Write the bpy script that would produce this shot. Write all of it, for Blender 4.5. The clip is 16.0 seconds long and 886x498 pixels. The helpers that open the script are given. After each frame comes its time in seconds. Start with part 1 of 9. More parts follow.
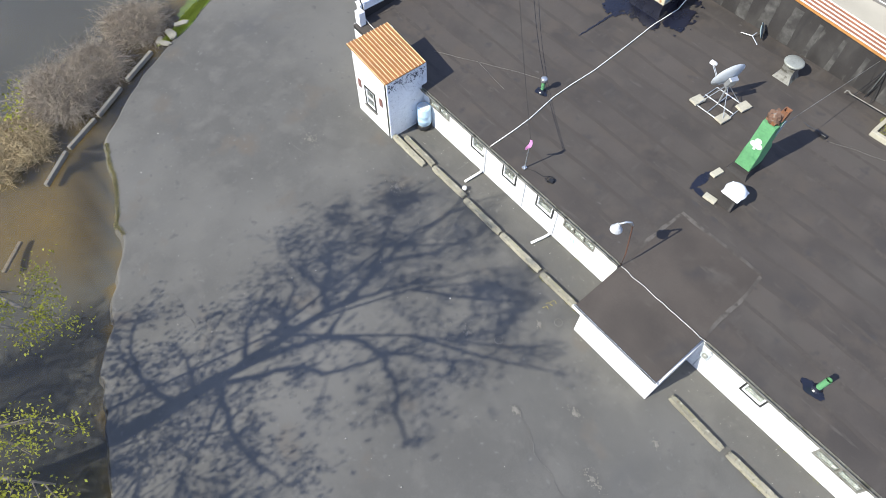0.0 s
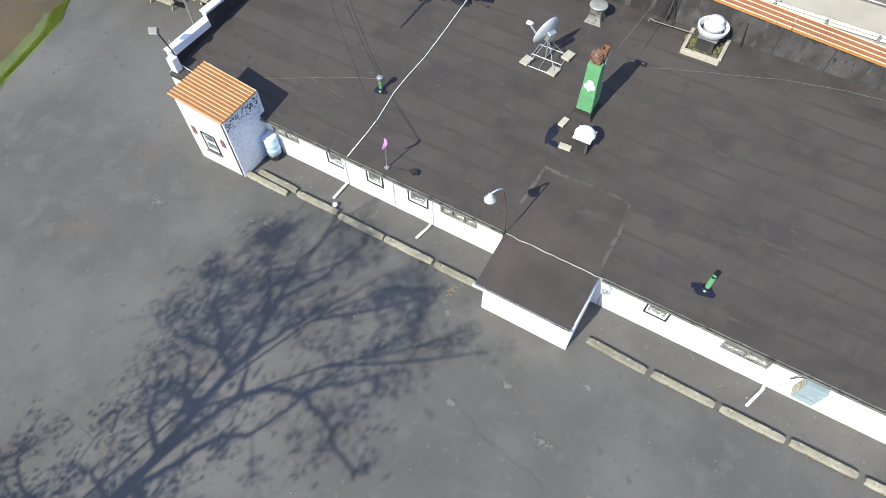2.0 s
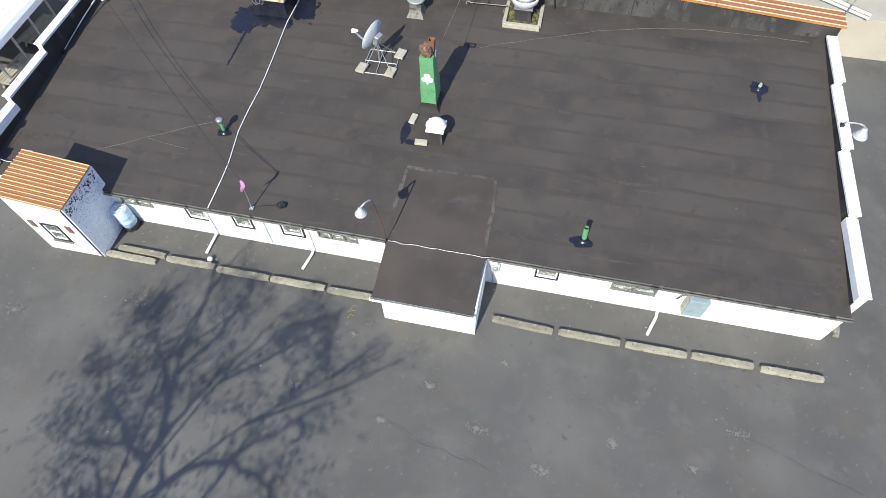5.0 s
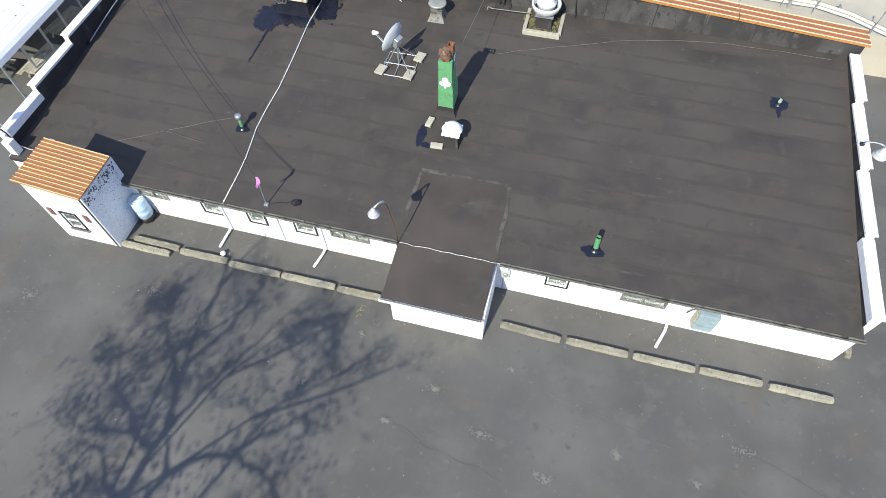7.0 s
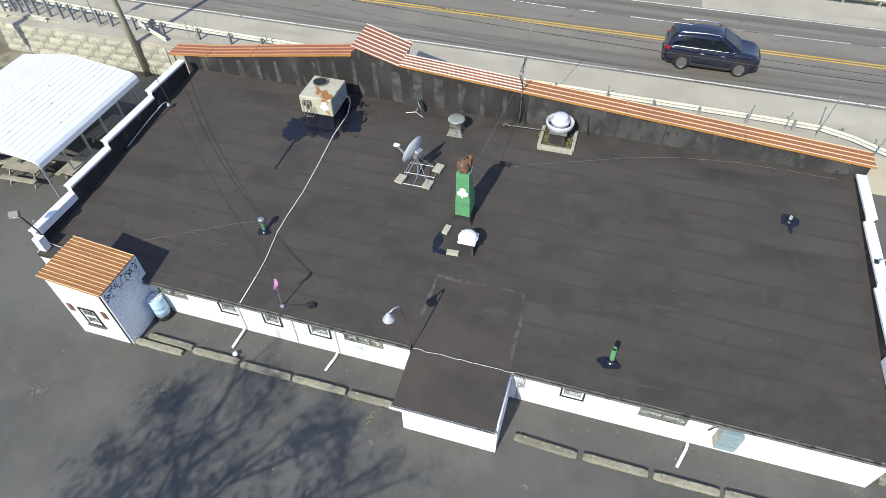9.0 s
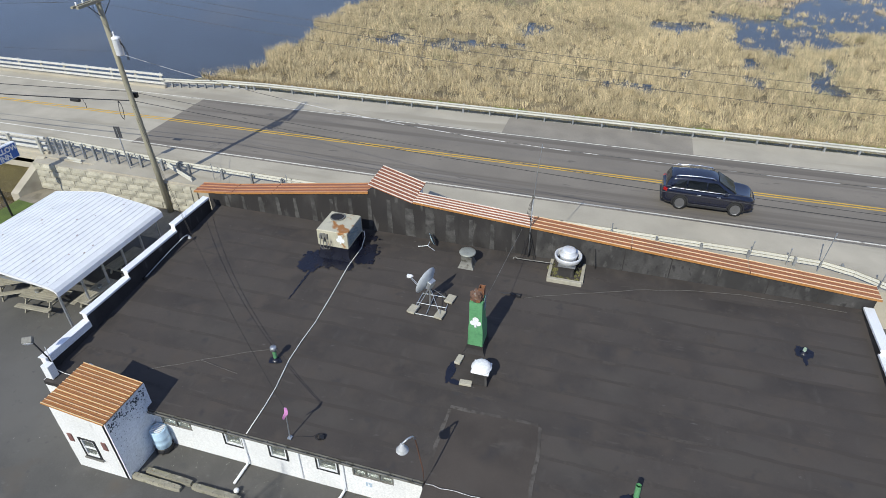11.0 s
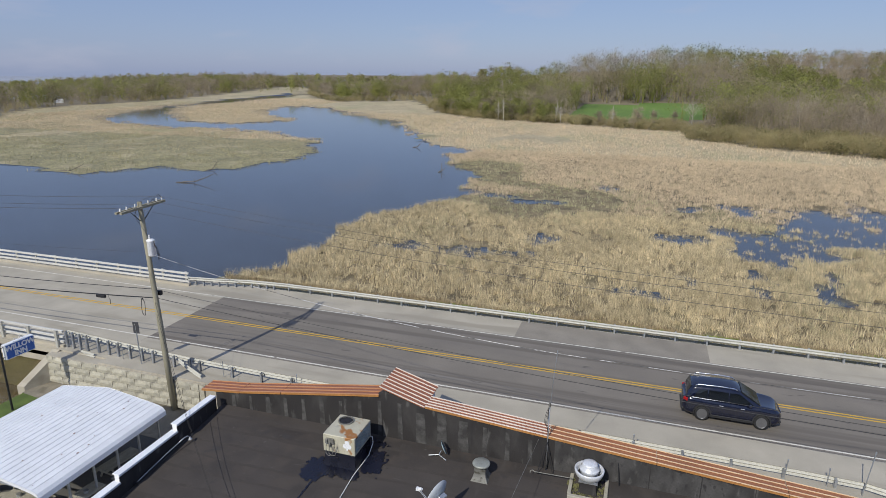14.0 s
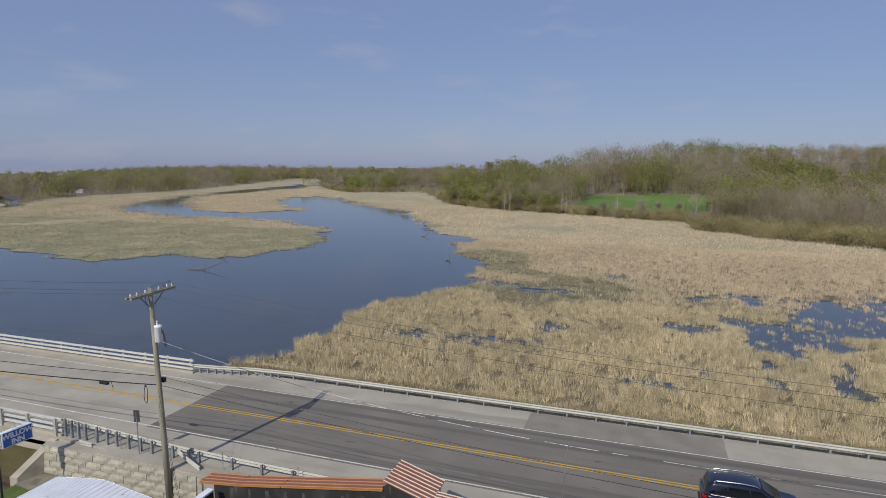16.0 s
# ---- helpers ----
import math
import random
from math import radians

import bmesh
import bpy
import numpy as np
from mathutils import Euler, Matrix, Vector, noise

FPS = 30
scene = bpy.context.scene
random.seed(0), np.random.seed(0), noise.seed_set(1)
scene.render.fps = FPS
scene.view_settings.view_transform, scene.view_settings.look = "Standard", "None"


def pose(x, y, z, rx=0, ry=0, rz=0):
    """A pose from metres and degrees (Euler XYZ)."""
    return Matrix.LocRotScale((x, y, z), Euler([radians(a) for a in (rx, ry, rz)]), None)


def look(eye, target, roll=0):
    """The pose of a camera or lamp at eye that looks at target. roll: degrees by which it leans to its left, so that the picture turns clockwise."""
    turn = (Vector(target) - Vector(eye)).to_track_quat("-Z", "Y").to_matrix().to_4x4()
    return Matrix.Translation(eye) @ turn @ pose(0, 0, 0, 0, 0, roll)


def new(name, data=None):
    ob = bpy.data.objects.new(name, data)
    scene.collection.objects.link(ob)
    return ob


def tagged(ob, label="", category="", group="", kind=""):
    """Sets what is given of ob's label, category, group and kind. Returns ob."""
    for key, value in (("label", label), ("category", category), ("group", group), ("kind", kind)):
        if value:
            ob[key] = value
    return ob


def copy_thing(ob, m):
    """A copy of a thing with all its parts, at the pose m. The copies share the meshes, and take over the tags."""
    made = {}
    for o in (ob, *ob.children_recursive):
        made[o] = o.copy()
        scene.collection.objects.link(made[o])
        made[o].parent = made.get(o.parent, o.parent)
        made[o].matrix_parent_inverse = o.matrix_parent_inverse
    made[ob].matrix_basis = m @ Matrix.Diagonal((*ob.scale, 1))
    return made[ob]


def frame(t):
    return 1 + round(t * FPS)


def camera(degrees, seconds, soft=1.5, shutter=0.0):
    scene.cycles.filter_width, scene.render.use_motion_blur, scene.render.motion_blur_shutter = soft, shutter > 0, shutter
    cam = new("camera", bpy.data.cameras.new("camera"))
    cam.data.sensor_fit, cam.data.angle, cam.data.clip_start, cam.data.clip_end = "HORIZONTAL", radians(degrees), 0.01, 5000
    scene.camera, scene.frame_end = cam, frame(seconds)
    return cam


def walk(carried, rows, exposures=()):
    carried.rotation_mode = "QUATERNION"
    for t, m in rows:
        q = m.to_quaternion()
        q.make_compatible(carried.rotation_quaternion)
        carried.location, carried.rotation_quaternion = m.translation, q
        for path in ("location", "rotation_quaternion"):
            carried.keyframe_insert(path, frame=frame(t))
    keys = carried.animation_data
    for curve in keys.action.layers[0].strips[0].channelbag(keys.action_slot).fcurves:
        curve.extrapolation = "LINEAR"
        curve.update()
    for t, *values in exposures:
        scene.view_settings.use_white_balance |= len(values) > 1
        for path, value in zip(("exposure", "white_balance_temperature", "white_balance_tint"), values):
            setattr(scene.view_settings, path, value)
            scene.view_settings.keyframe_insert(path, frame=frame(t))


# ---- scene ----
cam = camera(72.3, 16.0, soft=0.7)
PATH = [
    (0, (0.311, -0.329, 18.521), (-0.476, 0.332, 16.805), 0.5),
    (0.5, (0.31, -0.416, 18.367), (-0.421, 0.328, 16.66), 0.8),
    (1, (0.453, -0.367, 18.251), (-0.21, 0.454, 16.551), 0.2),
    (1.5, (0.459, -0.294, 18.167), (-0.134, 0.582, 16.47), -0.2),
    (2, (0.466, -0.245, 18.158), (-0.074, 0.665, 16.461), -0.4),
    (2.5, (0.541, -0.157, 18.179), (0.052, 0.779, 16.48), -0.8),
    (3, (0.623, -0.063, 18.261), (0.214, 0.903, 16.559), -1.2),
    (3.5, (0.752, -0.004, 18.307), (0.427, 0.993, 16.605), -1.5),
    (4, (0.913, 0.081, 18.313), (0.673, 1.101, 16.61), -2.0),
    (6.5, (0.955, 0.162, 18.401), (0.681, 1.187, 16.705), -1.4),
    (7, (0.975, 0.119, 18.38), (0.688, 1.144, 16.687), -1.3),
    (7.5, (0.978, 0.043, 18.382), (0.681, 1.067, 16.689), -1.2),
    (8, (0.963, -0.006, 18.414), (0.657, 1.014, 16.721), -1.2),
    (8.5, (0.87, 0.153, 18.512), (0.519, 1.31, 16.919), -1.0),
    (9, (0.868, 0.124, 18.513), (0.474, 1.4, 17.024), -1.0),
    (9.2, (0.806, 0.082, 18.511), (0.404, 1.397, 17.059), -0.6),
    (11.3, (0.466, -0.463, 18.331), (-0.02, 1.136, 17.233), -0.3),
    (11.5, (0.391, -0.329, 18.321), (-0.102, 1.287, 17.251), 0.1),
    (12, (0.352, -0.228, 18.383), (-0.162, 1.434, 17.397), 0.2),
    (12.5, (0.331, -0.224, 18.47), (-0.207, 1.493, 17.595), 0.3),
    (13, (0.393, -0.206, 18.471), (-0.168, 1.556, 17.71), 0.3),
    (13.5, (0.401, -0.3, 18.48), (-0.179, 1.498, 17.824), 0.3),
    (14, (0.342, -0.314, 18.449), (-0.252, 1.513, 17.892), 0.4),
    (14.5, (0.302, -0.39, 18.403), (-0.303, 1.457, 17.934), 0.6),
    (15, (0.328, -0.424, 18.428), (-0.289, 1.437, 18.032), 0.5),
    (15.5, (0.3, -0.489, 18.413), (-0.326, 1.383, 18.086), 0.5),
    (16, (0.383, -0.442, 18.405), (-0.255, 1.434, 18.133), 0.5),
]
EXPOSURES = [(0, 0.95, 6880, 8), (4.2, 0.79, 6860, 8), (8.2, 0.76, 6850, 7), (9.2, 0.43, 6750, 6), (12.5, 0.07, 6680, 9), (14.5, -0.23, 6750, 11), (16, -0.36, 6790, 12)]
walk(cam, [(t, look(eye, target, roll)) for t, eye, target, roll in PATH],
     EXPOSURES)

# ---- daylight: hazy spring sun from behind the camera ----
SUN_AZ, SUN_EL = 193.0, 39.5        # compass bearing of the sun from +y, and its height
world = bpy.data.worlds.new("sky")
scene.world = world
world.use_nodes = True
wn = world.node_tree.nodes
sky = wn.new("ShaderNodeTexSky")
sky.sky_type = "NISHITA"
sky.sun_disc = False
sky.sun_elevation = radians(SUN_EL)
sky.sun_rotation = radians(SUN_AZ)
sky.air_density, sky.dust_density, sky.ozone_density = 1.0, 0.6, 4.0
# thin even haze over the clear sky
haze = wn.new("ShaderNodeVectorMath")
haze.operation = "MULTIPLY_ADD"
haze.inputs[1].default_value = (0.36, 0.36, 0.36)
haze.inputs[2].default_value = (1.62, 2.2, 4.05)
world.node_tree.links.new(sky.outputs[0], haze.inputs[0])
# faint high cloud
sky_co = wn.new("ShaderNodeTexCoord")
sky_map = wn.new("ShaderNodeMapping")
sky_map.inputs["Scale"].default_value = (2.2, 2.2, 9.0)
wisp = wn.new("ShaderNodeTexNoise")
wisp.inputs["Scale"].default_value = 2.6
wisp.inputs["Detail"].default_value = 7.0
wisp_range = wn.new("ShaderNodeMapRange")
wisp_range.inputs["From Min"].default_value, wisp_range.inputs["From Max"].default_value = 0.56, 0.82
wisp_range.inputs["To Min"].default_value, wisp_range.inputs["To Max"].default_value = 0.0, 0.55
wisp_mix = wn.new("ShaderNodeMix")
wisp_mix.data_type = "RGBA"
wisp_mix.inputs["B"].default_value = (4.6, 4.9, 6.2, 1)
world.node_tree.links.new(sky_co.outputs["Generated"], sky_map.inputs["Vector"])
world.node_tree.links.new(sky_map.outputs["Vector"], wisp.inputs["Vector"])
world.node_tree.links.new(wisp.outputs["Fac"], wisp_range.inputs["Value"])
world.node_tree.links.new(wisp_range.outputs["Result"], wisp_mix.inputs["Factor"])
world.node_tree.links.new(haze.outputs[0], wisp_mix.inputs["A"])
world.node_tree.links.new(wisp_mix.outputs["Result"], wn["Background"].inputs[0])
wn["Background"].inputs[1].default_value = 0.108
sun_data = bpy.data.lights.new("sun", "SUN")
sun_data.energy, sun_data.angle, sun_data.color = 3.7, radians(0.53), (0.98, 0.972, 0.905)
sun = new("sun", sun_data)
sun_dir = Vector((math.sin(radians(SUN_AZ)) * math.cos(radians(SUN_EL)),
                  math.cos(radians(SUN_AZ)) * math.cos(radians(SUN_EL)), math.sin(radians(SUN_EL))))
sun.matrix_world = look(sun_dir * 60, (0, 0, 0))

# ---- materials ----


def mat(name, col, rough=0.8, metal=0.0, vary=0.18, scale=1.5, fine=30.0, bump=0.15, stain=None,
        stretch=(1, 1, 1), spec=0.5, per_object=0.0, per_island=0.0, fine_vary=0.12, bump_dist=0.01):
    """Principled surface with broad and fine variation. stain: list of (colour, scale, threshold, softness, stretch)."""
    m = bpy.data.materials.new(name)
    m.use_nodes = True
    nt = m.node_tree
    n, l = nt.nodes, nt.links
    b = n["Principled BSDF"]
    b.inputs["Roughness"].default_value = rough
    b.inputs["Metallic"].default_value = metal
    b.inputs["Specular IOR Level"].default_value = spec
    tc = n.new("ShaderNodeTexCoord")
    base = n.new("ShaderNodeMapping")
    base.inputs["Scale"].default_value = stretch
    l.new(tc.outputs["Object"], base.inputs["Vector"])
    vec = base.outputs["Vector"]
    if per_object:
        info = n.new("ShaderNodeObjectInfo")
        add = n.new("ShaderNodeVectorMath")
        add.operation = "MULTIPLY_ADD"
        l.new(info.outputs["Random"], add.inputs[0])
        add.inputs[1].default_value = (37, 19, 53)
        l.new(vec, add.inputs[2])
        vec = add.outputs[0]

    def noise_tex(sc, detail=4, v=vec):
        t = n.new("ShaderNodeTexNoise")
        t.inputs["Scale"].default_value = sc
        t.inputs["Detail"].default_value = detail
        l.new(v, t.inputs["Vector"])
        return t.outputs["Fac"]

    def rng(src, lo, hi, a=0.3, z=0.7):
        r = n.new("ShaderNodeMapRange")
        r.inputs["From Min"].default_value, r.inputs["From Max"].default_value = a, z
        r.inputs["To Min"].default_value, r.inputs["To Max"].default_value = lo, hi
        l.new(src, r.inputs["Value"])
        return r.outputs["Result"]

    def mul(colour, value):
        x = n.new("ShaderNodeVectorMath")
        x.operation = "SCALE"
        l.new(colour, x.inputs[0])
        l.new(value, x.inputs["Scale"])
        return x.outputs[0]

    rgb = n.new("ShaderNodeRGB")
    rgb.outputs[0].default_value = (*col, 1)
    c = rgb.outputs[0]
    big = noise_tex(scale, 5)
    small = noise_tex(fine, 3)
    c = mul(c, rng(big, 1 - vary, 1 + vary))
    c = mul(c, rng(small, 1 - fine_vary, 1 + fine_vary))
    if per_object:
        c = mul(c, rng(info.outputs["Random"], 1 - per_object, 1 + per_object, 0, 1))
    if per_island:
        g = n.new("ShaderNodeNewGeometry")
        c = mul(c, rng(g.outputs["Random Per Island"], 1 - per_island, 1 + per_island, 0, 1))
    for s_col, s_scale, s_thr, s_soft, s_str in stain or ():
        mp = n.new("ShaderNodeMapping")
        mp.inputs["Scale"].default_value = s_str
        mp.inputs["Location"].default_value = (s_scale * 3.1, s_thr * 7, 0)
        l.new(tc.outputs["Object"], mp.inputs["Vector"])
        f = rng(noise_tex(s_scale, 6, mp.outputs["Vector"]), 0, 1, s_thr, s_thr + s_soft)
        mx = n.new("ShaderNodeMix")
        mx.data_type = "RGBA"
        l.new(f, mx.inputs["Factor"])
        l.new(c, mx.inputs["A"])
        mx.inputs["B"].default_value = (*s_col, 1)
        c = mx.outputs["Result"]
    l.new(c, b.inputs["Base Color"])
    if bump:
        bp = n.new("ShaderNodeBump")
        bp.inputs["Strength"].default_value = bump
        bp.inputs["Distance"].default_value = bump_dist
        l.new(small, bp.inputs["Height"])
        l.new(bp.outputs["Normal"], b.inputs["Normal"])
    l.new(rng(big, max(0.02, rough - 0.1), min(1, rough + 0.1)), b.inputs["Roughness"])
    return m


ONE = (1, 1, 1)
M = {}
M["lot"] = mat("lot_asphalt", (0.101, 0.097, 0.09), 0.92, vary=0.1, scale=0.5, fine=55, bump=0.1, spec=0.25, fine_vary=0.16,
               stain=[((0.142, 0.135, 0.124), 0.35, 0.5, 0.3, ONE), ((0.092, 0.09, 0.088), 0.5, 0.56, 0.2, (1, 0.4, 1)),
                      ((0.14, 0.134, 0.124), 0.12, 0.5, 0.2, ONE), ((0.134, 0.127, 0.116), 1.1, 0.54, 0.25, ONE), ((0.118, 0.102, 0.086), 0.55, 0.6, 0.16, ONE), ((0.2, 0.192, 0.18), 15.0, 0.71, 0.05, ONE), ((0.14, 0.136, 0.128), 5.0, 0.62, 0.14, ONE), ((0.092, 0.09, 0.086), 3.0, 0.62, 0.12, ONE)])
M["road"] = mat("road_asphalt", (0.21, 0.187, 0.158), 0.9, vary=0.1, scale=0.4, fine=30, bump=0.25, spec=0.25,
                stain=[((0.158, 0.14, 0.119), 1.3, 0.5, 0.12, (0.012, 1, 1)), ((0.25, 0.228, 0.2), 0.9, 0.6, 0.12, (0.02, 1, 1)), ((0.14, 0.127, 0.113), 3.0, 0.66, 0.06, (0.3, 1, 1))])
M["concrete"] = mat("old_concrete", (0.42, 0.38, 0.305), 0.9, vary=0.12, scale=0.5, fine=45, bump=0.08, spec=0.3, fine_vary=0.06,
                    stain=[((0.34, 0.305, 0.24), 0.7, 0.56, 0.12, (0.15, 1, 1))])
M["shoulder_patch"] = mat("shoulder_patch", (0.27, 0.242, 0.2), 0.9, vary=0.15, scale=0.6, fine=22, bump=0.3, spec=0.3)
M["paint_white"] = mat("road_paint_white", (0.66, 0.63, 0.545), 0.7, vary=0.15, scale=2, bump=0.05, stain=[((0.26, 0.238, 0.205), 2.5, 0.6, 0.08, ONE)])
M["faded_yellow"] = mat("faded_yellow_paint", (0.3, 0.25, 0.08), 0.9, vary=0.3, scale=6, bump=0.1, stain=[((0.1, 0.098, 0.095), 14.0, 0.5, 0.1, ONE)])
M["paint_yellow"] = mat("road_paint_yellow", (0.62, 0.38, 0.05), 0.7, vary=0.15, scale=2, bump=0.05)
M["roof"] = mat("roof_membrane", (0.0575, 0.0495, 0.0445), 0.85, per_object=0.03, vary=0.26, scale=0.35, fine=45, bump=0.12, spec=0.35, fine_vary=0.1,
                stain=[((0.07, 0.058, 0.049), 1.1, 0.5, 0.22, ONE), ((0.074, 0.065, 0.058), 5.0, 0.64, 0.1, (0.2, 1, 1)), ((0.068, 0.06, 0.053), 0.55, 0.52, 0.2, (0.6, 1.0, 1)), ((0.046, 0.041, 0.039), 0.5, 0.6, 0.16, ONE),
                       ((0.074, 0.063, 0.055), 0.8, 0.56, 0.26, ONE), ((0.09, 0.083, 0.076), 6.0, 0.69, 0.08, (0.5, 1, 1)), ((0.12, 0.11, 0.1), 14.0, 0.72, 0.04, ONE), ((0.07, 0.062, 0.056), 2.4, 0.62, 0.16, (1.0, 0.3, 1)), ((0.047, 0.043, 0.042), 1.7, 0.62, 0.12, ONE)])
M["roof_patch"] = mat("roof_patch", (0.062, 0.052, 0.045), 0.85, vary=0.22, scale=0.6, fine=45, bump=0.1, spec=0.3,
                      stain=[((0.074, 0.064, 0.056), 1.1, 0.54, 0.2, ONE), ((0.046, 0.041, 0.039), 0.8, 0.58, 0.15, ONE), ((0.085, 0.075, 0.065), 3.0, 0.64, 0.1, (0.3, 1, 1))])
M["tar"] = mat("fresh_tar", (0.008, 0.009, 0.018), 0.3, vary=0.2, scale=2, fine=20, bump=0.3, spec=0.6)
M["upstand"] = mat("tarred_upstand", (0.033, 0.03, 0.029), 0.75, vary=0.2, scale=0.6, fine=20, bump=0.4, spec=0.35,
                   stain=[((0.12, 0.115, 0.11), 1.0, 0.68, 0.05, (1.0, 1, 0.22)), ((0.062, 0.058, 0.055), 0.9, 0.5, 0.2, (1, 1, 0.5)), ((0.1, 0.096, 0.09), 2.6, 0.62, 0.1, (1, 1, 0.35)), ((0.028, 0.026, 0.026), 1.6, 0.55, 0.15, (1, 1, 0.3))])
M["white_wall"] = mat("white_painted_wall", (0.78, 0.78, 0.77), 0.7, vary=0.05, scale=0.8, fine=14, bump=0.15,
                      stain=[((0.52, 0.52, 0.5), 1.6, 0.7, 0.08, (1, 1, 0.25))])
M["peeling"] = mat("peeling_white_wall", (0.8, 0.82, 0.83), 0.75, vary=0.06, scale=0.8, fine=14, bump=0.2,
                   stain=[((0.2, 0.2, 0.21), 14.0, 0.69, 0.03, (1, 1, 0.7)), ((0.45, 0.47, 0.48), 2.0, 0.6, 0.1, ONE)])
M["white_metal"] = mat("white_metal", (0.8, 0.81, 0.82), 0.4, vary=0.05, scale=1.2, bump=0.05)
M["gutter"] = mat("dirty_gutter", (0.2, 0.195, 0.175), 0.6, 0.2, vary=0.2, scale=2.5, bump=0.2, stain=[((0.09, 0.085, 0.07), 4, 0.55, 0.1, ONE)])
M["orange"] = mat("orange_roof_metal", (0.42, 0.195, 0.06), 0.45, 0.0, vary=0.1, scale=0.8, fine=10, bump=0.05)
M["rust_coping"] = mat("terracotta_roof_metal", (0.30, 0.115, 0.06), 0.5, 0.0, vary=0.12, scale=0.6, fine=10, bump=0.05)
M["sun_coping"] = mat("sun_bleached_coping", (0.33, 0.13, 0.055), 0.5, 0.0, vary=0.12, scale=0.6, fine=10, bump=0.05)
# rib colours are paler than their sheets: the sun's glint is painted in
M["rib_cream"] = mat("worn_rib_cream", (0.72, 0.55, 0.36), 0.4, vary=0.15, scale=0.7, bump=0)
M["rib_orange"] = mat("worn_rib_orange", (0.78, 0.58, 0.33), 0.4, vary=0.08, bump=0)
M["rib_pale"] = mat("worn_rib_pale", (0.80, 0.70, 0.60), 0.4, vary=0.12, scale=0.7, bump=0)
M["green_paint"] = mat("green_painted_metal", (0.115, 0.315, 0.145), 0.55, vary=0.1, scale=1.5, fine=15, bump=0.1, stain=[((0.05, 0.2, 0.09), 2.5, 0.66, 0.1, ONE)])
M["rust"] = mat("rust", (0.2, 0.088, 0.045), 0.85, vary=0.3, scale=4, bump=0.4, stain=[((0.12, 0.06, 0.035), 5, 0.55, 0.15, ONE)])
M["galv"] = mat("galvanised_steel", (0.50, 0.52, 0.54), 0.42, 0.75, vary=0.12, scale=2, fine=18, bump=0.06)
M["galv_rail"] = mat("galvanised_rail", (0.47, 0.46, 0.41), 0.6, 0.2, vary=0.1, scale=1, fine=12, bump=0.06)
M["rail_white"] = mat("whitish_rail", (0.62, 0.605, 0.555), 0.55, 0.1, vary=0.08, scale=1, fine=12, bump=0.05)
M["stone"] = mat("shore_stone", (0.27, 0.25, 0.2), 0.92, vary=0.2, scale=4, fine=25, bump=0.4, per_object=0.15)
M["dark_metal"] = mat("dark_metal", (0.03, 0.03, 0.032), 0.5, 0.3, vary=0.15, bump=0.1)
M["beige_metal"] = mat("weathered_beige_metal", (0.5, 0.47, 0.36), 0.55, 0.1, vary=0.12, scale=1.5, bump=0.1, stain=[((0.36, 0.16, 0.05), 1.7, 0.57, 0.05, ONE), ((0.33, 0.31, 0.27), 2.5, 0.6, 0.14, (1, 1, 0.4))])
M["grey_dome"] = mat("dusty_aluminium", (0.36, 0.37, 0.33), 0.6, 0.4, vary=0.15, scale=2, bump=0.1)
M["alu_fan"] = mat("spun_aluminium", (0.76, 0.77, 0.78), 0.4, 0.3, vary=0.06, scale=1.5, bump=0.04)
M["cblock"] = mat("concrete_block", (0.42, 0.39, 0.31), 0.92, vary=0.12, scale=4, fine=30, bump=0.3, per_object=0.1)
M["stop"] = mat("weathered_wheel_stop", (0.25, 0.232, 0.178), 0.92, vary=0.2, scale=2.0, fine=22, bump=0.45, per_object=0.16,
                stain=[((0.22, 0.21, 0.12), 2.2, 0.55, 0.12, (0.35, 1, 1)), ((0.37, 0.355, 0.29), 3.5, 0.6, 0.1, ONE), ((0.15, 0.14, 0.09), 1.6, 0.6, 0.1, ONE), ((0.1, 0.095, 0.075), 9.0, 0.6, 0.08, ONE)])
M["timber"] = mat("weathered_timber", (0.2, 0.182, 0.15), 0.9, vary=0.2, scale=1.5, fine=20, bump=0.35, stretch=(1, 4, 4), per_object=0.15)
M["picnic"] = mat("grey_picnic_wood", (0.33, 0.305, 0.24), 0.85, vary=0.18, scale=2, fine=18, bump=0.3, per_object=0.15)
M["pole"] = mat("old_pole_wood", (0.3, 0.275, 0.2), 0.9, vary=0.2, scale=1.2, fine=25, bump=0.4, stretch=(5, 5, 0.5))
M["rblock"] = mat("retaining_block", (0.46, 0.43, 0.345), 0.92, vary=0.12, scale=1.5, fine=14, bump=0.35, per_object=0.1, bump_dist=0.02,
                  stain=[((0.3, 0.285, 0.24), 1.8, 0.54, 0.16, ONE), ((0.2, 0.19, 0.165), 0.7, 0.6, 0.12, (1, 1, 0.4))])
# lighter than the terracotta sheet, with the ribs' highlight in its colour
M["rib_rust"] = mat("worn_rib_terracotta", (0.5, 0.26, 0.13), 0.4, vary=0.12, scale=0.7, bump=0)
M["wire_dull"] = mat("wire_dull", (0.05, 0.045, 0.042), 0.9, bump=0, spec=0.2)
M["cable"] = mat("cable_black", (0.018, 0.018, 0.02), 0.6, bump=0)
M["wire"] = mat("wire_grey", (0.055, 0.055, 0.06), 0.5, bump=0)
M["silver_wire"] = mat("twisted_aluminium_wire", (0.5, 0.5, 0.5), 0.5, 0.3, vary=0.1, bump=0, stain=[((0.06, 0.06, 0.06), 0.9, 0.5, 0.05, ONE)])
M["cable_white"] = mat("conduit_white", (0.7, 0.69, 0.66), 0.5, vary=0.1, bump=0.05)
M["pink"] = mat("faded_pink_cloth", (0.72, 0.28, 0.6), 0.8, bump=0.1)
M["dish_grey"] = mat("dish_grey", (0.46, 0.49, 0.52), 0.5, vary=0.06, bump=0.02)
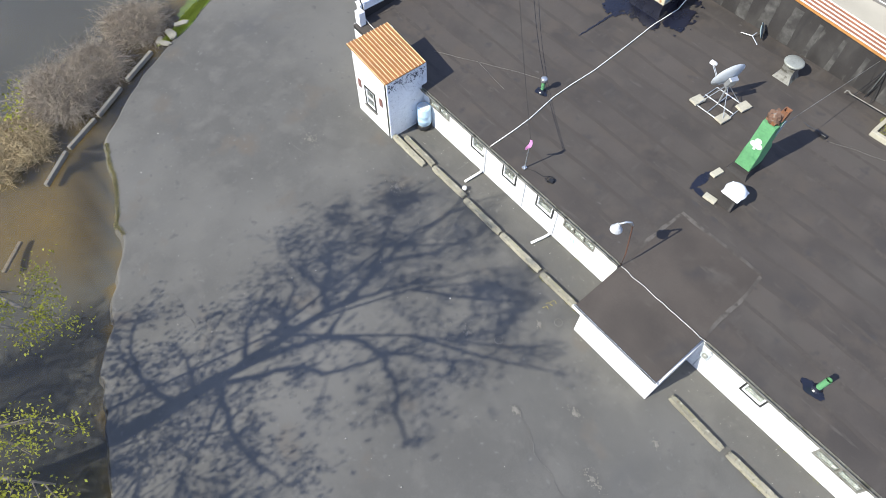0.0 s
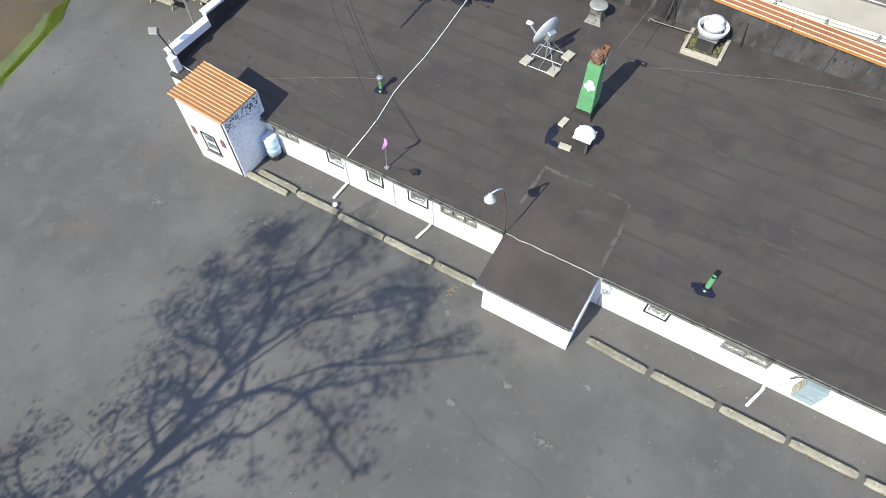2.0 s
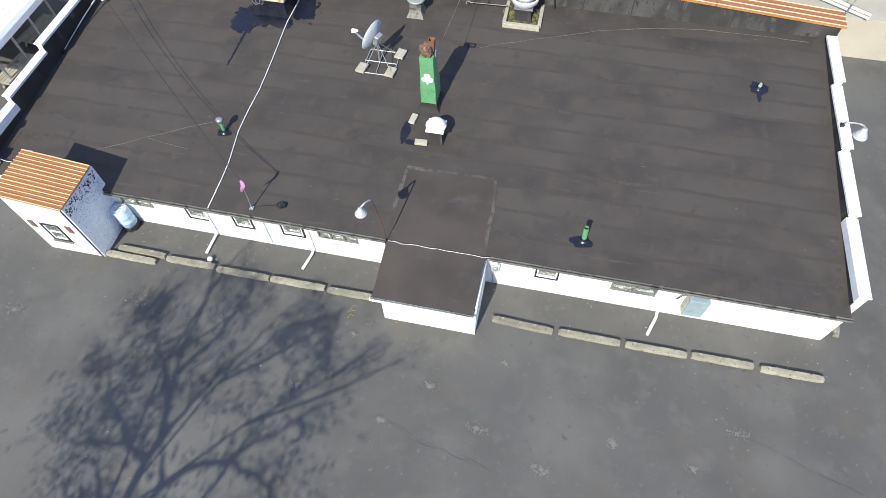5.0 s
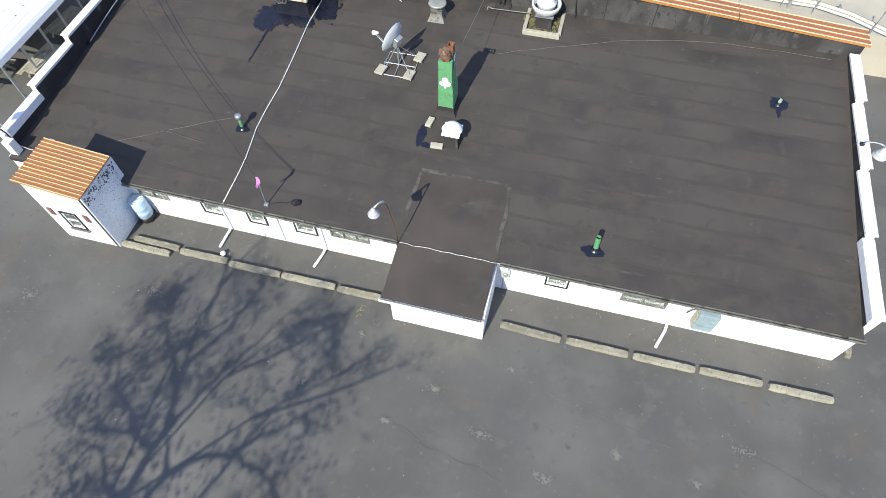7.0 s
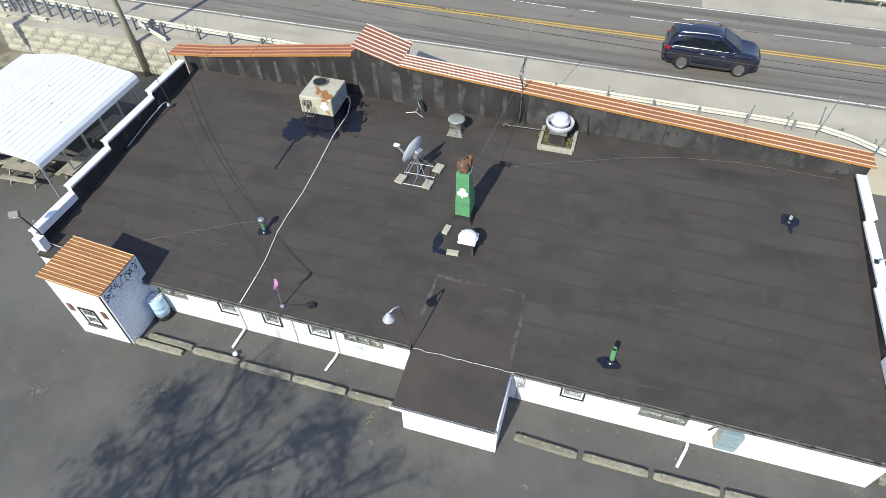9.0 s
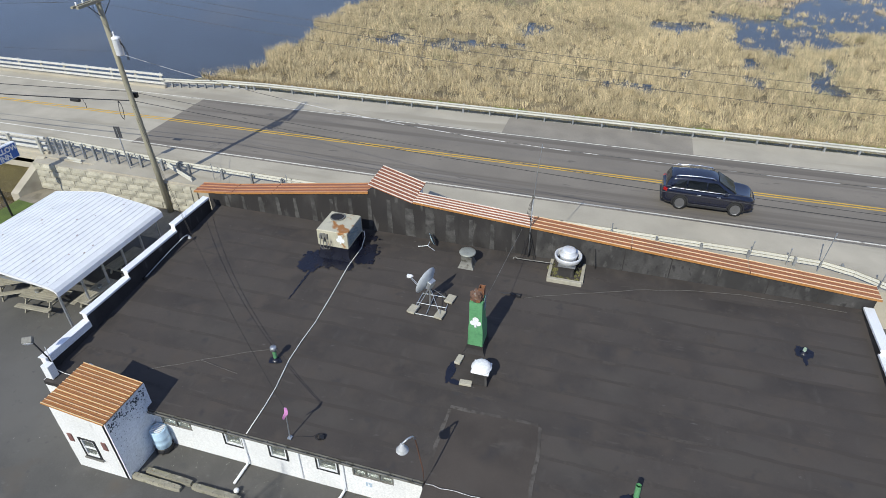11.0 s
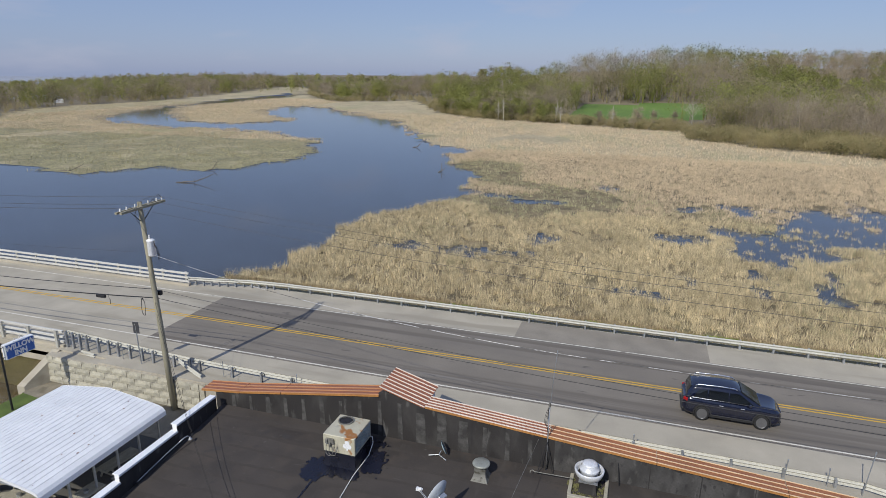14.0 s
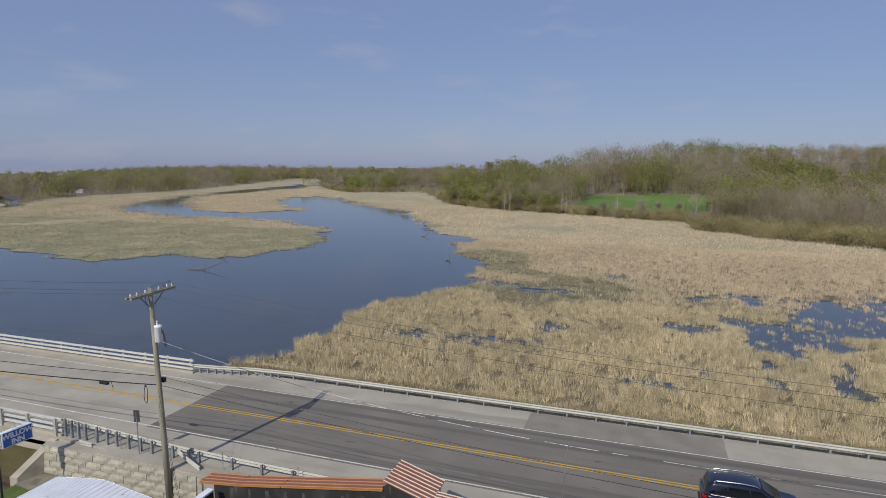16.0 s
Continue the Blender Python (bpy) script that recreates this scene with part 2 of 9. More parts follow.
M["blue_barrel"] = mat("pale_blue_plastic", (0.5, 0.68, 0.82), 0.4, vary=0.06, scale=2, bump=0.03)
M["sign_blue"] = mat("sign_blue", (0.03, 0.12, 0.42), 0.35, vary=0.08, bump=0.02)
M["black_trim"] = mat("black_trim", (0.02, 0.02, 0.022), 0.5, bump=0.05)
M["brick_red"] = mat("faded_red_shutter", (0.20, 0.10, 0.09), 0.8, vary=0.2, scale=6, bump=0.2)
M["ac_panel"] = mat("blue_grey_panel", (0.28, 0.36, 0.385), 0.3, vary=0.08, bump=0.03)
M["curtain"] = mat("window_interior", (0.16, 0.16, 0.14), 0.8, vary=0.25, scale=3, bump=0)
M["moss"] = mat("moss", (0.13, 0.125, 0.05), 0.95, vary=0.3, scale=5, fine=40, bump=0.5)


def clear_glass(name, tint, rough=0.03):
    m = bpy.data.materials.new(name)
    m.use_nodes = True
    b = m.node_tree.nodes["Principled BSDF"]
    b.inputs["Base Color"].default_value = (*tint, 1)
    b.inputs["Roughness"].default_value = rough
    b.inputs["Transmission Weight"].default_value = 0.82
    b.inputs["IOR"].default_value = 1.45
    return m


M["glass"] = clear_glass("window_glass", (0.42, 0.45, 0.44))

# ---- building blocks ----


def finish(bm, name, material, smooth=False):
    me = bpy.data.meshes.new(name)
    bm.normal_update()
    bm.to_mesh(me)
    bm.free()
    for m in material if isinstance(material, (list, tuple)) else (material,):
        me.materials.append(m)
    if smooth:
        for p in me.polygons:
            p.use_smooth = True
    return me


def thing(name, label, category, m=None, group="", kind=""):
    ob = new(name)
    ob.empty_display_size = 0.2
    ob.matrix_world = m if m is not None else Matrix()
    return tagged(ob, label, category, group, kind)


def part(name, bm, material, parent, label="", smooth=False):
    ob = new(name, finish(bm, name, material, smooth))
    ob.parent = parent
    return tagged(ob, label)


def piece(name, me, parent, m):
    ob = new(name, me)
    ob.parent = parent
    ob.matrix_basis = m
    return ob


def solid(name, bm, material, label, category, kind="", m=None, smooth=False, group=""):
    ob = new(name, finish(bm, name, material, smooth))
    if m is not None:
        ob.matrix_world = m
    return tagged(ob, label, category, group, kind)


def box(bm, x0, x1, y0, y1, z0, z1, m=None, bevel=0.0):
    vs = [bm.verts.new((x, y, z)) for z in (z0, z1) for y in (y0, y1) for x in (x0, x1)]
    fs = [bm.faces.new([vs[i] for i in q]) for q in ((0, 2, 3, 1), (4, 5, 7, 6), (0, 1, 5, 4), (2, 6, 7, 3), (0, 4, 6, 2), (1, 3, 7, 5))]
    if bevel:
        es = {e for f in fs for e in f.edges}
        made = bmesh.ops.bevel(bm, geom=list(es), offset=bevel, segments=1, affect="EDGES")
        vs = list({v for f in made["faces"] for v in f.verts} | {v for v in vs if v.is_valid})
    if m is not None:
        bmesh.ops.transform(bm, matrix=m, verts=vs)
    return vs


def frame_of(a, b):
    d = (Vector(b) - Vector(a))
    q = d.to_track_quat("Z", "Y")
    return Matrix.Translation(a) @ q.to_matrix().to_4x4(), d.length


def rod(bm, a, b, r0, r1=None, seg=8, caps=True):
    r1 = r0 if r1 is None else r1
    m, h = frame_of(a, b)
    rings = []
    for z, r in ((0, r0), (h, r1)):
        rings.append([bm.verts.new(m @ Vector((r * math.cos(2 * math.pi * i / seg), r * math.sin(2 * math.pi * i / seg), z))) for i in range(seg)])
    for i in range(seg):
        j = (i + 1) % seg
        bm.faces.new((rings[0][i], rings[0][j], rings[1][j], rings[1][i]))
    if caps:
        bm.faces.new(rings[0][::-1])
        bm.faces.new(rings[1])


def tube(bm, pts, r, seg=6, caps=True):
    pts = [Vector(p) for p in pts]
    rings = []
    for i, p in enumerate(pts):
        d = (pts[min(i + 1, len(pts) - 1)] - pts[max(i - 1, 0)]).normalized()
        side = d.cross(Vector((0, 0, 1)))
        side = side.normalized() if side.length > 0.05 else Vector((1, 0, 0))
        up = side.cross(d)
        rr = r(i / (len(pts) - 1)) if callable(r) else r
        rings.append([bm.verts.new(p + rr * (side * math.cos(2 * math.pi * k / seg) + up * math.sin(2 * math.pi * k / seg))) for k in range(seg)])
    for a, b in zip(rings, rings[1:]):
        for k in range(seg):
            j = (k + 1) % seg
            bm.faces.new((a[k], a[j], b[j], b[k]))
    if caps:
        bm.faces.new(rings[0][::-1])
        bm.faces.new(rings[-1])


def lathe(bm, profile, seg=24, centre=(0, 0, 0)):
    c = Vector(centre)
    rings = []
    for r, z in profile:
        rings.append([bm.verts.new(c + Vector((r * math.cos(2 * math.pi * i / seg), r * math.sin(2 * math.pi * i / seg), z))) for i in range(seg)])
    for a, b in zip(rings, rings[1:]):
        for i in range(seg):
            j = (i + 1) % seg
            bm.faces.new((a[i], a[j], b[j], b[i]))
    bm.faces.new(rings[0][::-1])
    bm.faces.new(rings[-1])


def prism(bm, outline, z0, z1):
    """A flat outline (x, y) pulled up from z0 to z1."""
    lo = [bm.verts.new((x, y, z0)) for x, y in outline]
    hi = [bm.verts.new((x, y, z1)) for x, y in outline]
    k = len(outline)
    for i in range(k):
        j = (i + 1) % k
        bm.faces.new((lo[i], lo[j], hi[j], hi[i]))
    bm.faces.new(hi)
    bm.faces.new(lo[::-1])


def sag(a, b, drop, n=16):
    a, b = Vector(a), Vector(b)
    return [a.lerp(b, i / n) - Vector((0, 0, 4 * drop * (i / n) * (1 - i / n))) for i in range(n + 1)]


def soup(name, verts, faces, material):
    """One mesh from numpy arrays of vertices and triangles or quads."""
    me = bpy.data.meshes.new(name)
    k = faces.shape[1]
    me.vertices.add(len(verts))
    me.vertices.foreach_set("co", np.ascontiguousarray(verts, dtype=np.float32).ravel())
    me.loops.add(faces.size)
    me.loops.foreach_set("vertex_index", np.ascontiguousarray(faces, dtype=np.int32).ravel())
    me.polygons.add(len(faces))
    me.polygons.foreach_set("loop_start", np.arange(0, faces.size, k, dtype=np.int32))
    me.update(calc_edges=True)
    me.validate()
    me.materials.append(material)
    return me


def value_noise(x, y, scale, seed=0):
    """Smooth noise in 0..1 on arrays."""
    u, v = x / scale, y / scale
    i, j = np.floor(u).astype(int), np.floor(v).astype(int)
    fu, fv = u - i, v - j
    fu, fv = fu * fu * (3 - 2 * fu), fv * fv * (3 - 2 * fv)

    def h(a, b):
        n = (a * 374761393 + b * 668265263 + seed * 1442695041) & 0x7FFFFFFF
        n = ((n ^ (n >> 13)) * 1274126177) & 0x7FFFFFFF
        return (n & 0xFFFF) / 65535.0
    return (h(i, j) * (1 - fu) + h(i + 1, j) * fu) * (1 - fv) + (h(i, j + 1) * (1 - fu) + h(i + 1, j + 1) * fu) * fv


def inside(poly, x, y):
    res = np.zeros(x.shape, bool)
    k = len(poly)
    for a in range(k):
        (x0, y0), (x1, y1) = poly[a], poly[(a + 1) % k]
        if y0 == y1:
            continue
        hit = ((y0 > y) != (y1 > y)) & (x < (x1 - x0) * (y - y0) / (y1 - y0) + x0)
        res ^= hit
    return res


# ---- the lie of the land ----
WATER = -0.25
ROAD = 1.9
SHORE_X = np.array([-60, -34, -30, -27.3, -26.2, -24.4, -23.2, -20.9, -19.1, -16.45, -14.4, -11.6, -7.85, -6.6, 4, 14, 30, 60])
SHORE_Y = np.array([24, 20, 15, 11.5, 7.2, 4.1, 2.1, -0.25, -0.75, -1.7, -2.9, -4.6, -5.9, -16, -17, -17, -17, -17])
MARSH = [
    [(-34, 42), (-36.4, 47.5), (-32, 51), (-33, 55), (-31, 58), (-33, 63), (-33, 71), (-32, 76), (-31, 80), (-29, 86), (-25, 92.5), (-29, 96), (-27, 104),
     (-33, 118), (-40, 126), (-44, 138), (-39, 150), (-55, 156), (-62, 169), (-76, 194), (-88, 221), (-106, 240), (-130, 262), (-163, 301), (-183, 312), (-193, 300),
     (-181, 273), (-163, 241), (-150, 230), (-137, 225), (-140, 206), (-144, 194), (-163, 192), (-181, 204), (-209, 232), (-231, 258), (-242, 279), (-250, 330),
     (-300, 600), (900, 900), (900, 42)],
    [(-500, 70), (-200, 88), (-133, 92), (-119, 89), (-109, 86), (-100, 87), (-97, 92), (-91, 96), (-80, 100), (-74, 107), (-72, 120), (-76, 133), (-86, 153),
     (-96, 163), (-114, 172), (-131, 176), (-154, 175), (-170, 176), (-184, 179), (-203, 193), (-223, 215), (-231, 231), (-243, 256), (-254, 284), (-264, 336),
     (-320, 600), (-900, 900)],
]
POOLS = [(16.5, 74.1, 6.6, 6.6), (14.1, 68.4, 2.2, 3.4), (24.9, 83.0, 7.1, 9.5), (23.1, 91.1, 3.5, 7.0), (12.8, 92.7, 1.6, 4.6), (5.2, 74.5, 3.3, 2.0), (13.0, 78.0, 4.2, 3.6), (17.1, 61.1, 1.4, 4.6),
         (17.8, 56.5, 1.9, 1.5), (10.5, 58.1, 1.3, 1.5), (11.6, 61.9, 0.6, 1.5), (1.5, 53.3, 1.7, 1.2), (4.7, 57.9, 0.6, 1.3), (-8.8, 67.2, 1.3, 2.6), (-3.9, 105.1, 2.6, 3.2), (-20.4, 91.8, 4.2, 1.7),
         (-15.0, 89.2, 2.8, 1.5), (6.8, 90.5, 1.3, 2.0), (31.2, 94.2, 3.2, 9.0), (36, 84, 6, 8), (28, 66, 4, 4), (-20, 60.5, 7.5, 0.7), (-11, 60.6, 3.0, 0.6)]


def marsh_land(x, y):
    """How firmly reeds cover a place beyond the road: above 0 is land."""
    wx = x + 2.4 * (value_noise(x, y, 9, 3) - 0.5) + 2.4 * (value_noise(x, y, 2.6, 4) - 0.5)
    wy = y + 2.4 * (value_noise(x, y, 9, 5) - 0.5) + 2.4 * (value_noise(x, y, 2.6, 6) - 0.5)
    far = np.clip(y / 70, 1, 3)
    wx, wy = x + (wx - x) * far, y + (wy - y) * far
    land = np.zeros(x.shape)
    for poly in MARSH:
        land = np.maximum(land, inside(poly, wx, wy).astype(float))
    pool = np.zeros(x.shape)
    for px, py, rx, ry in POOLS:
        pool = np.maximum(pool, 1.5 - ((wx - px) / rx) ** 2 - ((wy - py) / ry) ** 2)
    patch = value_noise(x, y, 5, 8) * 0.45 + value_noise(x, y, 1.9, 9) * 0.35 + value_noise(x, y, 0.95, 14) * 0.2
    patch = patch * np.clip((y - 50) / 10, 0, 1) * np.clip((128 - y) / 30, 0, 1) * np.clip((x + 8) / 14, 0.3, 1)
    return np.where(land > 0, 1.0 - np.clip(pool, 0, 2) * (0.85 + 0.5 * value_noise(x, y, 1.6, 10)) - 3.4 * np.clip(patch - 0.5, 0, 1), -1.0)


def right_edge(x):
    """Where the woods begin beyond the right-hand marsh."""
    return np.interp(x, [-340, -273, -205, -154, -126, -94, -64, -31, -9, 12.5, 13.5, 24, 29, 42, 52, 140, 500],
                     [590, 467, 377, 342, 335, 280, 253, 241, 229, 222, 194, 188, 177, 173, 164, 140, 120])


def left_edge(y):
    """Where the woods begin beyond the island."""
    return np.interp(y, [60, 172, 233, 277, 321, 415, 568, 680, 800], [-215, -246, -291, -300, -302, -329, -377, -402, -420])


def shore_y(x):
    return np.interp(x, SHORE_X, SHORE_Y) + 0.35 * (value_noise(x, x * 0 + 3, 1.3, 21) - 0.5) + 0.18 * (value_noise(x, x * 0, 0.45, 22) - 0.5)


def lot_z(x, y):
    """The car park falls gently to the water."""
    d = (y - np.interp(x, SHORE_X, SHORE_Y)) * 0.75
    t = np.clip(d / 7.0, 0, 1)
    return (WATER + 0.01) * (1 - t) ** 1.7


def land_z(x, y):
    lot_side = y < 24.95
    d = y - np.interp(x, SHORE_X, SHORE_Y)
    near = np.where(d > 0.1, lot_z(x, y) - 0.12, np.maximum(-1.3, WATER - 0.06 + np.interp(x, [-17.5, -13.5], [0.11, 0.7]) * d - 1.0 * np.exp(-((d + 0.5) / 0.62) ** 2) * (x < -6)))
    t = np.clip((y - 40.4) / 4.0, 0, 1)
    bank = (ROAD - 0.12) * (1 - t) + (WATER + 0.1) * t
    m = marsh_land(x, y)
    wet = np.where(m > 0.3, WATER + 0.06 + 0.05 * value_noise(x, y, 3, 30), -1.1)
    bridge = (x < -33) & (x > -150)
    bank = np.where(bridge, -1.1, bank)
    far = np.where(y < 44.4, np.where(y < 38.9, np.where(bridge, -1.0, ROAD - 0.12), np.where(bridge, wet, bank)), wet)
    u = np.clip((y - 255) / 215, 0, 1)
    rise = u * u * (3 - 2 * u) * 17 * np.clip((x + 190) / 110, 0, 1) + 5.0 * np.clip((y - 350) / 110, 0, 1) * np.clip((x + 90) / 110, 0, 1) + np.clip((y - 420) / 500, 0, 1) * 6
    # the land falls away beyond the shore to the west
    fall = 0.027 * np.clip(-x - 400, 0, None) * np.clip((-x / np.maximum(y, 1) - 0.6) / 0.6, 0, 1)
    far = far + rise * (m > 0) - fall * (y > 60)
    z = np.where(lot_side, near, far)
    z = np.where(lot_side & (x < -33.6) & (y > 20), -0.8, z)
    return np.where(lot_side & (y < -30), -1.2, z)


def spread(a, b, fine0, fine1, step, grow):
    out = list(np.arange(fine0, fine1 + 1e-6, step))
    s, v = step, fine0
    while v > a:
        s *= grow
        v -= s
        out.insert(0, v)
    s, v = step, fine1
    while v < b:
        s *= grow
        v += s
        out.append(v)
    return np.array(out)


M["mud"] = mat("marsh_mud", (0.10, 0.075, 0.035), 0.9, vary=0.3, scale=0.5, fine=8, bump=0.3, stain=[((0.19, 0.145, 0.08), 0.8, 0.55, 0.2, ONE)])
M["litter"] = mat("dry_reed_litter", (0.22, 0.175, 0.1), 0.95, vary=0.3, scale=0.25, fine=3.0, fine_vary=0.35, bump=0.6, bump_dist=0.2,
                  stain=[((0.10, 0.08, 0.045), 0.35, 0.5, 0.2, ONE), ((0.18, 0.17, 0.08), 0.03, 0.55, 0.15, ONE)])
M["bank"] = mat("grassy_bank", (0.17, 0.15, 0.075), 0.95, vary=0.3, scale=0.6, fine=9, bump=0.5, bump_dist=0.05, stain=[((0.27, 0.22, 0.13), 0.7, 0.5, 0.15, ONE)])
M["field"] = mat("spring_field", (0.12, 0.20, 0.04), 0.95, vary=0.15, scale=0.05, fine=1.0, bump=0.2)
M["reed_mat"] = mat("flattened_reed_mat", (0.43, 0.36, 0.225), 0.95, vary=0.15, scale=0.08, fine=1.2, fine_vary=0.25, bump=0.6, bump_dist=0.3,
                    stain=[((0.36, 0.33, 0.19), 0.035, 0.5, 0.15, ONE), ((0.25, 0.21, 0.13), 0.5, 0.6, 0.12, ONE)])
M["reed_mat_green"] = mat("sprouting_reed_mat", (0.27, 0.245, 0.135), 0.95, vary=0.2, scale=0.1, fine=1.2, fine_vary=0.3, bump=0.6, bump_dist=0.3,
                          stain=[((0.42, 0.355, 0.22), 0.12, 0.53, 0.15, ONE), ((0.17, 0.155, 0.085), 0.6, 0.58, 0.12, ONE)])
M["woodland"] = mat("woodland_floor", (0.21, 0.175, 0.115), 0.95, vary=0.25, scale=0.08, fine=1.0, bump=0.4)
M["pond_bed"] = mat("pond_bed", (0.085, 0.058, 0.012), 0.9, vary=0.25, scale=0.25, fine=4, bump=0.2, stain=[((0.09, 0.06, 0.015), 0.2, 0.5, 0.3, ONE)])
# bed tinted blue: the sky mirrored in far water is put into its colour
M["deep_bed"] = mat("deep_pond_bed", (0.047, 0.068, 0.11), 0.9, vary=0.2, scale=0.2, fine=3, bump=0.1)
# the bed colour turns from brown to grey where the pond deepens
nt = M["pond_bed"].node_tree
deep_tint = nt.nodes.new("ShaderNodeMix")
deep_tint.data_type = "RGBA"
deep_tint.inputs["B"].default_value = (0.05, 0.05, 0.044, 1)
sep = nt.nodes.new("ShaderNodeSeparateXYZ")
deep = nt.nodes.new("ShaderNodeMapRange")
deep.inputs["From Min"].default_value, deep.inputs["From Max"].default_value = -0.72, -1.28
co = nt.nodes.new("ShaderNodeTexCoord")
nt.links.new(co.outputs["Object"], sep.inputs[0])
nt.links.new(sep.outputs["Z"], deep.inputs["Value"])
nt.links.new(deep.outputs["Result"], deep_tint.inputs["Factor"])
nt.links.new(nt.nodes["Principled BSDF"].inputs["Base Color"].links[0].from_socket, deep_tint.inputs["A"])
nt.links.new(deep_tint.outputs["Result"], nt.nodes["Principled BSDF"].inputs["Base Color"])
FIELD = [(-34, 264), (0, 266), (22, 278), (28, 300), (29, 330), (0, 328), (-30, 320)]

gx = spread(-2200, 2200, -48, 46, 0.7, 1.04)
gy = spread(-400, 4200, -14, 112, 0.7, 1.036)
X, Y = np.meshgrid(gx, gy)
Z = land_z(X, Y)
W = len(gx)
idx = np.arange(X.size).reshape(X.shape)
quads = np.stack([idx[:-1, :-1], idx[:-1, 1:], idx[1:, 1:], idx[1:, :-1]], -1).reshape(-1, 4)
ground_me = soup("ground", np.stack([X.ravel(), Y.ravel(), Z.ravel()], 1), quads, M["litter"])
for k in ("mud", "bank", "field", "woodland", "pond_bed", "deep_bed", "reed_mat", "reed_mat_green", "shoulder_patch"):
    ground_me.materials.append(M[k])
cx, cy, cz = (A.ravel()[quads].mean(1) for A in (X, Y, Z))
mi = np.zeros(len(quads), np.int32)
mi[(cy > 145) | ((cx < -60) & (cy > 60))] = 7
mi[(cx < -60) & (cy > 60) & (cy < 165 + 90 * (value_noise(cx, cy, 16, 15) - 0.5))] = 8
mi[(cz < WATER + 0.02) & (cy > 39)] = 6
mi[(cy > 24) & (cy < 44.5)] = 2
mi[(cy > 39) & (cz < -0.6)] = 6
mi[(cy > right_edge(cx)) & (cx > -340)] = 4
mi[(cy > 700) | (cx < left_edge(cy) - 2)] = 4
mi[inside(FIELD, cx, cy)] = 3
near_side = cy < 24
mi[near_side] = 5
mi[near_side & (cz > WATER)] = 2
mi[(cy > 21.5) & (cy < 24.8) & (cx > 8)] = 9
ground_me.polygons.foreach_set("material_index", mi)
ground = tagged(new("ground", ground_me), "low marshy ground with grassy bank and woodland floor", "ground", kind="structure")

# water: one still sheet
wm = bpy.data.materials.new("pond_water")
wm.use_nodes = True
nt = wm.node_tree
pb = nt.nodes["Principled BSDF"]
pb.inputs["Base Color"].default_value = (0.5, 0.49, 0.46, 1)
pb.inputs["Roughness"].default_value = 0.06
pb.inputs["IOR"].default_value = 1.33
pb.inputs["Transmission Weight"].default_value = 0.97
tcn = nt.nodes.new("ShaderNodeTexCoord")
nz = nt.nodes.new("ShaderNodeTexNoise")
nz.inputs["Scale"].default_value = 1.2
nz.inputs["Detail"].default_value = 4
bpn = nt.nodes.new("ShaderNodeBump")
bpn.inputs["Strength"].default_value = 0.06
bpn.inputs["Distance"].default_value = 0.05
nt.links.new(tcn.outputs["Object"], nz.inputs["Vector"])
nt.links.new(nz.outputs["Fac"], bpn.inputs["Height"])
nt.links.new(bpn.outputs["Normal"], pb.inputs["Normal"])
M["water"] = wm
bm = bmesh.new()
for x0, x1, y0, y1 in ((-2200, 2200, -400, 24.2), (-2200, 2200, 39.0, 1500), (-150, -33, 24.2, 39.0)):
    bm.faces.new([bm.verts.new((x, y, WATER)) for x, y in ((x0, y0), (x1, y0), (x1, y1), (x0, y1))])
water = solid("water", bm, wm, "still brown pond water reflecting the sky", "water", "structure")
water.visible_shadow = False

# car park: one asphalt sheet with a broken edge at the water
xs = np.concatenate([np.arange(-33.5, -5, 0.16), np.arange(-5, 60, 1.0)])
us = np.linspace(0, 1, 44) ** 1.6
LX = np.repeat(xs[:, None], len(us), 1)
y0s = shore_y(xs)
y1s = np.where(xs < -18.4, 24.2, np.where(xs < 11.2, 21.0, 25.2))
LY = y0s[:, None] + (y1s - y0s)[:, None] * us[None, :]
LZ = lot_z(LX, LY) + 0.02 * (value_noise(LX, LY, 4, 40) - 0.5) * np.clip(us * 12, 0, 1)
LZ[:, 0] = WATER - 0.02
LZ[:, 0] -= 0.04
# its broken lip slopes down under the water
LX = np.concatenate([xs[:, None], LX], 1)
LY = np.concatenate([(y0s - 0.1 - 0.1 * value_noise(xs, xs * 0 + 7, 1.1, 47))[:, None], LY], 1)
LZ = np.concatenate([np.full((len(xs), 1), WATER - 0.42), LZ], 1)
lidx = np.arange(LX.size).reshape(LX.shape)
lq = np.stack([lidx[:-1, :-1], lidx[1:, :-1], lidx[1:, 1:], lidx[:-1, 1:]], -1).reshape(-1, 4)
lot_me = soup("parking_lot", np.stack([LX.ravel(), LY.ravel(), LZ.ravel()], 1), lq, M["lot"])
lot = tagged(new("pavement", lot_me), "worn grey asphalt car park with cracked patches", "car park", kind="structure")

# ---- road and bridge ----
JOINT = -29.0
ROAD_END = 420.0


def slab(name, x0, x1, y0, y1, z1, material, label, category, thick=0.3, step=6.0, parent=None):
    bm = bmesh.new()
    n = max(1, int((x1 - x0) / step))
    for i in range(n):
        box(bm, x0 + (x1 - x0) * i / n, x0 + (x1 - x0) * (i + 1) / n, y0, y1, z1 - thick, z1)
    bmesh.ops.remove_doubles(bm, verts=bm.verts[:], dist=1e-4)
    inner = [f for f in bm.faces if abs(f.normal.x) > 0.9 and x0 + 0.01 < f.calc_center_median().x < x1 - 0.01]
    bmesh.ops.delete(bm, geom=inner, context="FACES")
    if parent is not None:
        return part(name, bm, material, parent)
    return solid(name, bm, material, label, category, "structure")


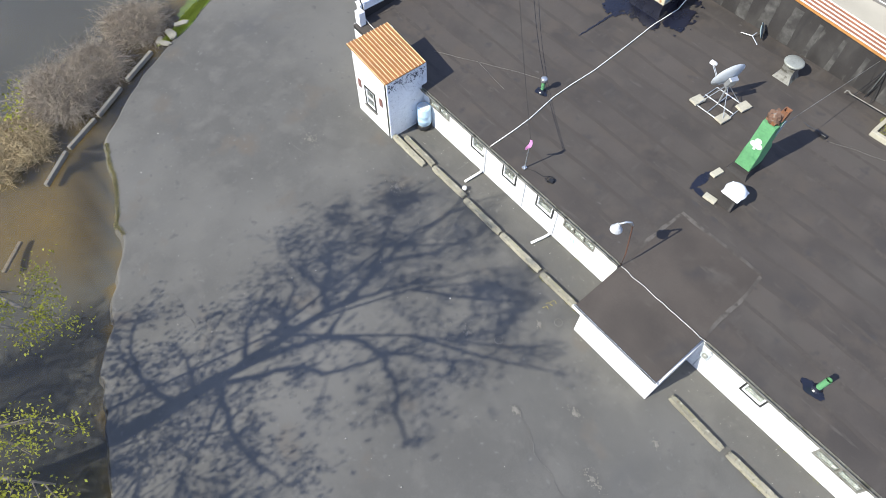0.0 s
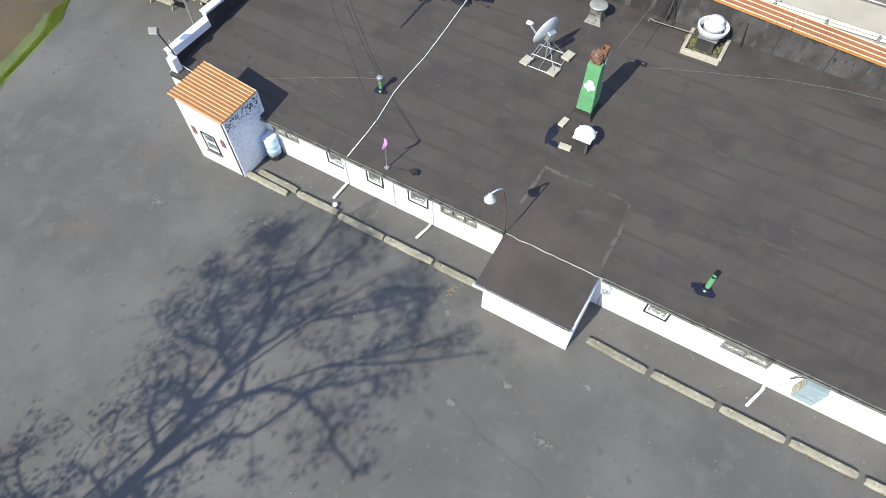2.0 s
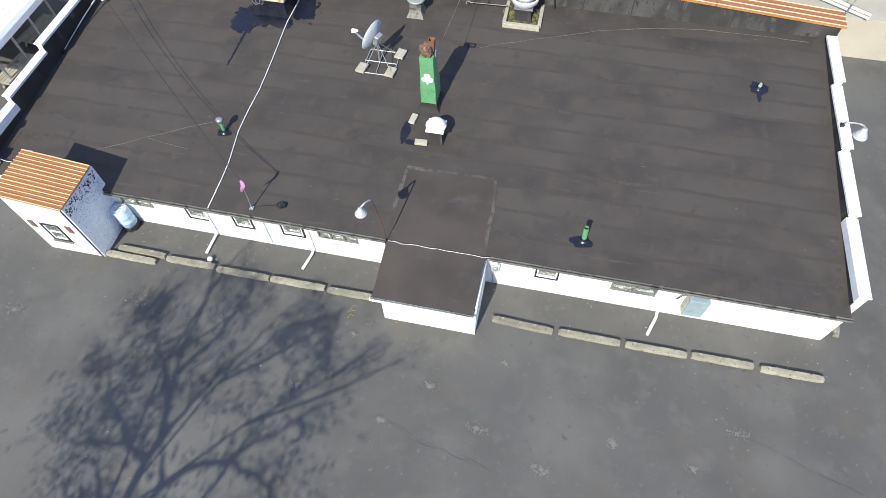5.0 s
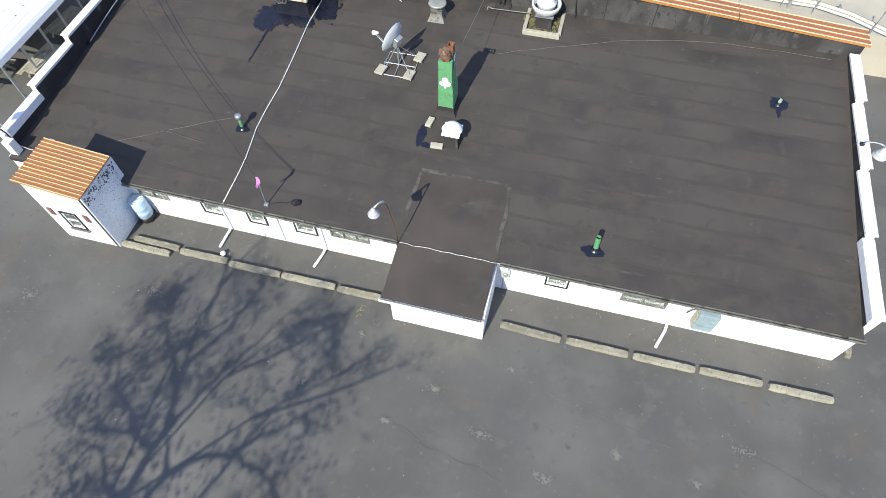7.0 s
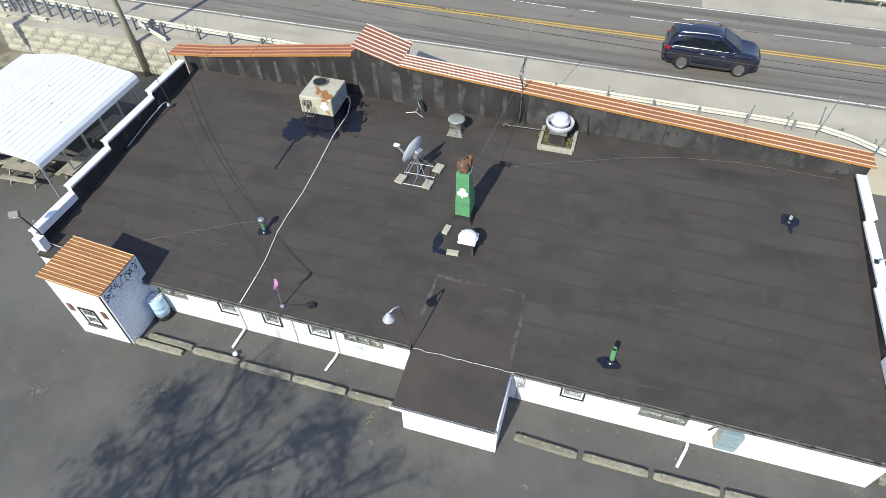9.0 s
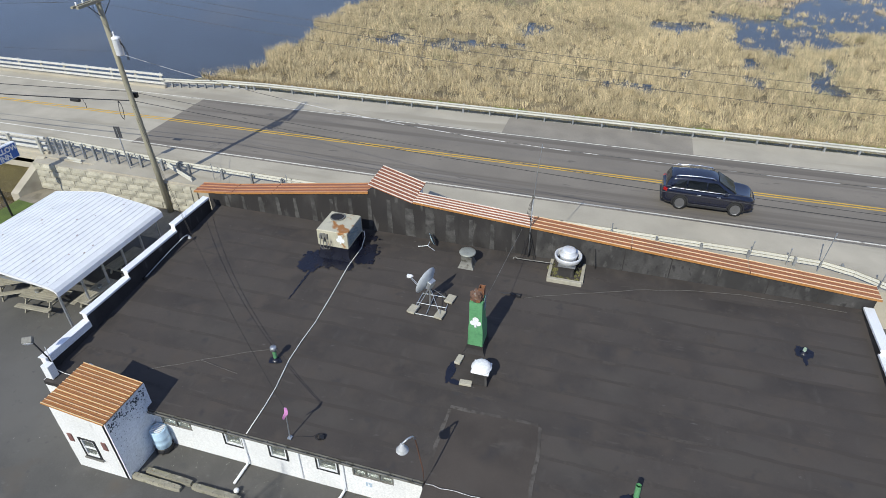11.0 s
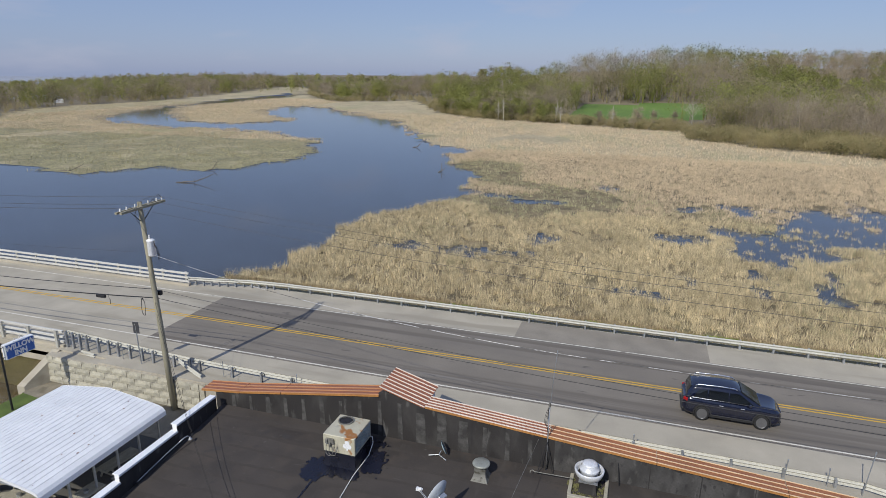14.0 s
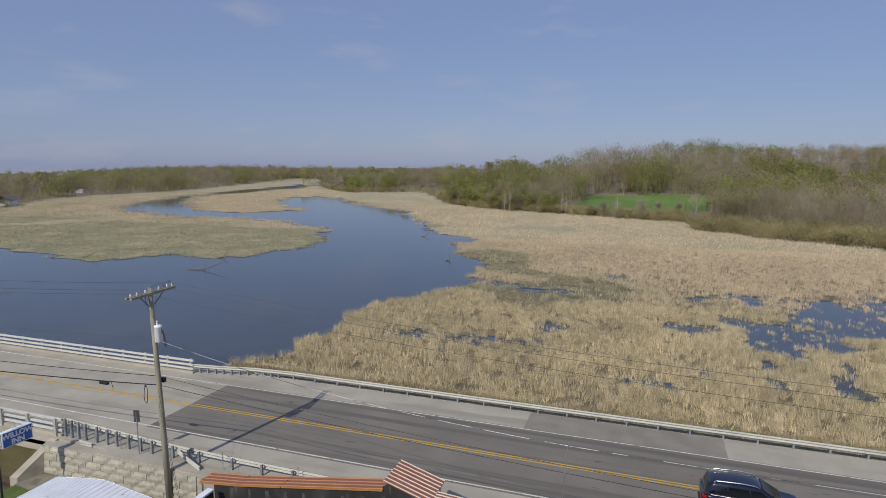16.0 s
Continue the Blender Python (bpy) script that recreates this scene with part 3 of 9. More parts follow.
road = slab("road", JOINT, ROAD_END, 28.05, 36.0, ROAD, M["road"], "grey asphalt two-lane road with faded wheel tracks", "road")
deck = slab("bridge_deck", -160, JOINT, 24.9, 38.7, ROAD, M["concrete"], "pale concrete bridge deck with road lines", "bridge", thick=0.6)
slab("pavement_near", JOINT, ROAD_END, 24.3, 28.05, ROAD - 0.004, M["concrete"], "pale concrete road shoulder beside the inn", "road shoulder", thick=2.2)
slab("pavement_far", JOINT, -6.5, 36.0, 38.7, ROAD - 0.004, M["concrete"], "pale concrete road shoulder beside the marsh", "road shoulder")
slab("pavement_patch", -6.5, 5.4, 36.0, 38.7, ROAD - 0.008, M["shoulder_patch"], "darker patched road shoulder with gravel", "road shoulder")
slab("pavement_end", 5.4, ROAD_END, 36.0, 38.7, ROAD - 0.004, M["concrete"], "pale concrete road shoulder beside the marsh", "road shoulder")


def line(name, x0, x1, y, w, material, label, wob=0.0):
    bm = bmesh.new()
    n = max(2, int((x1 - x0) / 3))
    lo = [bm.verts.new((x0 + (x1 - x0) * i / n, y - w / 2, ROAD + 0.004)) for i in range(n + 1)]
    hi = [bm.verts.new((x0 + (x1 - x0) * i / n, y + w / 2, ROAD + 0.004)) for i in range(n + 1)]
    for i in range(n):
        bm.faces.new((lo[i], lo[i + 1], hi[i + 1], hi[i]))
    return solid(name, bm, material, label, "road marking", "structure")


line("road_line_near", -160, ROAD_END, 28.26, 0.11, M["paint_white"], "worn white edge line painted on the road")
line("road_line_far", -160, ROAD_END, 35.88, 0.1, M["paint_white"], "worn white edge line painted on the road")
line("road_line_centre", -160, ROAD_END, 31.79, 0.11, M["paint_yellow"], "yellow centre line painted on the road")
line("road_line_centre_second", -160, ROAD_END, 32.04, 0.11, M["paint_yellow"], "second yellow centre line painted on the road")

# ---- the inn: one low flat-roofed building ----
EAVE_Y, EAVE_Z, SLOPE = 10.09, 1.855, 0.09
X_W, X_E = -17.95, 10.87
FRONT_Y = 21.4


def roof_z(y):
    return EAVE_Z + SLOPE * (y - EAVE_Y)


inn = thing("inn_building", "low white inn with dark flat roof and terracotta metal coping", "building")


def wall_cells(bm, x0, x1, z0, z1, y0, y1, holes):
    """A wall along x with rectangular openings right through it."""
    xs = sorted({x0, x1, *(h[0] for h in holes), *(h[1] for h in holes)})
    zs = sorted({z0, z1, *(h[2] for h in holes), *(h[3] for h in holes)})
    for a, b in zip(xs, xs[1:]):
        for c, d in zip(zs, zs[1:]):
            if not any(h[0] <= (a + b) / 2 <= h[1] and h[2] <= (c + d) / 2 <= h[3] for h in holes):
                box(bm, a, b, y0, y1, c, d)
    bmesh.ops.remove_doubles(bm, verts=bm.verts[:], dist=1e-4)


WINDOWS = [(-13.1, -11.9, 1.08, 1.5, 2), (-10.56, -9.9, 0.93, 1.5, 1), (-8.83, -8.22, 0.9, 1.5, 1), (-7.08, -6.36, 0.92, 1.52, 1),
           (-5.82, -4.4, 1.05, 1.47, 3), (1.62, 2.27, 0.98, 1.5, 1), (4.0, 5.42, 0.95, 1.42, 2)]
bm = bmesh.new()
wall_cells(bm, -18.1, 10.9, -0.3, 1.76, 10.2, 10.4, [w[:4] for w in WINDOWS])
part("wall_rear", bm, M["white_wall"], inn)
# added sheet behind the panes, coloured as the shade of the rooms
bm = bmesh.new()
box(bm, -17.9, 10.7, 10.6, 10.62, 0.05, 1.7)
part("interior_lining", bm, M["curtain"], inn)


def window(x0, x1, z0, z1, panes, y, parent, trim=True):
    bm = bmesh.new()
    t = 0.05
    box(bm, x0, x1, y - 0.015, y + 0.06, z0, z0 + t)
    box(bm, x0, x1, y - 0.015, y + 0.06, z1 - t, z1)
    box(bm, x0, x0 + t, y - 0.015, y + 0.06, z0 + t, z1 - t)
    box(bm, x1 - t, x1, y - 0.015, y + 0.06, z0 + t, z1 - t)
    for i in range(1, panes):
        x = x0 + (x1 - x0) * i / panes
        box(bm, x - t / 2, x + t / 2, y - 0.015, y + 0.06, z0 + t, z1 - t)
    w = part("window", bm, M["white_metal"] if panes == 1 else M["gutter"], parent, "small framed window")
    for i in range(panes):
        bm = bmesh.new()
        a = x0 + (x1 - x0) * i / panes
        b = x0 + (x1 - x0) * (i + 1) / panes
        box(bm, a + t * 0.6, b - t * 0.6, y + 0.02, y + 0.03, z0 + t * 0.8, z1 - t * 0.8)
        p = part("pane", bm, M["glass"], w)
        p.visible_shadow = False
    if trim:
        bm = bmesh.new()
        o = 0.055
        box(bm, x0 - o, x0, y - 0.035, y, z0 - o, z1 + o)
        box(bm, x1, x1 + o, y - 0.035, y, z0 - o, z1 + o)
        box(bm, x0, x1, y - 0.035, y, z0 - o, z0)
        box(bm, x0, x1, y - 0.035, y, z1, z1 + o)
        part("trim", bm, M["black_trim"], w, "thin black window trim")
    return w


for x0, x1, z0, z1, panes in WINDOWS:
    window(x0, x1, z0, z1, panes, 10.2, inn, trim=panes == 1)

# main roof: sheets of membrane in long overlapping rolls
rows = 13
for i in range(rows):
    a = EAVE_Y + (FRONT_Y + 0.1 - EAVE_Y) * i / rows
    b = EAVE_Y + (FRONT_Y + 0.1 - EAVE_Y) * (i + 1) / rows
    n = 24
    bm = bmesh.new()
    lo = [bm.verts.new((X_W + (X_E - X_W) * k / n, a, roof_z(a) + 0.004 + 0.003 * noise.noise((k * 0.9, i * 1.7, 0)))) for k in range(n + 1)]
    hi = [bm.verts.new((X_W + (X_E - X_W) * k / n, b + 0.03, roof_z(b + 0.03) + 0.002 + 0.003 * noise.noise((k * 0.9, i * 1.7 + 1.0, 0)))) for k in range(n + 1)]
    for k in range(n):
        bm.faces.new((lo[k], lo[k + 1], hi[k + 1], hi[k]))
    part("membrane_roll", bm, M["roof"], inn, "" if i else "dark brown roll of roofing membrane")
bm = bmesh.new()
vs = box(bm, X_W, X_E, EAVE_Y + 0.005, FRONT_Y + 0.1, -0.16, -0.03)
for v in vs:
    v.co.z += roof_z(v.co.y)
part("roof_deck", bm, M["upstand"], inn)

# gutter under the rear eave, with brackets
bm = bmesh.new()
for a, b in ((-13.4, -3.35), (0.05, 10.95)):
    box(bm, a, b, EAVE_Y - 0.10, EAVE_Y - 0.09, 1.74, 1.83)
    box(bm, a, b, EAVE_Y - 0.10, EAVE_Y + 0.004, 1.735, 1.75)
    box(bm, a, b, EAVE_Y - 0.006, EAVE_Y + 0.004, 1.74, 1.84)
    k = a + 0.3
    while k < b:
        box(bm, k, k + 0.03, EAVE_Y - 0.10, EAVE_Y + 0.01, 1.82, 1.835)
        k += 0.72
part("gutter", bm, M["gutter"], inn, "dirty grey eaves gutter with straps")

for x, top, out in ((-9.82, 1.72, True), (-7.75, 1.72, False), (-6.15, 1.72, True)):
    bm = bmesh.new()
    box(bm, x - 0.03, x + 0.03, 10.14, 10.197, 0.1, top)
    part("downspout", bm, M["white_metal"], inn, "slim white downspout")
for x0, x1, y1 in ((-9.9, -9.93, 9.33), (-6.22, -6.35, 9.38), (5.72, 5.45, 9.25)):
    bm = bmesh.new()
    tube(bm, [(x0 + 0.03, 10.17, 0.35), (x0 + 0.02, 10.12, 0.09), (x0, 9.95, 0.07), (x1, y1, 0.06)], 0.05, 8)
    part("downspout_shoe", bm, M["white_metal"], inn, "white downspout end lying on the asphalt", True)


def coped_wall(name, x0, x1, segs):
    bm = bmesh.new()
    for (y0, y1, z) in segs:
        box(bm, x0 + 0.03, x1 - 0.03, y0, y1, -0.3, z - 0.05)
    w = part(name, bm, M["white_wall"], inn)
    for (y0, y1, z) in segs:
        bm = bmesh.new()
        box(bm, x0 - 0.03, x1 + 0.03, y0 - 0.03, y1, z - 0.05, z, bevel=0.008)
        box(bm, x1 - 0.028 if x0 < 0 else x0 - 0.03, x1 + 0.03 if x0 < 0 else x0 + 0.028, y0 - 0.03, y1, z - (0.3 if y0 < 11 else 0.09), z - 0.052)
        part("coping", bm, M["white_metal"], w, "white metal parapet coping")
        bm = bmesh.new()
        box(bm, x1 - 0.029 if x0 < 0 else x0 - 0.004, x1 + 0.004 if x0 < 0 else x0 + 0.029, y0, y1, 1.6, z - (0.302 if y0 < 11 else 0.092))
        part("upstand", bm, M["upstand"], w, "tarred inner face of the parapet")
    return w


coped_wall("parapet_west", -18.2, -17.92, [(10.5, 12.65, 2.62), (12.65, 15.08, 2.96), (15.08, 18.3, 3.29), (18.3, 20.9, 3.6)])
coped_wall("parapet_east", 10.84, 11.15, [(10.5, 13.35, 2.46), (13.35, 15.95, 2.66), (15.95, 18.9, 2.88), (18.9, 21.3, 3.1)])
bm = bmesh.new()
box(bm, -17.92, -17.6, 10.22, 10.5, 1.9, 2.5)
part("parapet_return", bm, M["white_metal"], inn)

# roadside parapet with a low gable
RIDGE_X = -9.6


def front_top(x):
    return float(np.interp(x, [-18.4, RIDGE_X, RIDGE_X + 0.01, -7.5, -7.49, 11.35], [3.52, 4.92, 5.25, 4.65, 4.76, 3.49]))


bm = bmesh.new()
xs = list(np.linspace(-18.3, 11.2, 60))
prev = None
for x in xs:
    cur = [bm.verts.new((x, y, z)) for y, z in ((FRONT_Y, roof_z(FRONT_Y) - 0.3), (FRONT_Y, front_top(x) - 0.04), (FRONT_Y + 0.3, front_top(x) - 0.04), (FRONT_Y + 0.3, -0.2))]
    if prev:
        for i in range(4):
            j = (i + 1) % 4
            bm.faces.new((prev[i], prev[j], cur[j], cur[i]))
    else:
        bm.faces.new(cur)
    prev = cur
bm.faces.new(prev[::-1])
part("parapet_front", bm, M["upstand"], inn, "tarred black back of the front parapet with pale streaks")

# flashing strips up the tarred parapet
M["flashing"] = mat("faded_flashing", (0.075, 0.072, 0.068), 0.85, vary=0.35, scale=2.5, fine=12, bump=0.3, stain=[((0.036, 0.033, 0.032), 2.2, 0.44, 0.2, ONE), ((0.1, 0.096, 0.09), 3.0, 0.6, 0.15, ONE)])
for i, x in enumerate(np.arange(-17.3, -2.0, 0.96)):
    bm = bmesh.new()
    h = front_top(x) - 0.1
    z0 = roof_z(FRONT_Y) + 0.01
    wide = 0.1 + 0.05 * noise.noise((i * 3.3, 1, 2)) + (0.12 if i in (10, 11, 12) else 0.0)
    top = z0 + (h - z0) * (0.85 + 0.2 * noise.noise((i * 1.7, 5, 0)))
    lft, rgt = [], []
    for k in range(9):
        t = k / 8
        z = z0 + (top - z0) * t
        lft.append((x - wide * (0.8 + 0.25 * noise.noise((i * 5.1, k * 0.6, 0)) + 0.15 * (1 - t)), z))
        rgt.append((x + wide * (0.9 + 0.3 * noise.noise((i * 5.1, k * 0.6, 9)) + 0.4 * (1 - t)), z))
    vs = [bm.verts.new((a, FRONT_Y - 0.006, b)) for a, b in lft + rgt[::-1]]
    bm.faces.new(vs)
    ext = bmesh.ops.extrude_face_region(bm, geom=bm.faces[:])
    for v in (g for g in ext["geom"] if isinstance(g, bmesh.types.BMVert)):
        v.co.y += 0.005
    part("flashing_strip", bm, M["flashing"], inn)

M["faded_upstand"] = mat("faded_tarred_board", (0.06, 0.057, 0.055), 0.85, vary=0.3, scale=1.2, fine=14, bump=0.3,
                        stain=[((0.036, 0.034, 0.033), 1.6, 0.46, 0.15, (1, 1, 0.45)), ((0.11, 0.106, 0.1), 3.2, 0.62, 0.1, (1, 1, 0.4)), ((0.03, 0.028, 0.028), 5.0, 0.58, 0.1, (1, 1, 0.6))])
for i, x in enumerate(np.arange(-1.9, 10.4, 1.86)):
    bm = bmesh.new()
    z0 = roof_z(FRONT_Y) + 0.01
    x1 = min(x + 1.82, 11.0)
    top = [(x + (x1 - x) * k / 10, max(z0 + 0.2, front_top(x + (x1 - x) * k / 10) - 0.12 - 0.25 * abs(noise.noise((i * 4.0 + k * 0.45, 3, 1))))) for k in range(11)]
    vs = [bm.verts.new((a, FRONT_Y - 0.006, b)) for a, b in [(x, z0), *top, (x1, z0)]]
    bm.faces.new(vs)
    ext = bmesh.ops.extrude_face_region(bm, geom=bm.faces[:])
    for v in (g for g in ext["geom"] if isinstance(g, bmesh.types.BMVert)):
        v.co.y += 0.005
    part("upstand_board", bm, M["faded_upstand"], inn, "faded tarred upstand board" if i == 0 else "")

# worn lap seams between the rolls, broken and uneven
M["seam"] = mat("worn_lap_seam", (0.063, 0.055, 0.049), 0.9, vary=0.2, scale=1.2, fine=16, bump=0.1, spec=0.3,
                stain=[((0.0575, 0.0495, 0.0445), 0.16, 0.44, 0.14, ONE), ((0.0575, 0.0495, 0.0445), 3.0, 0.46, 0.16, ONE), ((0.0575, 0.0495, 0.0445), 9.0, 0.52, 0.12, ONE)])


M["patch_edge"] = mat("scuffed_patch_edge", (0.1, 0.09, 0.08), 0.9, vary=0.25, scale=1.5, fine=16, bump=0.1, spec=0.3, stain=[((0.06, 0.052, 0.046), 0.8, 0.48, 0.12, ONE), ((0.06, 0.052, 0.046), 4.0, 0.5, 0.12, ONE)])


def ragged_strip(bm, a, b, width, seed, dz=0.0095, step=0.12):
    """An uneven strip on the roof from a to b."""
    L = math.hypot(b[0] - a[0], b[1] - a[1])
    ux, uy = (b[0] - a[0]) / L, (b[1] - a[1]) / L
    prev = None
    for k in range(int(L / step) + 1):
        s = k * step
        n1 = noise.noise((s * 0.7 + seed, seed, 0))
        c = 0.09 * noise.noise((s * 0.5, seed, 2))
        w0, w1 = c - width * (0.5 + 0.8 * abs(n1)), c + width * (0.5 + 0.8 * abs(noise.noise((s * 1.4, seed, 5))))
        cur = []
        for w in (w0, w1):
            x, y = a[0] + ux * s - uy * w, a[1] + uy * s + ux * w
            cur.append((x, y, roof_z(y) + dz))
        if prev:
            bm.faces.new([bm.verts.new(q) for q in (prev[0], cur[0], cur[1], prev[1])])
        prev = cur
    bmesh.ops.remove_doubles(bm, verts=bm.verts[:], dist=1e-4)


for i in range(1, rows):
    y = EAVE_Y + (FRONT_Y + 0.1 - EAVE_Y) * i / rows
    bm = bmesh.new()
    ragged_strip(bm, (X_W + 0.1, y + 0.03), (X_E - 0.1, y + 0.03), 0.1, i * 3.7)
    part("lap_seam", bm, M["seam"], inn)

def ribbed_sheet(name, sheet, rib, label, a, b, y0, y1, ribs, h=0.03, w=0.042, thick=0.03):
    """A metal sheet from point a=(x, z) to b=(x, z), from y0 to y1, with raised ribs along x."""
    (xa, za), (xb, zb) = a, b
    bm = bmesh.new()

    def bar(ya, yb, lo, hi):
        vs = [bm.verts.new((x, y, z + d)) for x, z in ((xa, za), (xb, zb)) for y, d in ((ya, lo), (yb, lo), (yb, hi), (ya, hi))]
        for i in range(4):
            j = (i + 1) % 4
            bm.faces.new((vs[i], vs[j], vs[4 + j], vs[4 + i]))
        bm.faces.new(vs[3::-1])
        bm.faces.new(vs[4:])
    bar(y0, y1, -thick, 0)
    out = part(name, bm, M[sheet], inn, label)
    for i in range(ribs):
        bm = bmesh.new()
        y = y0 + 0.02 + (y1 - y0 - 0.04 - w) * i / (ribs - 1)
        bar(y, y + w, 0.0005, h)
        part("rib", bm, M[rib], out)


def coping_run(cuts, ribs, y0, y1, rib="rib_pale", rib_w=0.042, sheet="rust_coping"):
    for xa, xb in zip(cuts, cuts[1:]):
        ribbed_sheet("coping_sheet", sheet, rib, "ribbed terracotta metal coping sheet", (xa + 0.012, front_top(xa + 0.012)), (xb - 0.012, front_top(xb - 0.012)), y0, y1, ribs, w=rib_w)
        bm = bmesh.new()
        za, zb = front_top(xa + 0.03), front_top(xb - 0.03)
        vs = [bm.verts.new(p) for p in ((xa + 0.012, y0 - 0.012, za - 0.08), (xb - 0.012, y0 - 0.012, zb - 0.08), (xb - 0.012, y0 - 0.012, zb - 0.002), (xa + 0.012, y0 - 0.012, za - 0.002))]
        bm.faces.new(vs)
        ext = bmesh.ops.extrude_face_region(bm, geom=bm.faces[:])
        for v in (g for g in ext["geom"] if isinstance(g, bmesh.types.BMVert)):
            v.co.y += 0.01
        part("fascia", bm, M["orange"], inn, "orange metal drip edge")


coping_run([-19.1, -16.9, -14.6, RIDGE_X], 4, FRONT_Y - 0.06, FRONT_Y + 0.85, "rib_rust")
coping_run([-7.48, -2.2], 5, FRONT_Y - 0.06, FRONT_Y + 0.85)
coping_run([-2.2, 2.0, 6.6, 11.35], 4, FRONT_Y - 0.06, FRONT_Y + 0.85, "rib_cream", 0.024, "sun_coping")
ribbed_sheet("entry_roof", "rust_coping", "rib_pale", "wide ribbed metal roof over the street entrance", (RIDGE_X + 0.02, 5.31), (-7.5, 4.70), FRONT_Y - 0.06, 23.3, 8)
bm = bmesh.new()
box(bm, -9.5, -7.6, FRONT_Y + 0.4, 23.1, 1.6, 4.55)
part("entry_wall", bm, M["white_wall"], inn)
bm = bmesh.new()
box(bm, -18.2, 11.06, FRONT_Y + 0.31, FRONT_Y + 0.33, -0.2, 3.3)
part("wall_front", bm, M["white_wall"], inn)

# porch
bm = bmesh.new()
box(bm, -3.06, -0.02, 8.17, 8.33, -0.3, 1.5)
box(bm, -3.06, -2.9, 8.33, 10.2, -0.3, 1.62)
box(bm, -0.18, -0.02, 8.33, 10.2, -0.3, 1.62)
part("porch_wall", bm, M["white_wall"], inn)
bm = bmesh.new()
n = 8
grid = [[bm.verts.new((-3.32 + 3.22 * i / n + (0.02 if j else 0), 8.08 + 2.02 * j / n, 1.60 + 0.26 * j / n + 0.008 * noise.noise((i, j, 3)))) for j in range(n + 1)] for i in range(n + 1)]
for i in range(n):
    for j in range(n):
        bm.faces.new((grid[i][j], grid[i + 1][j], grid[i + 1][j + 1], grid[i][j + 1]))
ext = bmesh.ops.extrude_face_region(bm, geom=bm.faces[:])
for v in (g for g in ext["geom"] if isinstance(g, bmesh.types.BMVert)):
    v.co.z -= 0.09
bmesh.ops.recalc_face_normals(bm, faces=bm.faces[:])
part("porch_roof", bm, M["roof_patch"], inn, "dark membrane porch roof")
bm = bmesh.new()
box(bm, -3.36, -0.06, 7.97, 8.07, 1.50, 1.605, bevel=0.01)
part("porch_gutter", bm, M["white_metal"], inn)
bm = bmesh.new()
box(bm, -3.34, -0.08, 8.0, 8.05, 1.606, 1.612)
part("gutter_debris", bm, M["gutter"], inn)
# newer patch of membrane above the porch, with ragged tarred edges
bm = bmesh.new()
outline = []
for (xa, ya), (xb, yb) in zip([(-3.3, 10.06), (-0.05, 10.06), (-0.25, 13.0), (-3.3, 12.9)], [(-0.05, 10.06), (-0.25, 13.0), (-3.3, 12.9), (-3.3, 10.06)]):
    for k in range(8):
        t = k / 8
        outline.append((xa + (xb - xa) * t + 0.06 * noise.noise((xa * 3 + k, ya, 1)), ya + (yb - ya) * t + 0.05 * noise.noise((xa + k * 2, yb, 7))))
vs = [bm.verts.new((x, y, roof_z(y) + 0.016)) for x, y in outline]
bm.faces.new(vs)
ext = bmesh.ops.extrude_face_region(bm, geom=bm.faces[:])
for v in (g for g in ext["geom"] if isinstance(g, bmesh.types.BMVert)):
    v.co.z -= 0.011
bmesh.ops.recalc_face_normals(bm, faces=bm.faces[:])
part("roof_patch", bm, M["roof_patch"], inn, "newer brown patch of roofing membrane")
for i, (a, b) in enumerate((((-3.3, 10.3), (-3.3, 12.9)), ((-3.3, 12.93), (-0.25, 13.0)), ((-0.22, 12.9), (-0.1, 10.2)))):
    bm = bmesh.new()
    ragged_strip(bm, a, b, 0.09, 80 + i * 4.1, 0.021)
    part("lap_seam", bm, M["patch_edge"], inn)

# small entrance tower with an orange metal roof
bm = bmesh.new()
wall_cells(bm, -15.58, -13.5, -0.3, 2.86, 8.5, 8.66, [(-14.92, -14.36, 0.82, 1.68)])
wedge = [[bm.verts.new((x, y, z)) for x, z in ((-15.58, 2.861), (-13.5, 2.861), (-13.5, 2.93), (-15.58, 3.21))] for y in (8.5, 8.66)]
bm.faces.new(wedge[0])
bm.faces.new(wedge[1][::-1])
for i in range(4):
    bm.faces.new((wedge[0][i], wedge[1][i], wedge[1][(i + 1) % 4], wedge[0][(i + 1) % 4]))
bmesh.ops.recalc_face_normals(bm, faces=bm.faces[:])
part("tower_front", bm, M["white_wall"], inn)
bm = bmesh.new()
box(bm, -13.6, -13.45, 8.5, 10.35, -0.3, 2.84)
part("tower_side", bm, M["peeling"], inn, "white side wall with black peeling spots")
bm = bmesh.new()
spot = random.Random(21)
for k in range(260):
    y = spot.uniform(8.56, 10.25)
    z = 2.84 - min(2.4, spot.expovariate(2.1)) - 0.1 * spot.random()
    r = spot.uniform(0.008, 0.03) * (1.35 if z > 2.35 else 0.7)
    out = []
    for i in range(9):
        a_ = 2 * math.pi * i / 9
        q = r * (1 + 0.6 * noise.noise((k * 3.7, i * 0.9, 0)))
        out.append(bm.verts.new((-13.4475, y + q * 0.8 * math.cos(a_), z + q * math.sin(a_))))
    bm.faces.new(out)
M["peeled"] = mat("bare_weathered_board", (0.07, 0.085, 0.1), 0.9, vary=0.3, scale=5, bump=0.1)
tagged(part("peeled_spots", bm, M["peeled"], inn), "dark spots of peeled paint", kind="stuff")
bm = bmesh.new()
box(bm, -15.58, -15.43, 8.66, 10.35, -0.3, 3.19)
box(bm, -15.43, -13.6, 10.2, 10.35, 1.8, 2.86)
part("tower_back", bm, M["white_wall"], inn)
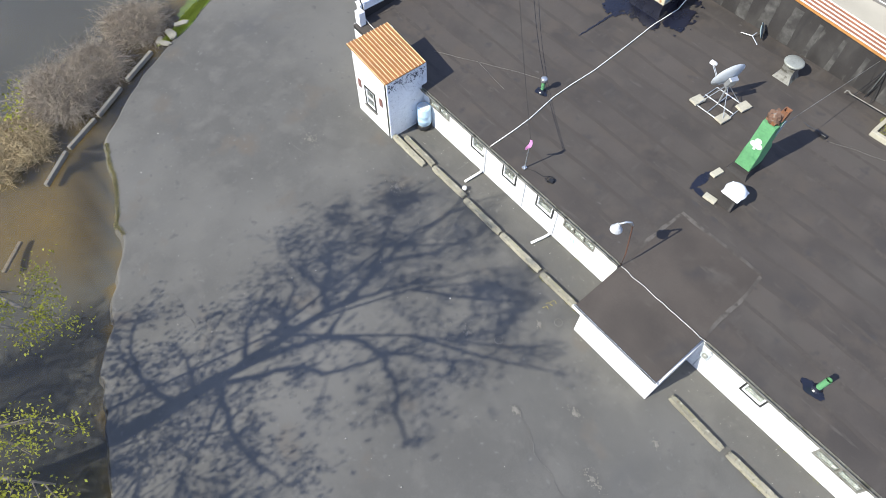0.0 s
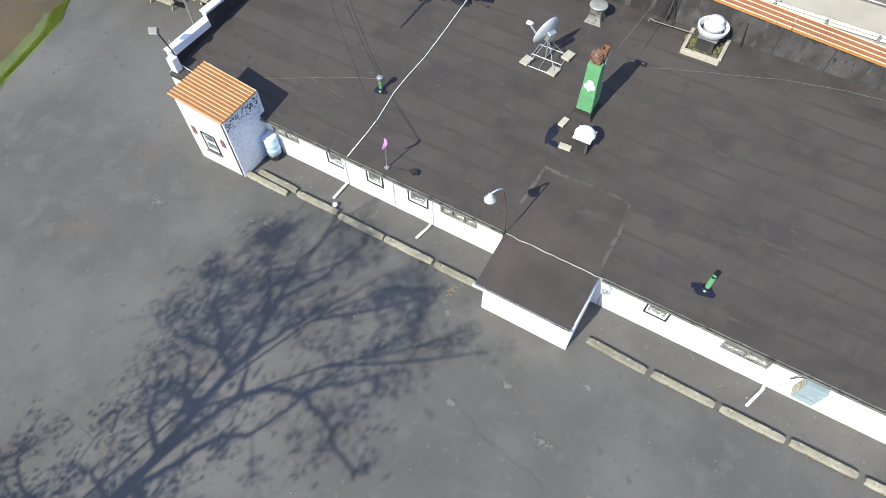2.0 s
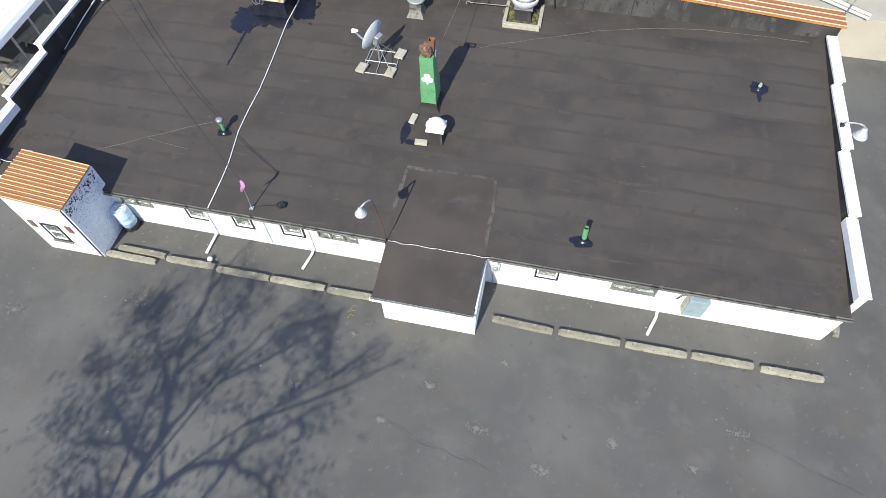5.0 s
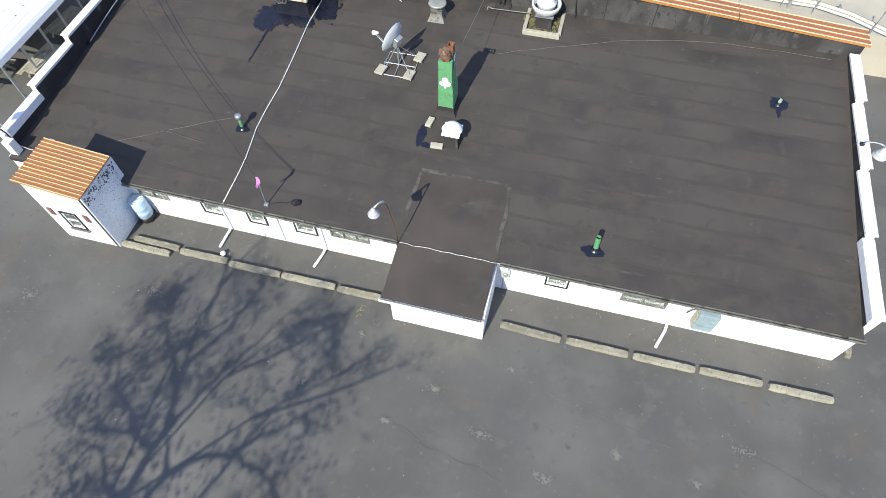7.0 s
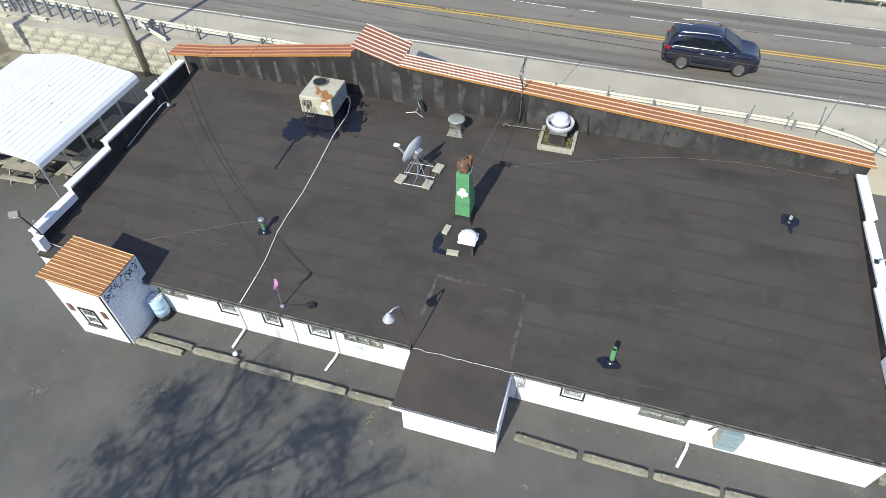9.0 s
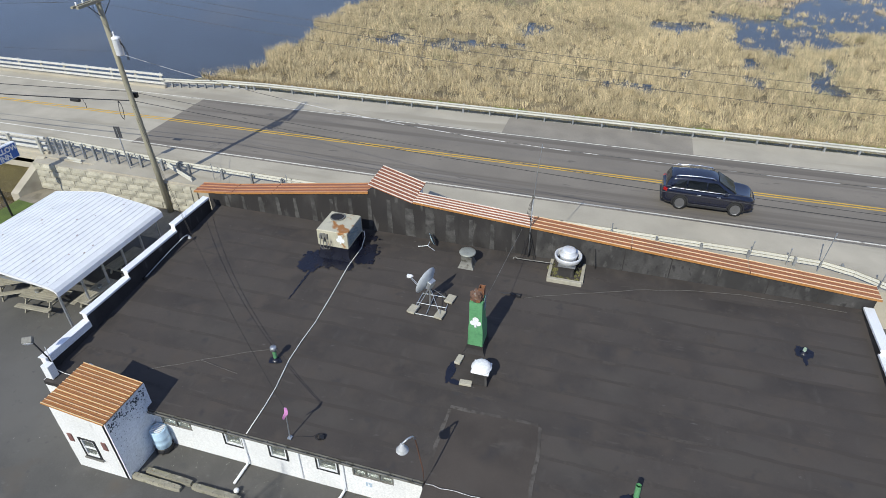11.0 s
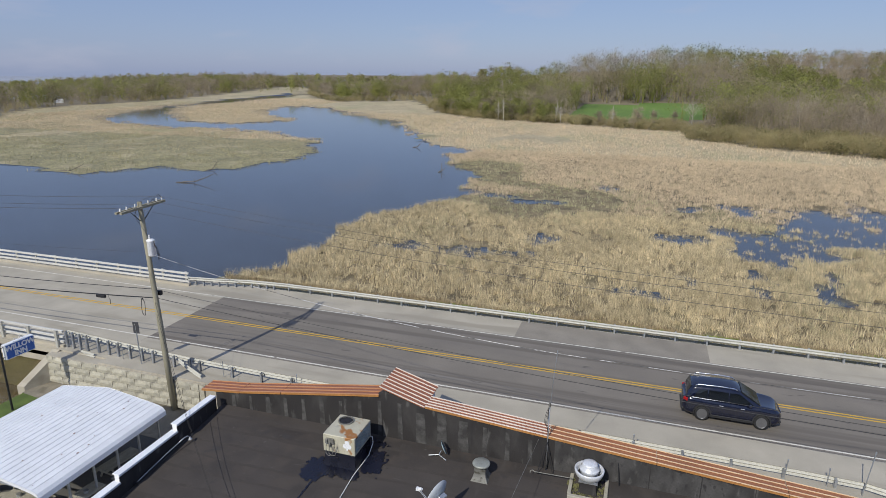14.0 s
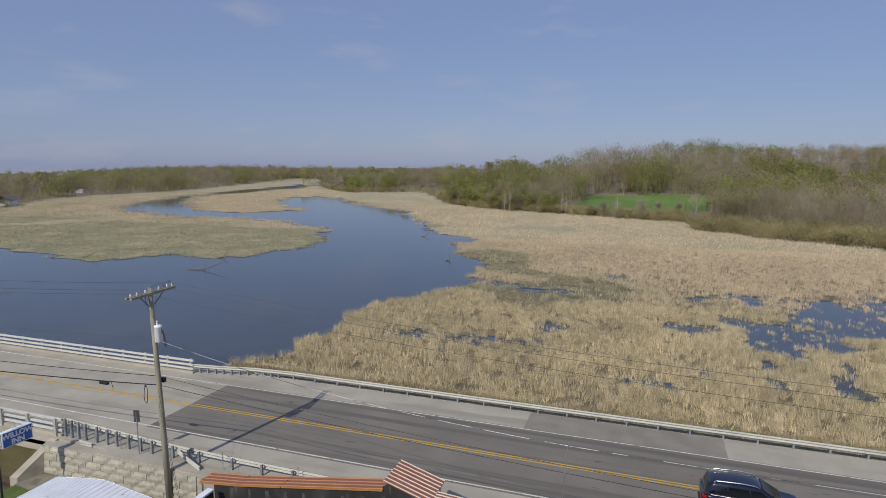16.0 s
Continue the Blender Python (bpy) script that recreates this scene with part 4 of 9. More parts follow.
# added black sheet in place of the dark room behind the tower window
bm = bmesh.new()
box(bm, -15.4, -13.65, 8.9, 8.92, 0.1, 2.7)
part("tower_lining", bm, M["black_trim"], inn)
ribbed_sheet("tower_roof", "orange", "rib_orange", "bright orange ribbed metal roof", (-15.72, 3.255), (-13.4, 2.95), 8.40, 10.3, 13, h=0.028, w=0.022, thick=0.025)
ribbed_sheet("tower_roof_profile", "orange", "rust_coping", "low ribs of the orange roof sheet", (-15.715, 3.2595), (-13.405, 2.9545), 8.405, 10.295, 28, h=0.012, w=0.014, thick=0.003)
window(-14.92, -14.36, 0.82, 1.68, 1, 8.5, inn)
bm = bmesh.new()
box(bm, -14.87, -14.41, 8.49, 8.53, 1.23, 1.28)
part("window_bar", bm, M["white_metal"], inn)
bm = bmesh.new()
box(bm, -15.02, -14.26, 8.42, 8.499, 0.71, 0.76)
part("window_sill", bm, M["gutter"], inn)
for x in (-15.3, -13.92):
    bm = bmesh.new()
    box(bm, x - 0.09, x + 0.09, 8.47, 8.498, 1.42, 1.8)
    for k in range(5):
        box(bm, x - 0.08, x + 0.08, 8.462, 8.469, 1.45 + k * 0.07, 1.49 + k * 0.07)
    part("shutter", bm, M["brick_red"], inn, "small faded red shutter")

# ---- things on the roof ----
TILT = math.degrees(math.atan(SLOPE))


def on_roof(x, y, dz=0.015, turn=0.0, flat=False):
    """A pose on the roof: upright, or lying in its slope."""
    return Matrix.Translation((x, y, roof_z(y) + dz)) @ (pose(0, 0, 0, TILT) if flat else Matrix()) @ pose(0, 0, 0, 0, 0, turn)


def blob(bm, cx, cy, rx, ry, seed, n=40, rough=0.35, z=0.0, thick=0.004):
    """A flat irregular splash."""
    out = []
    for i in range(n):
        a = 2 * math.pi * i / n
        k = 1 + rough * noise.noise((math.cos(a) * 1.6 + seed, math.sin(a) * 1.6, seed)) + 0.5 * rough * noise.noise((math.cos(a) * 6 + seed, math.sin(a) * 6, 1))
        out.append((cx + rx * k * math.cos(a), cy + ry * k * math.sin(a)))
    prism(bm, out, z, z + thick)


def curb(bm, w, d, h, flare=0.06, base=0.0):
    """A tarred roof curb with flared foot."""
    lv = [(flare, base), (flare * 0.3, base + h * 0.35), (0, base + h * 0.6), (0, base + h)]
    rings = [[bm.verts.new((sx * (w / 2 + f), sy * (d / 2 + f), z)) for sx, sy in ((-1, -1), (1, -1), (1, 1), (-1, 1))] for f, z in lv]
    for a, b in zip(rings, rings[1:]):
        for i in range(4):
            j = (i + 1) % 4
            bm.faces.new((a[i], a[j], b[j], b[i]))
    bm.faces.new(rings[-1])


def clover(bm, cx, cz, s, y, thick=0.006):
    """A three-leaved plain white shape standing in the xz plane, facing -y."""
    pts = []
    for i in range(48):
        a = 2 * math.pi * i / 48
        r = s * (0.45 + 0.55 * abs(math.cos(1.5 * (a - math.pi / 2))) ** 0.7)
        pts.append((cx + r * math.cos(a), cz + r * math.sin(a)))
    vs = [bm.verts.new((x, y, z)) for x, z in pts]
    bm.faces.new(vs)
    st = [bm.verts.new((cx + a * s, y - 0.002, cz + b * s)) for a, b in ((-0.12, -0.1), (-0.22, -1.15), (0.16, -1.15), (0.12, -0.1))]
    bm.faces.new(st)


# rooftop cooling unit
hvac = thing("rooftop_cooling_unit", "weathered beige rooftop cooling unit with rusty top", "air conditioner", on_roof(-10.38, 19.78))
bm = bmesh.new()
curb(bm, 1.36, 1.5, 0.72, 0.09, -0.1)
part("curb", bm, M["tar"], hvac, "black tarred curb")
bm = bmesh.new()
box(bm, -0.72, 0.72, -0.78, 0.78, 0.6, 1.4, bevel=0.02)
body = part("casing", bm, M["beige_metal"], hvac)
for k in range(9):
    bm = bmesh.new()
    box(bm, 0.722, 0.735, -0.7, 0.7, 0.72 + k * 0.07, 0.75 + k * 0.07)
    part("louvre", bm, M["ac_panel"], body)
bm = bmesh.new()
lathe(bm, [(0.3, 1.402), (0.33, 1.402), (0.33, 1.46), (0.29, 1.46), (0.29, 1.41), (0.3, 1.402)], 28, (-0.22, 0.35, 0))
part("fan_ring", bm, M["gutter"], hvac)
bm = bmesh.new()
lathe(bm, [(0.001, 1.404), (0.285, 1.404), (0.285, 1.408), (0.001, 1.408)], 28, (-0.22, 0.35, 0))
for k in range(5):
    box(bm, -0.27, 0.27, -0.05, 0.05, 0, 0.012, Matrix.Translation((-0.22, 0.35, 1.42)) @ pose(0, 0, 0, 12, 0, 36 * k))
part("fan_blades", bm, M["dark_metal"], hvac)
bm = bmesh.new()
clover(bm, 0.38, 1.06, 0.21, -0.786)
part("white_emblem", bm, M["white_metal"], hvac)
for k, dx in enumerate((-0.5, -0.36)):
    bm = bmesh.new()
    tube(bm, [(dx, -0.78, 1.05), (dx, -0.9, 1.06), (dx + 0.01, -0.95, 0.98), (dx - 0.01, -0.97, 0.66), (dx + 0.08, -0.95, 0.52 + 0.04 * k), (dx + 0.24, -0.92, 0.56), (dx + 0.3, -0.88, 0.8), (dx + 0.28, -0.79, 0.92)], 0.016, 6)
    part("pipe_loop", bm, M["gutter"], hvac, "grey insulated pipe loop", True)
for k, (dx, dz) in enumerate(((-0.6, 1.0), (-0.44, 0.86), (-0.3, 1.05))):
    bm = bmesh.new()
    box(bm, dx, dx + 0.1, -0.86, -0.783, dz, dz + 0.2, bevel=0.01)
    part("valve_box", bm, M["gutter"], hvac)
bm = bmesh.new()
box(bm, -0.56, -0.2, -0.80, -0.785, 0.95, 1.25)
part("access_panel", bm, M["gutter"], hvac)

# tar poured round the unit and other patches
for nm, items, lab in (
    ("tar_patch", [(-3.72, 14.35, 0.16, 0.45, 5.0), (-3.45, 13.95, 0.3, 0.1, 6.3)], "black tar strip beside the loose blocks"),
    ("tar_patch", [(8.4, 18.5, 0.31, 0.31, 8.0), (8.42, 18.12, 0.07, 0.24, 8.8)], "round black tar patch at a vent pipe"),
    ("tar_patch", [(2.85, 11.12, 0.36, 0.2, 9.0)], "small tar patch at the foot of a pipe"),
    ("tar_patch", [(-10.15, 13.15, 0.26, 0.16, 10.0)], "small tar patch at the foot of a vent"),
):
    x0, y0 = items[0][:2]
    bm = bmesh.new()
    for x, y, rx, ry, sd in items:
        blob(bm, x - x0, y - y0, rx, ry, sd, z=0.006 + 0.001 * sd % 0.004)
    solid(nm, bm, M["tar"], lab, "tar patch", m=on_roof(x0, y0, 0.012, flat=True))
bm = bmesh.new()
prev = None
for i in range(30):
    t = i / 29
    w = 0.05 * (1 - 0.6 * t) * (1 + 0.7 * noise.noise((i * 0.7, 0, 4)))
    c = (-0.1 * t + 0.05 * noise.noise((i * 0.4, 2, 2)), -2.1 * t)
    cur = (bm.verts.new((c[0] - w, c[1], 0.006)), bm.verts.new((c[0] + w, c[1], 0.006)))
    if prev:
        bm.faces.new((prev[0], cur[0], cur[1], prev[1]))
    prev = cur
solid("tar_run", bm, M["tar"], "thin black tar run down the roof", "tar patch", m=on_roof(-11.1, 18.3, 0.02, flat=True))

# tar splashed round the unit
bm = bmesh.new()
cell = 0.025
grid = {}


def splash_here(x, y):
    best = max(w * (1 - math.hypot((x - cx) / rx, (y - cy) / ry)) for cx, cy, rx, ry, w in ((-0.95, -1.15, 0.75, 1.0, 1.0), (-0.4, -1.05, 1.1, 0.55, 1.0), (1.15, -0.2, 0.75, 1.15, 1.0), (0.7, 1.0, 0.9, 0.4, 0.9), (0.6, -1.15, 0.7, 0.5, 0.8)))
    return best + 0.42 * noise.noise((x * 1.6, y * 1.6, 3)) + 0.34 * noise.noise((x * 5.5, y * 5.5, 7)) + 0.16 * noise.noise((x * 15, y * 15, 9)) > 0.3


for i in range(-96, 100):
    for j in range(-96, 72):
        if splash_here(i * cell, j * cell):
            q = []
            for di, dj in ((0, 0), (1, 0), (1, 1), (0, 1)):
                key = (i + di, j + dj)
                if key not in grid:
                    jx, jy = 0.4 * cell * noise.noise((key[0] * 1.7, key[1] * 1.3, 0)), 0.4 * cell * noise.noise((key[0] * 1.7, key[1] * 1.3, 5))
                    grid[key] = bm.verts.new((key[0] * cell + jx, key[1] * cell + jy, 0.012 + 0.004 * noise.noise((key[0] * 0.9, key[1] * 0.9, 2))))
                q.append(grid[key])
            bm.faces.new(q)
solid("tar_patch", bm, M["tar"], "ragged black tar splash round the cooling unit", "tar patch", m=on_roof(-10.38, 19.78, 0.03, flat=True))

# soot stain
bm = bmesh.new()
blob(bm, 0, 0, 0.14, 0.12, 3.3, z=0.005)
solid("stain", bm, M["roof_patch"], "small dark stain on the roof membrane", "stain", m=on_roof(5.26, 18.35, 0.02, flat=True))

# white conduit from the unit to the eave
cable = thing("conduit", "white conduit snaking across the roof to the eave", "conduit")
bm = bmesh.new()
key = [(-9.67, 20.4, 0.66), (-9.53, 20.42, 0.64), (-9.48, 20.36, 0.4), (-9.52, 20.0, 0.05), (-9.62, 18.7, 0.04), (-9.56, 16.8, 0.03), (-9.54, 15.3, 0.03), (-9.62, 14.2, 0.03), (-9.64, 13.3, 0.03), (-9.50, 12.0, 0.03), (-9.49, 11.3, 0.03), (-9.53, 10.1, 0.03)]
tube(bm, [(x, y, roof_z(y) + z) for x, y, z in key], 0.021, 6)
part("tube", bm, M["cable_white"], cable, "", True)
rope = thing("eave_cable", "thin white cable along the eave over the porch", "cable")
bm = bmesh.new()
tube(bm, [(-3.25 + 3.3 * k / 14, 10.0 + 0.06 * noise.noise((k * 0.8, 0, 0)), 1.9) for k in range(15)], 0.009, 5)
part("strand", bm, M["cable_white"], rope)

# tall green exhaust stack
stack = thing("exhaust_stack", "tall green painted exhaust stack with rusty hood", "chimney", on_roof(-3.1, 15.82))
bm = bmesh.new()
curb(bm, 0.62, 0.78, 0.4, 0.13, -0.1)
part("curb", bm, M["upstand"], stack)


def taper(bm, lv):
    rings = [[bm.verts.new(p) for p in ((x0, y0, z), (x1, y0, z), (x1, y1, z), (x0, y1, z))] for x0, x1, y0, y1, z in lv]
    for a, b in zip(rings, rings[1:]):
        for i in range(4):
            j = (i + 1) % 4
            bm.faces.new((a[i], a[j], b[j], b[i]))
    bm.faces.new(rings[0][::-1])
    bm.faces.new(rings[-1])


bm = bmesh.new()
taper(bm, [(-0.28, 0.28, -0.36, 0.36, 0.3), (-0.27, 0.27, -0.36, 0.34, 1.05), (-0.25, 0.23, -0.35, 0.2, 1.35), (-0.25, 0.22, -0.35, 0.18, 2.3)])
for x in (-0.27, 0.24):
    box(bm, x, x + 0.02, -0.376, -0.361, 0.3, 1.1)
part("duct", bm, M["green_paint"], stack)
M["rust_dark_hood"] = mat("dark_rusty_sheet", (0.13, 0.072, 0.048), 0.8, vary=0.35, scale=6, bump=0.3, stain=[((0.24, 0.2, 0.17), 7, 0.6, 0.08, ONE), ((0.22, 0.09, 0.04), 4, 0.58, 0.1, ONE)])
bm = bmesh.new()
bmesh.ops.create_icosphere(bm, subdivisions=3, radius=0.27)
for v in bm.verts:
    a_ = math.atan2(v.co.y, v.co.x)
    k = 1 + 0.36 * noise.noise(v.co * 6.5) + 0.13 * math.sin(9 * a_ + 3 * v.co.z / 0.27)
    v.co = Vector((v.co.x * k * 0.9 - 0.02, v.co.y * k * 0.95 - 0.09, max(-0.16, v.co.z * k) * 1.0 + 2.44))
part("hood", bm, M["rust_dark_hood"], stack, "rusty brown crumpled sheet hood")
bm = bmesh.new()
taper(bm, [(-0.02, 0.2, -0.12, 0.14, 2.42), (0.0, 0.21, -0.12, 0.12, 2.8), (0.03, 0.18, -0.09, 0.09, 2.802), (0.03, 0.18, -0.09, 0.09, 2.6)])
part("hood_opening", bm, M["rust"], stack, "rusty orange open duct end")
bm = bmesh.new()
box(bm, 0.235, 0.25, -0.1, 0.1, 1.85, 2.4)
part("bracket", bm, M["ac_panel"], stack)
bm = bmesh.new()
clover(bm, 0.0, 1.46, 0.22, -0.38)
part("white_emblem", bm, M["white_metal"], stack)

# white dome vent
dv = thing("dome_vent", "white plastic dome roof vent on a metal curb", "roof vent", on_roof(-2.57, 14.3, 0.22) @ Matrix.Diagonal((1.18, 1.18, 1.05, 1.0)))
bm = bmesh.new()
curb(bm, 0.42, 0.42, 0.52, 0.03, -0.2)
part("curb", bm, M["upstand"], dv)
bm = bmesh.new()
box(bm, -0.27, 0.27, -0.27, 0.27, 0.33, 0.38, bevel=0.01)
part("flange", bm, M["white_metal"], dv)
bm = bmesh.new()
lathe(bm, [(0.27, 0.381), (0.305, 0.40), (0.305, 0.425), (0.28, 0.44), (0.268, 0.47), (0.235, 0.53), (0.16, 0.57), (0.06, 0.588), (0.001, 0.59)], 28)
part("dome", bm, M["white_wall"], dv, "", True)

# grey mushroom vent
mv = thing("mushroom_vent", "dusty grey mushroom vent on a black curb", "roof vent", on_roof(-4.63, 20.15))
bm = bmesh.new()
curb(bm, 0.46, 0.44, 0.56, 0.13, -0.06)
part("curb", bm, M["gutter"], mv, "dull grey sheet metal curb")
bm = bmesh.new()
lathe(bm, [(0.2, 0.48), (0.2, 0.58), (0.31, 0.58), (0.35, 0.6), (0.36, 0.64), (0.34, 0.68), (0.3, 0.685), (0.27, 0.70), (0.14, 0.715), (0.001, 0.72)], 28)
part("cap", bm, M["grey_dome"], mv, "", True)

# kitchen exhaust fan on a mossy pad
fan = thing("exhaust_fan", "large spun aluminium exhaust fan on a mossy framed pad", "exhaust fan", on_roof(-0.45, 20.72))
bm = bmesh.new()
for x0, x1, y0, y1 in ((-0.72, 0.72, -0.78, -0.62), (0.62, 0.76, -0.62, 0.66), (-0.74, -0.60, -0.62, 0.66)):
    box(bm, x0, x1, y0, y1, -0.1, 0.10, bevel=0.015)
part("pad_frame", bm, M["cblock"], fan)
bm = bmesh.new()
for k in range(150):
    a, r = random.uniform(0, 6.28), random.uniform(0.35, 0.98)
    x, y = 0.85 * r * math.cos(a), 0.8 * r * math.sin(a)
    h, w = random.uniform(0.02, 0.07), random.uniform(0.03, 0.08)
    z = SLOPE * y
    t = [bm.verts.new((x + w * math.cos(b), y + w * math.sin(b), z - 0.01)) for b in (0, 1.57, 3.14, 4.71)]
    top = bm.verts.new((x, y, z + h + 0.02))
    for i in range(4):
        bm.faces.new((t[i], t[(i + 1) % 4], top))
tagged(part("moss_growth", bm, M["moss"], fan, "yellow-green moss clumps"), kind="stuff")
bm = bmesh.new()
curb(bm, 0.62, 0.6, 0.5, 0.05, -0.02)
part("curb", bm, M["upstand"], fan)
bm = bmesh.new()
box(bm, -0.36, 0.36, -0.35, 0.35, 0.46, 0.52)
part("flange", bm, M["galv"], fan)
bm = bmesh.new()
lathe(bm, [(0.3, 0.521), (0.4, 0.56), (0.5, 0.66), (0.56, 0.8), (0.57, 0.9), (0.54, 0.92), (0.5, 0.9), (0.46, 0.78), (0.42, 0.66)], 32)
part("wind_band", bm, M["alu_fan"], fan, "", True)
bm = bmesh.new()
lathe(bm, [(0.3, 0.7), (0.44, 0.7), (0.44, 0.69), (0.3, 0.69), (0.3, 0.7)], 32)
part("throat", bm, M["dark_metal"], fan)
bm = bmesh.new()
lathe(bm, [(0.34, 0.71), (0.36, 0.88), (0.38, 0.94), (0.37, 0.97), (0.3, 0.99), (0.295, 1.14), (0.28, 1.17), (0.2, 1.195), (0.001, 1.21)], 32)
part("motor_dome", bm, M["alu_fan"], fan, "", True)
for a, b, nm in (((-0.62, -0.1, 0.4), (-2.1, -0.05, 0.32), "drain_arm"), ((1.15, 0.45, 0.1), (1.05, 0.66, 0.95), "brace"), ((-1.75, 0.5, 0.1), (-1.62, 0.66, 0.85), "brace")):
    bm = bmesh.new()
    rod(bm, a, b, 0.018, 0.018, 6)
    part(nm, bm, M["gutter"] if nm == "drain_arm" else M["dark_metal"], fan)
bm = bmesh.new()
tube(bm, [(-2.1, -0.05, 0.32), (-2.2, -0.03, 0.36), (-2.27, -0.05, 0.34), (-2.28, -0.07, 0.26)], 0.024, 6)
part("hook", bm, M["gutter"], fan)

# satellite dish on a weighted frame
dish = thing("satellite_dish", "grey satellite dish on a block-weighted steel roof frame", "satellite dish", on_roof(-5.38, 17.3))
for a, b in (((-0.62, -0.55), (0.62, -0.55)), ((-0.62, -0.55), (-0.55, 0.62)), ((0.62, -0.55), (0.62, 0.62)), ((-0.55, 0.62), (0.62, 0.62)), ((-0.05, -0.55), (-0.05, 0.62)), ((-0.62, 0.05), (0.62, 0.05))):
    bm = bmesh.new()
    rod(bm, (a[0], a[1], SLOPE * a[1] + 0.03), (b[0], b[1], SLOPE * b[1] + 0.03), 0.02, 0.02, 6)
    part("rail", bm, M["galv"], dish)
for x, y, t in ((-0.62, -0.4, 80), (0.5, -0.42, 82), (0.66, 0.52, 80)):
    bm = bmesh.new()
    box(bm, -0.24, 0.24, -0.17, 0.17, 0.0, 0.09, Matrix.Translation((x, y, SLOPE * y + 0.04)) @ pose(0, 0, 0, 0, 0, t), bevel=0.008)
    part("concrete_block", bm, M["cblock"], dish, "pale concrete ballast block")
bm = bmesh.new()
rod(bm, (-0.05, 0.05, 0.0), (-0.05, 0.05, 1.15), 0.035, 0.035, 10)
part("mast", bm, M["galv"], dish)
for p in ((-0.5, -0.5), (0.55, -0.5), (0.55, 0.58), (-0.5, 0.58)):
    bm = bmesh.new()
    rod(bm, (p[0], p[1], 0.05), (-0.05, 0.05, 0.95), 0.014, 0.014, 6)
    part("stay", bm, M["galv"], dish)
dm = Matrix.Translation((-0.08, 0.0, 1.2)) @ look((0, 0, 0), (-0.89, 0.35, 0.29)).to_3x3().to_4x4() @ pose(0, 0, 0, 180)
bm = bmesh.new()
n = 28
for side, off in ((1, 0.0), (-1, -0.018)):
    rings = []
    for r in (0.001, 0.2, 0.42, 0.6):
        rings.append([bm.verts.new(dm @ Vector((r * 0.92 * math.cos(2 * math.pi * i / n), r * 1.06 * math.sin(2 * math.pi * i / n), 0.5 * r * r + off))) for i in range(n)])
    for a, b in zip(rings, rings[1:]):
        for i in range(n):
            j = (i + 1) % n
            bm.faces.new((a[i], a[j], b[j], b[i]) if side > 0 else (b[i], b[j], a[j], a[i]))
    if side > 0:
        rim = rings[-1]
    else:
        for i in range(n):
            j = (i + 1) % n
            bm.faces.new((rim[i], rim[j], rings[-1][j], rings[-1][i]))
part("reflector", bm, M["dish_grey"], dish, "pale blue-grey reflector", True)
bm = bmesh.new()
box(bm, -0.16, 0.16, -0.2, 0.2, -0.2, -0.03, dm, bevel=0.01)
part("back_mount", bm, M["galv"], dish)
f0, f1 = dm @ Vector((0, 0.6, 0.14)), dm @ Vector((0, 0.42, 0.92))
for dx in (-0.03, 0.03):
    bm = bmesh.new()
    rod(bm, f0 + Vector((0, dx, 0)), f1 + Vector((0, dx, 0)), 0.014, 0.014, 6)
    part("feed_arm", bm, M["galv"], dish)
bm = bmesh.new()
d1 = dm @ Vector((0, 0.3, 0.78))
rod(bm, f1, d1, 0.06, 0.05, 10)
box(bm, -0.09, 0.09, -0.06, 0.06, -0.05, 0.05, Matrix.Translation(f1))
part("feed_horn", bm, M["white_metal"], dish)

# little dish lying by the parapet
sd = thing("small_dish", "small grey satellite dish tipped over on the roof", "satellite dish", on_roof(-6.62, 20.85))
dm = Matrix.Translation((0.1, 0.12, 0.34)) @ look((0, 0, 0), (0.75, 0.35, 0.35)).to_3x3().to_4x4() @ pose(0, 0, 0, 180)
bm = bmesh.new()
lathe(bm, [(0.001, 0.0), (0.12, 0.01), (0.3, 0.06), (0.305, 0.045), (0.12, -0.008), (0.001, -0.02)], 24)
bmesh.ops.transform(bm, matrix=dm, verts=bm.verts[:])
part("reflector", bm, M["ac_panel"], sd, "", True)
for b in ((-0.45, -0.12, 0.03), (0.35, -0.2, 0.0), (0.05, 0.05, 0.25)):
    bm = bmesh.new()
    rod(bm, (-0.02, -0.05, 0.1), b, 0.02, 0.02, 6)
    part("bracket", bm, M["galv"], sd)

# loose blocks
for i, (x, y, t) in enumerate(((-3.55, 14.93, 82), (-3.05, 13.97, 4))):
    bm = bmesh.new()
    box(bm, -0.22, 0.22, -0.11, 0.11, 0.0, 0.1, bevel=0.01)
    solid("concrete_block", bm, M["cblock"], "loose pale concrete block on the roof", "block", m=on_roof(x, y, 0.016, t), group="loose roof blocks")


M["mint_paint"] = mat("faded_mint_paint", (0.36, 0.47, 0.38), 0.7, vary=0.2, scale=6, fine=20, bump=0.1)


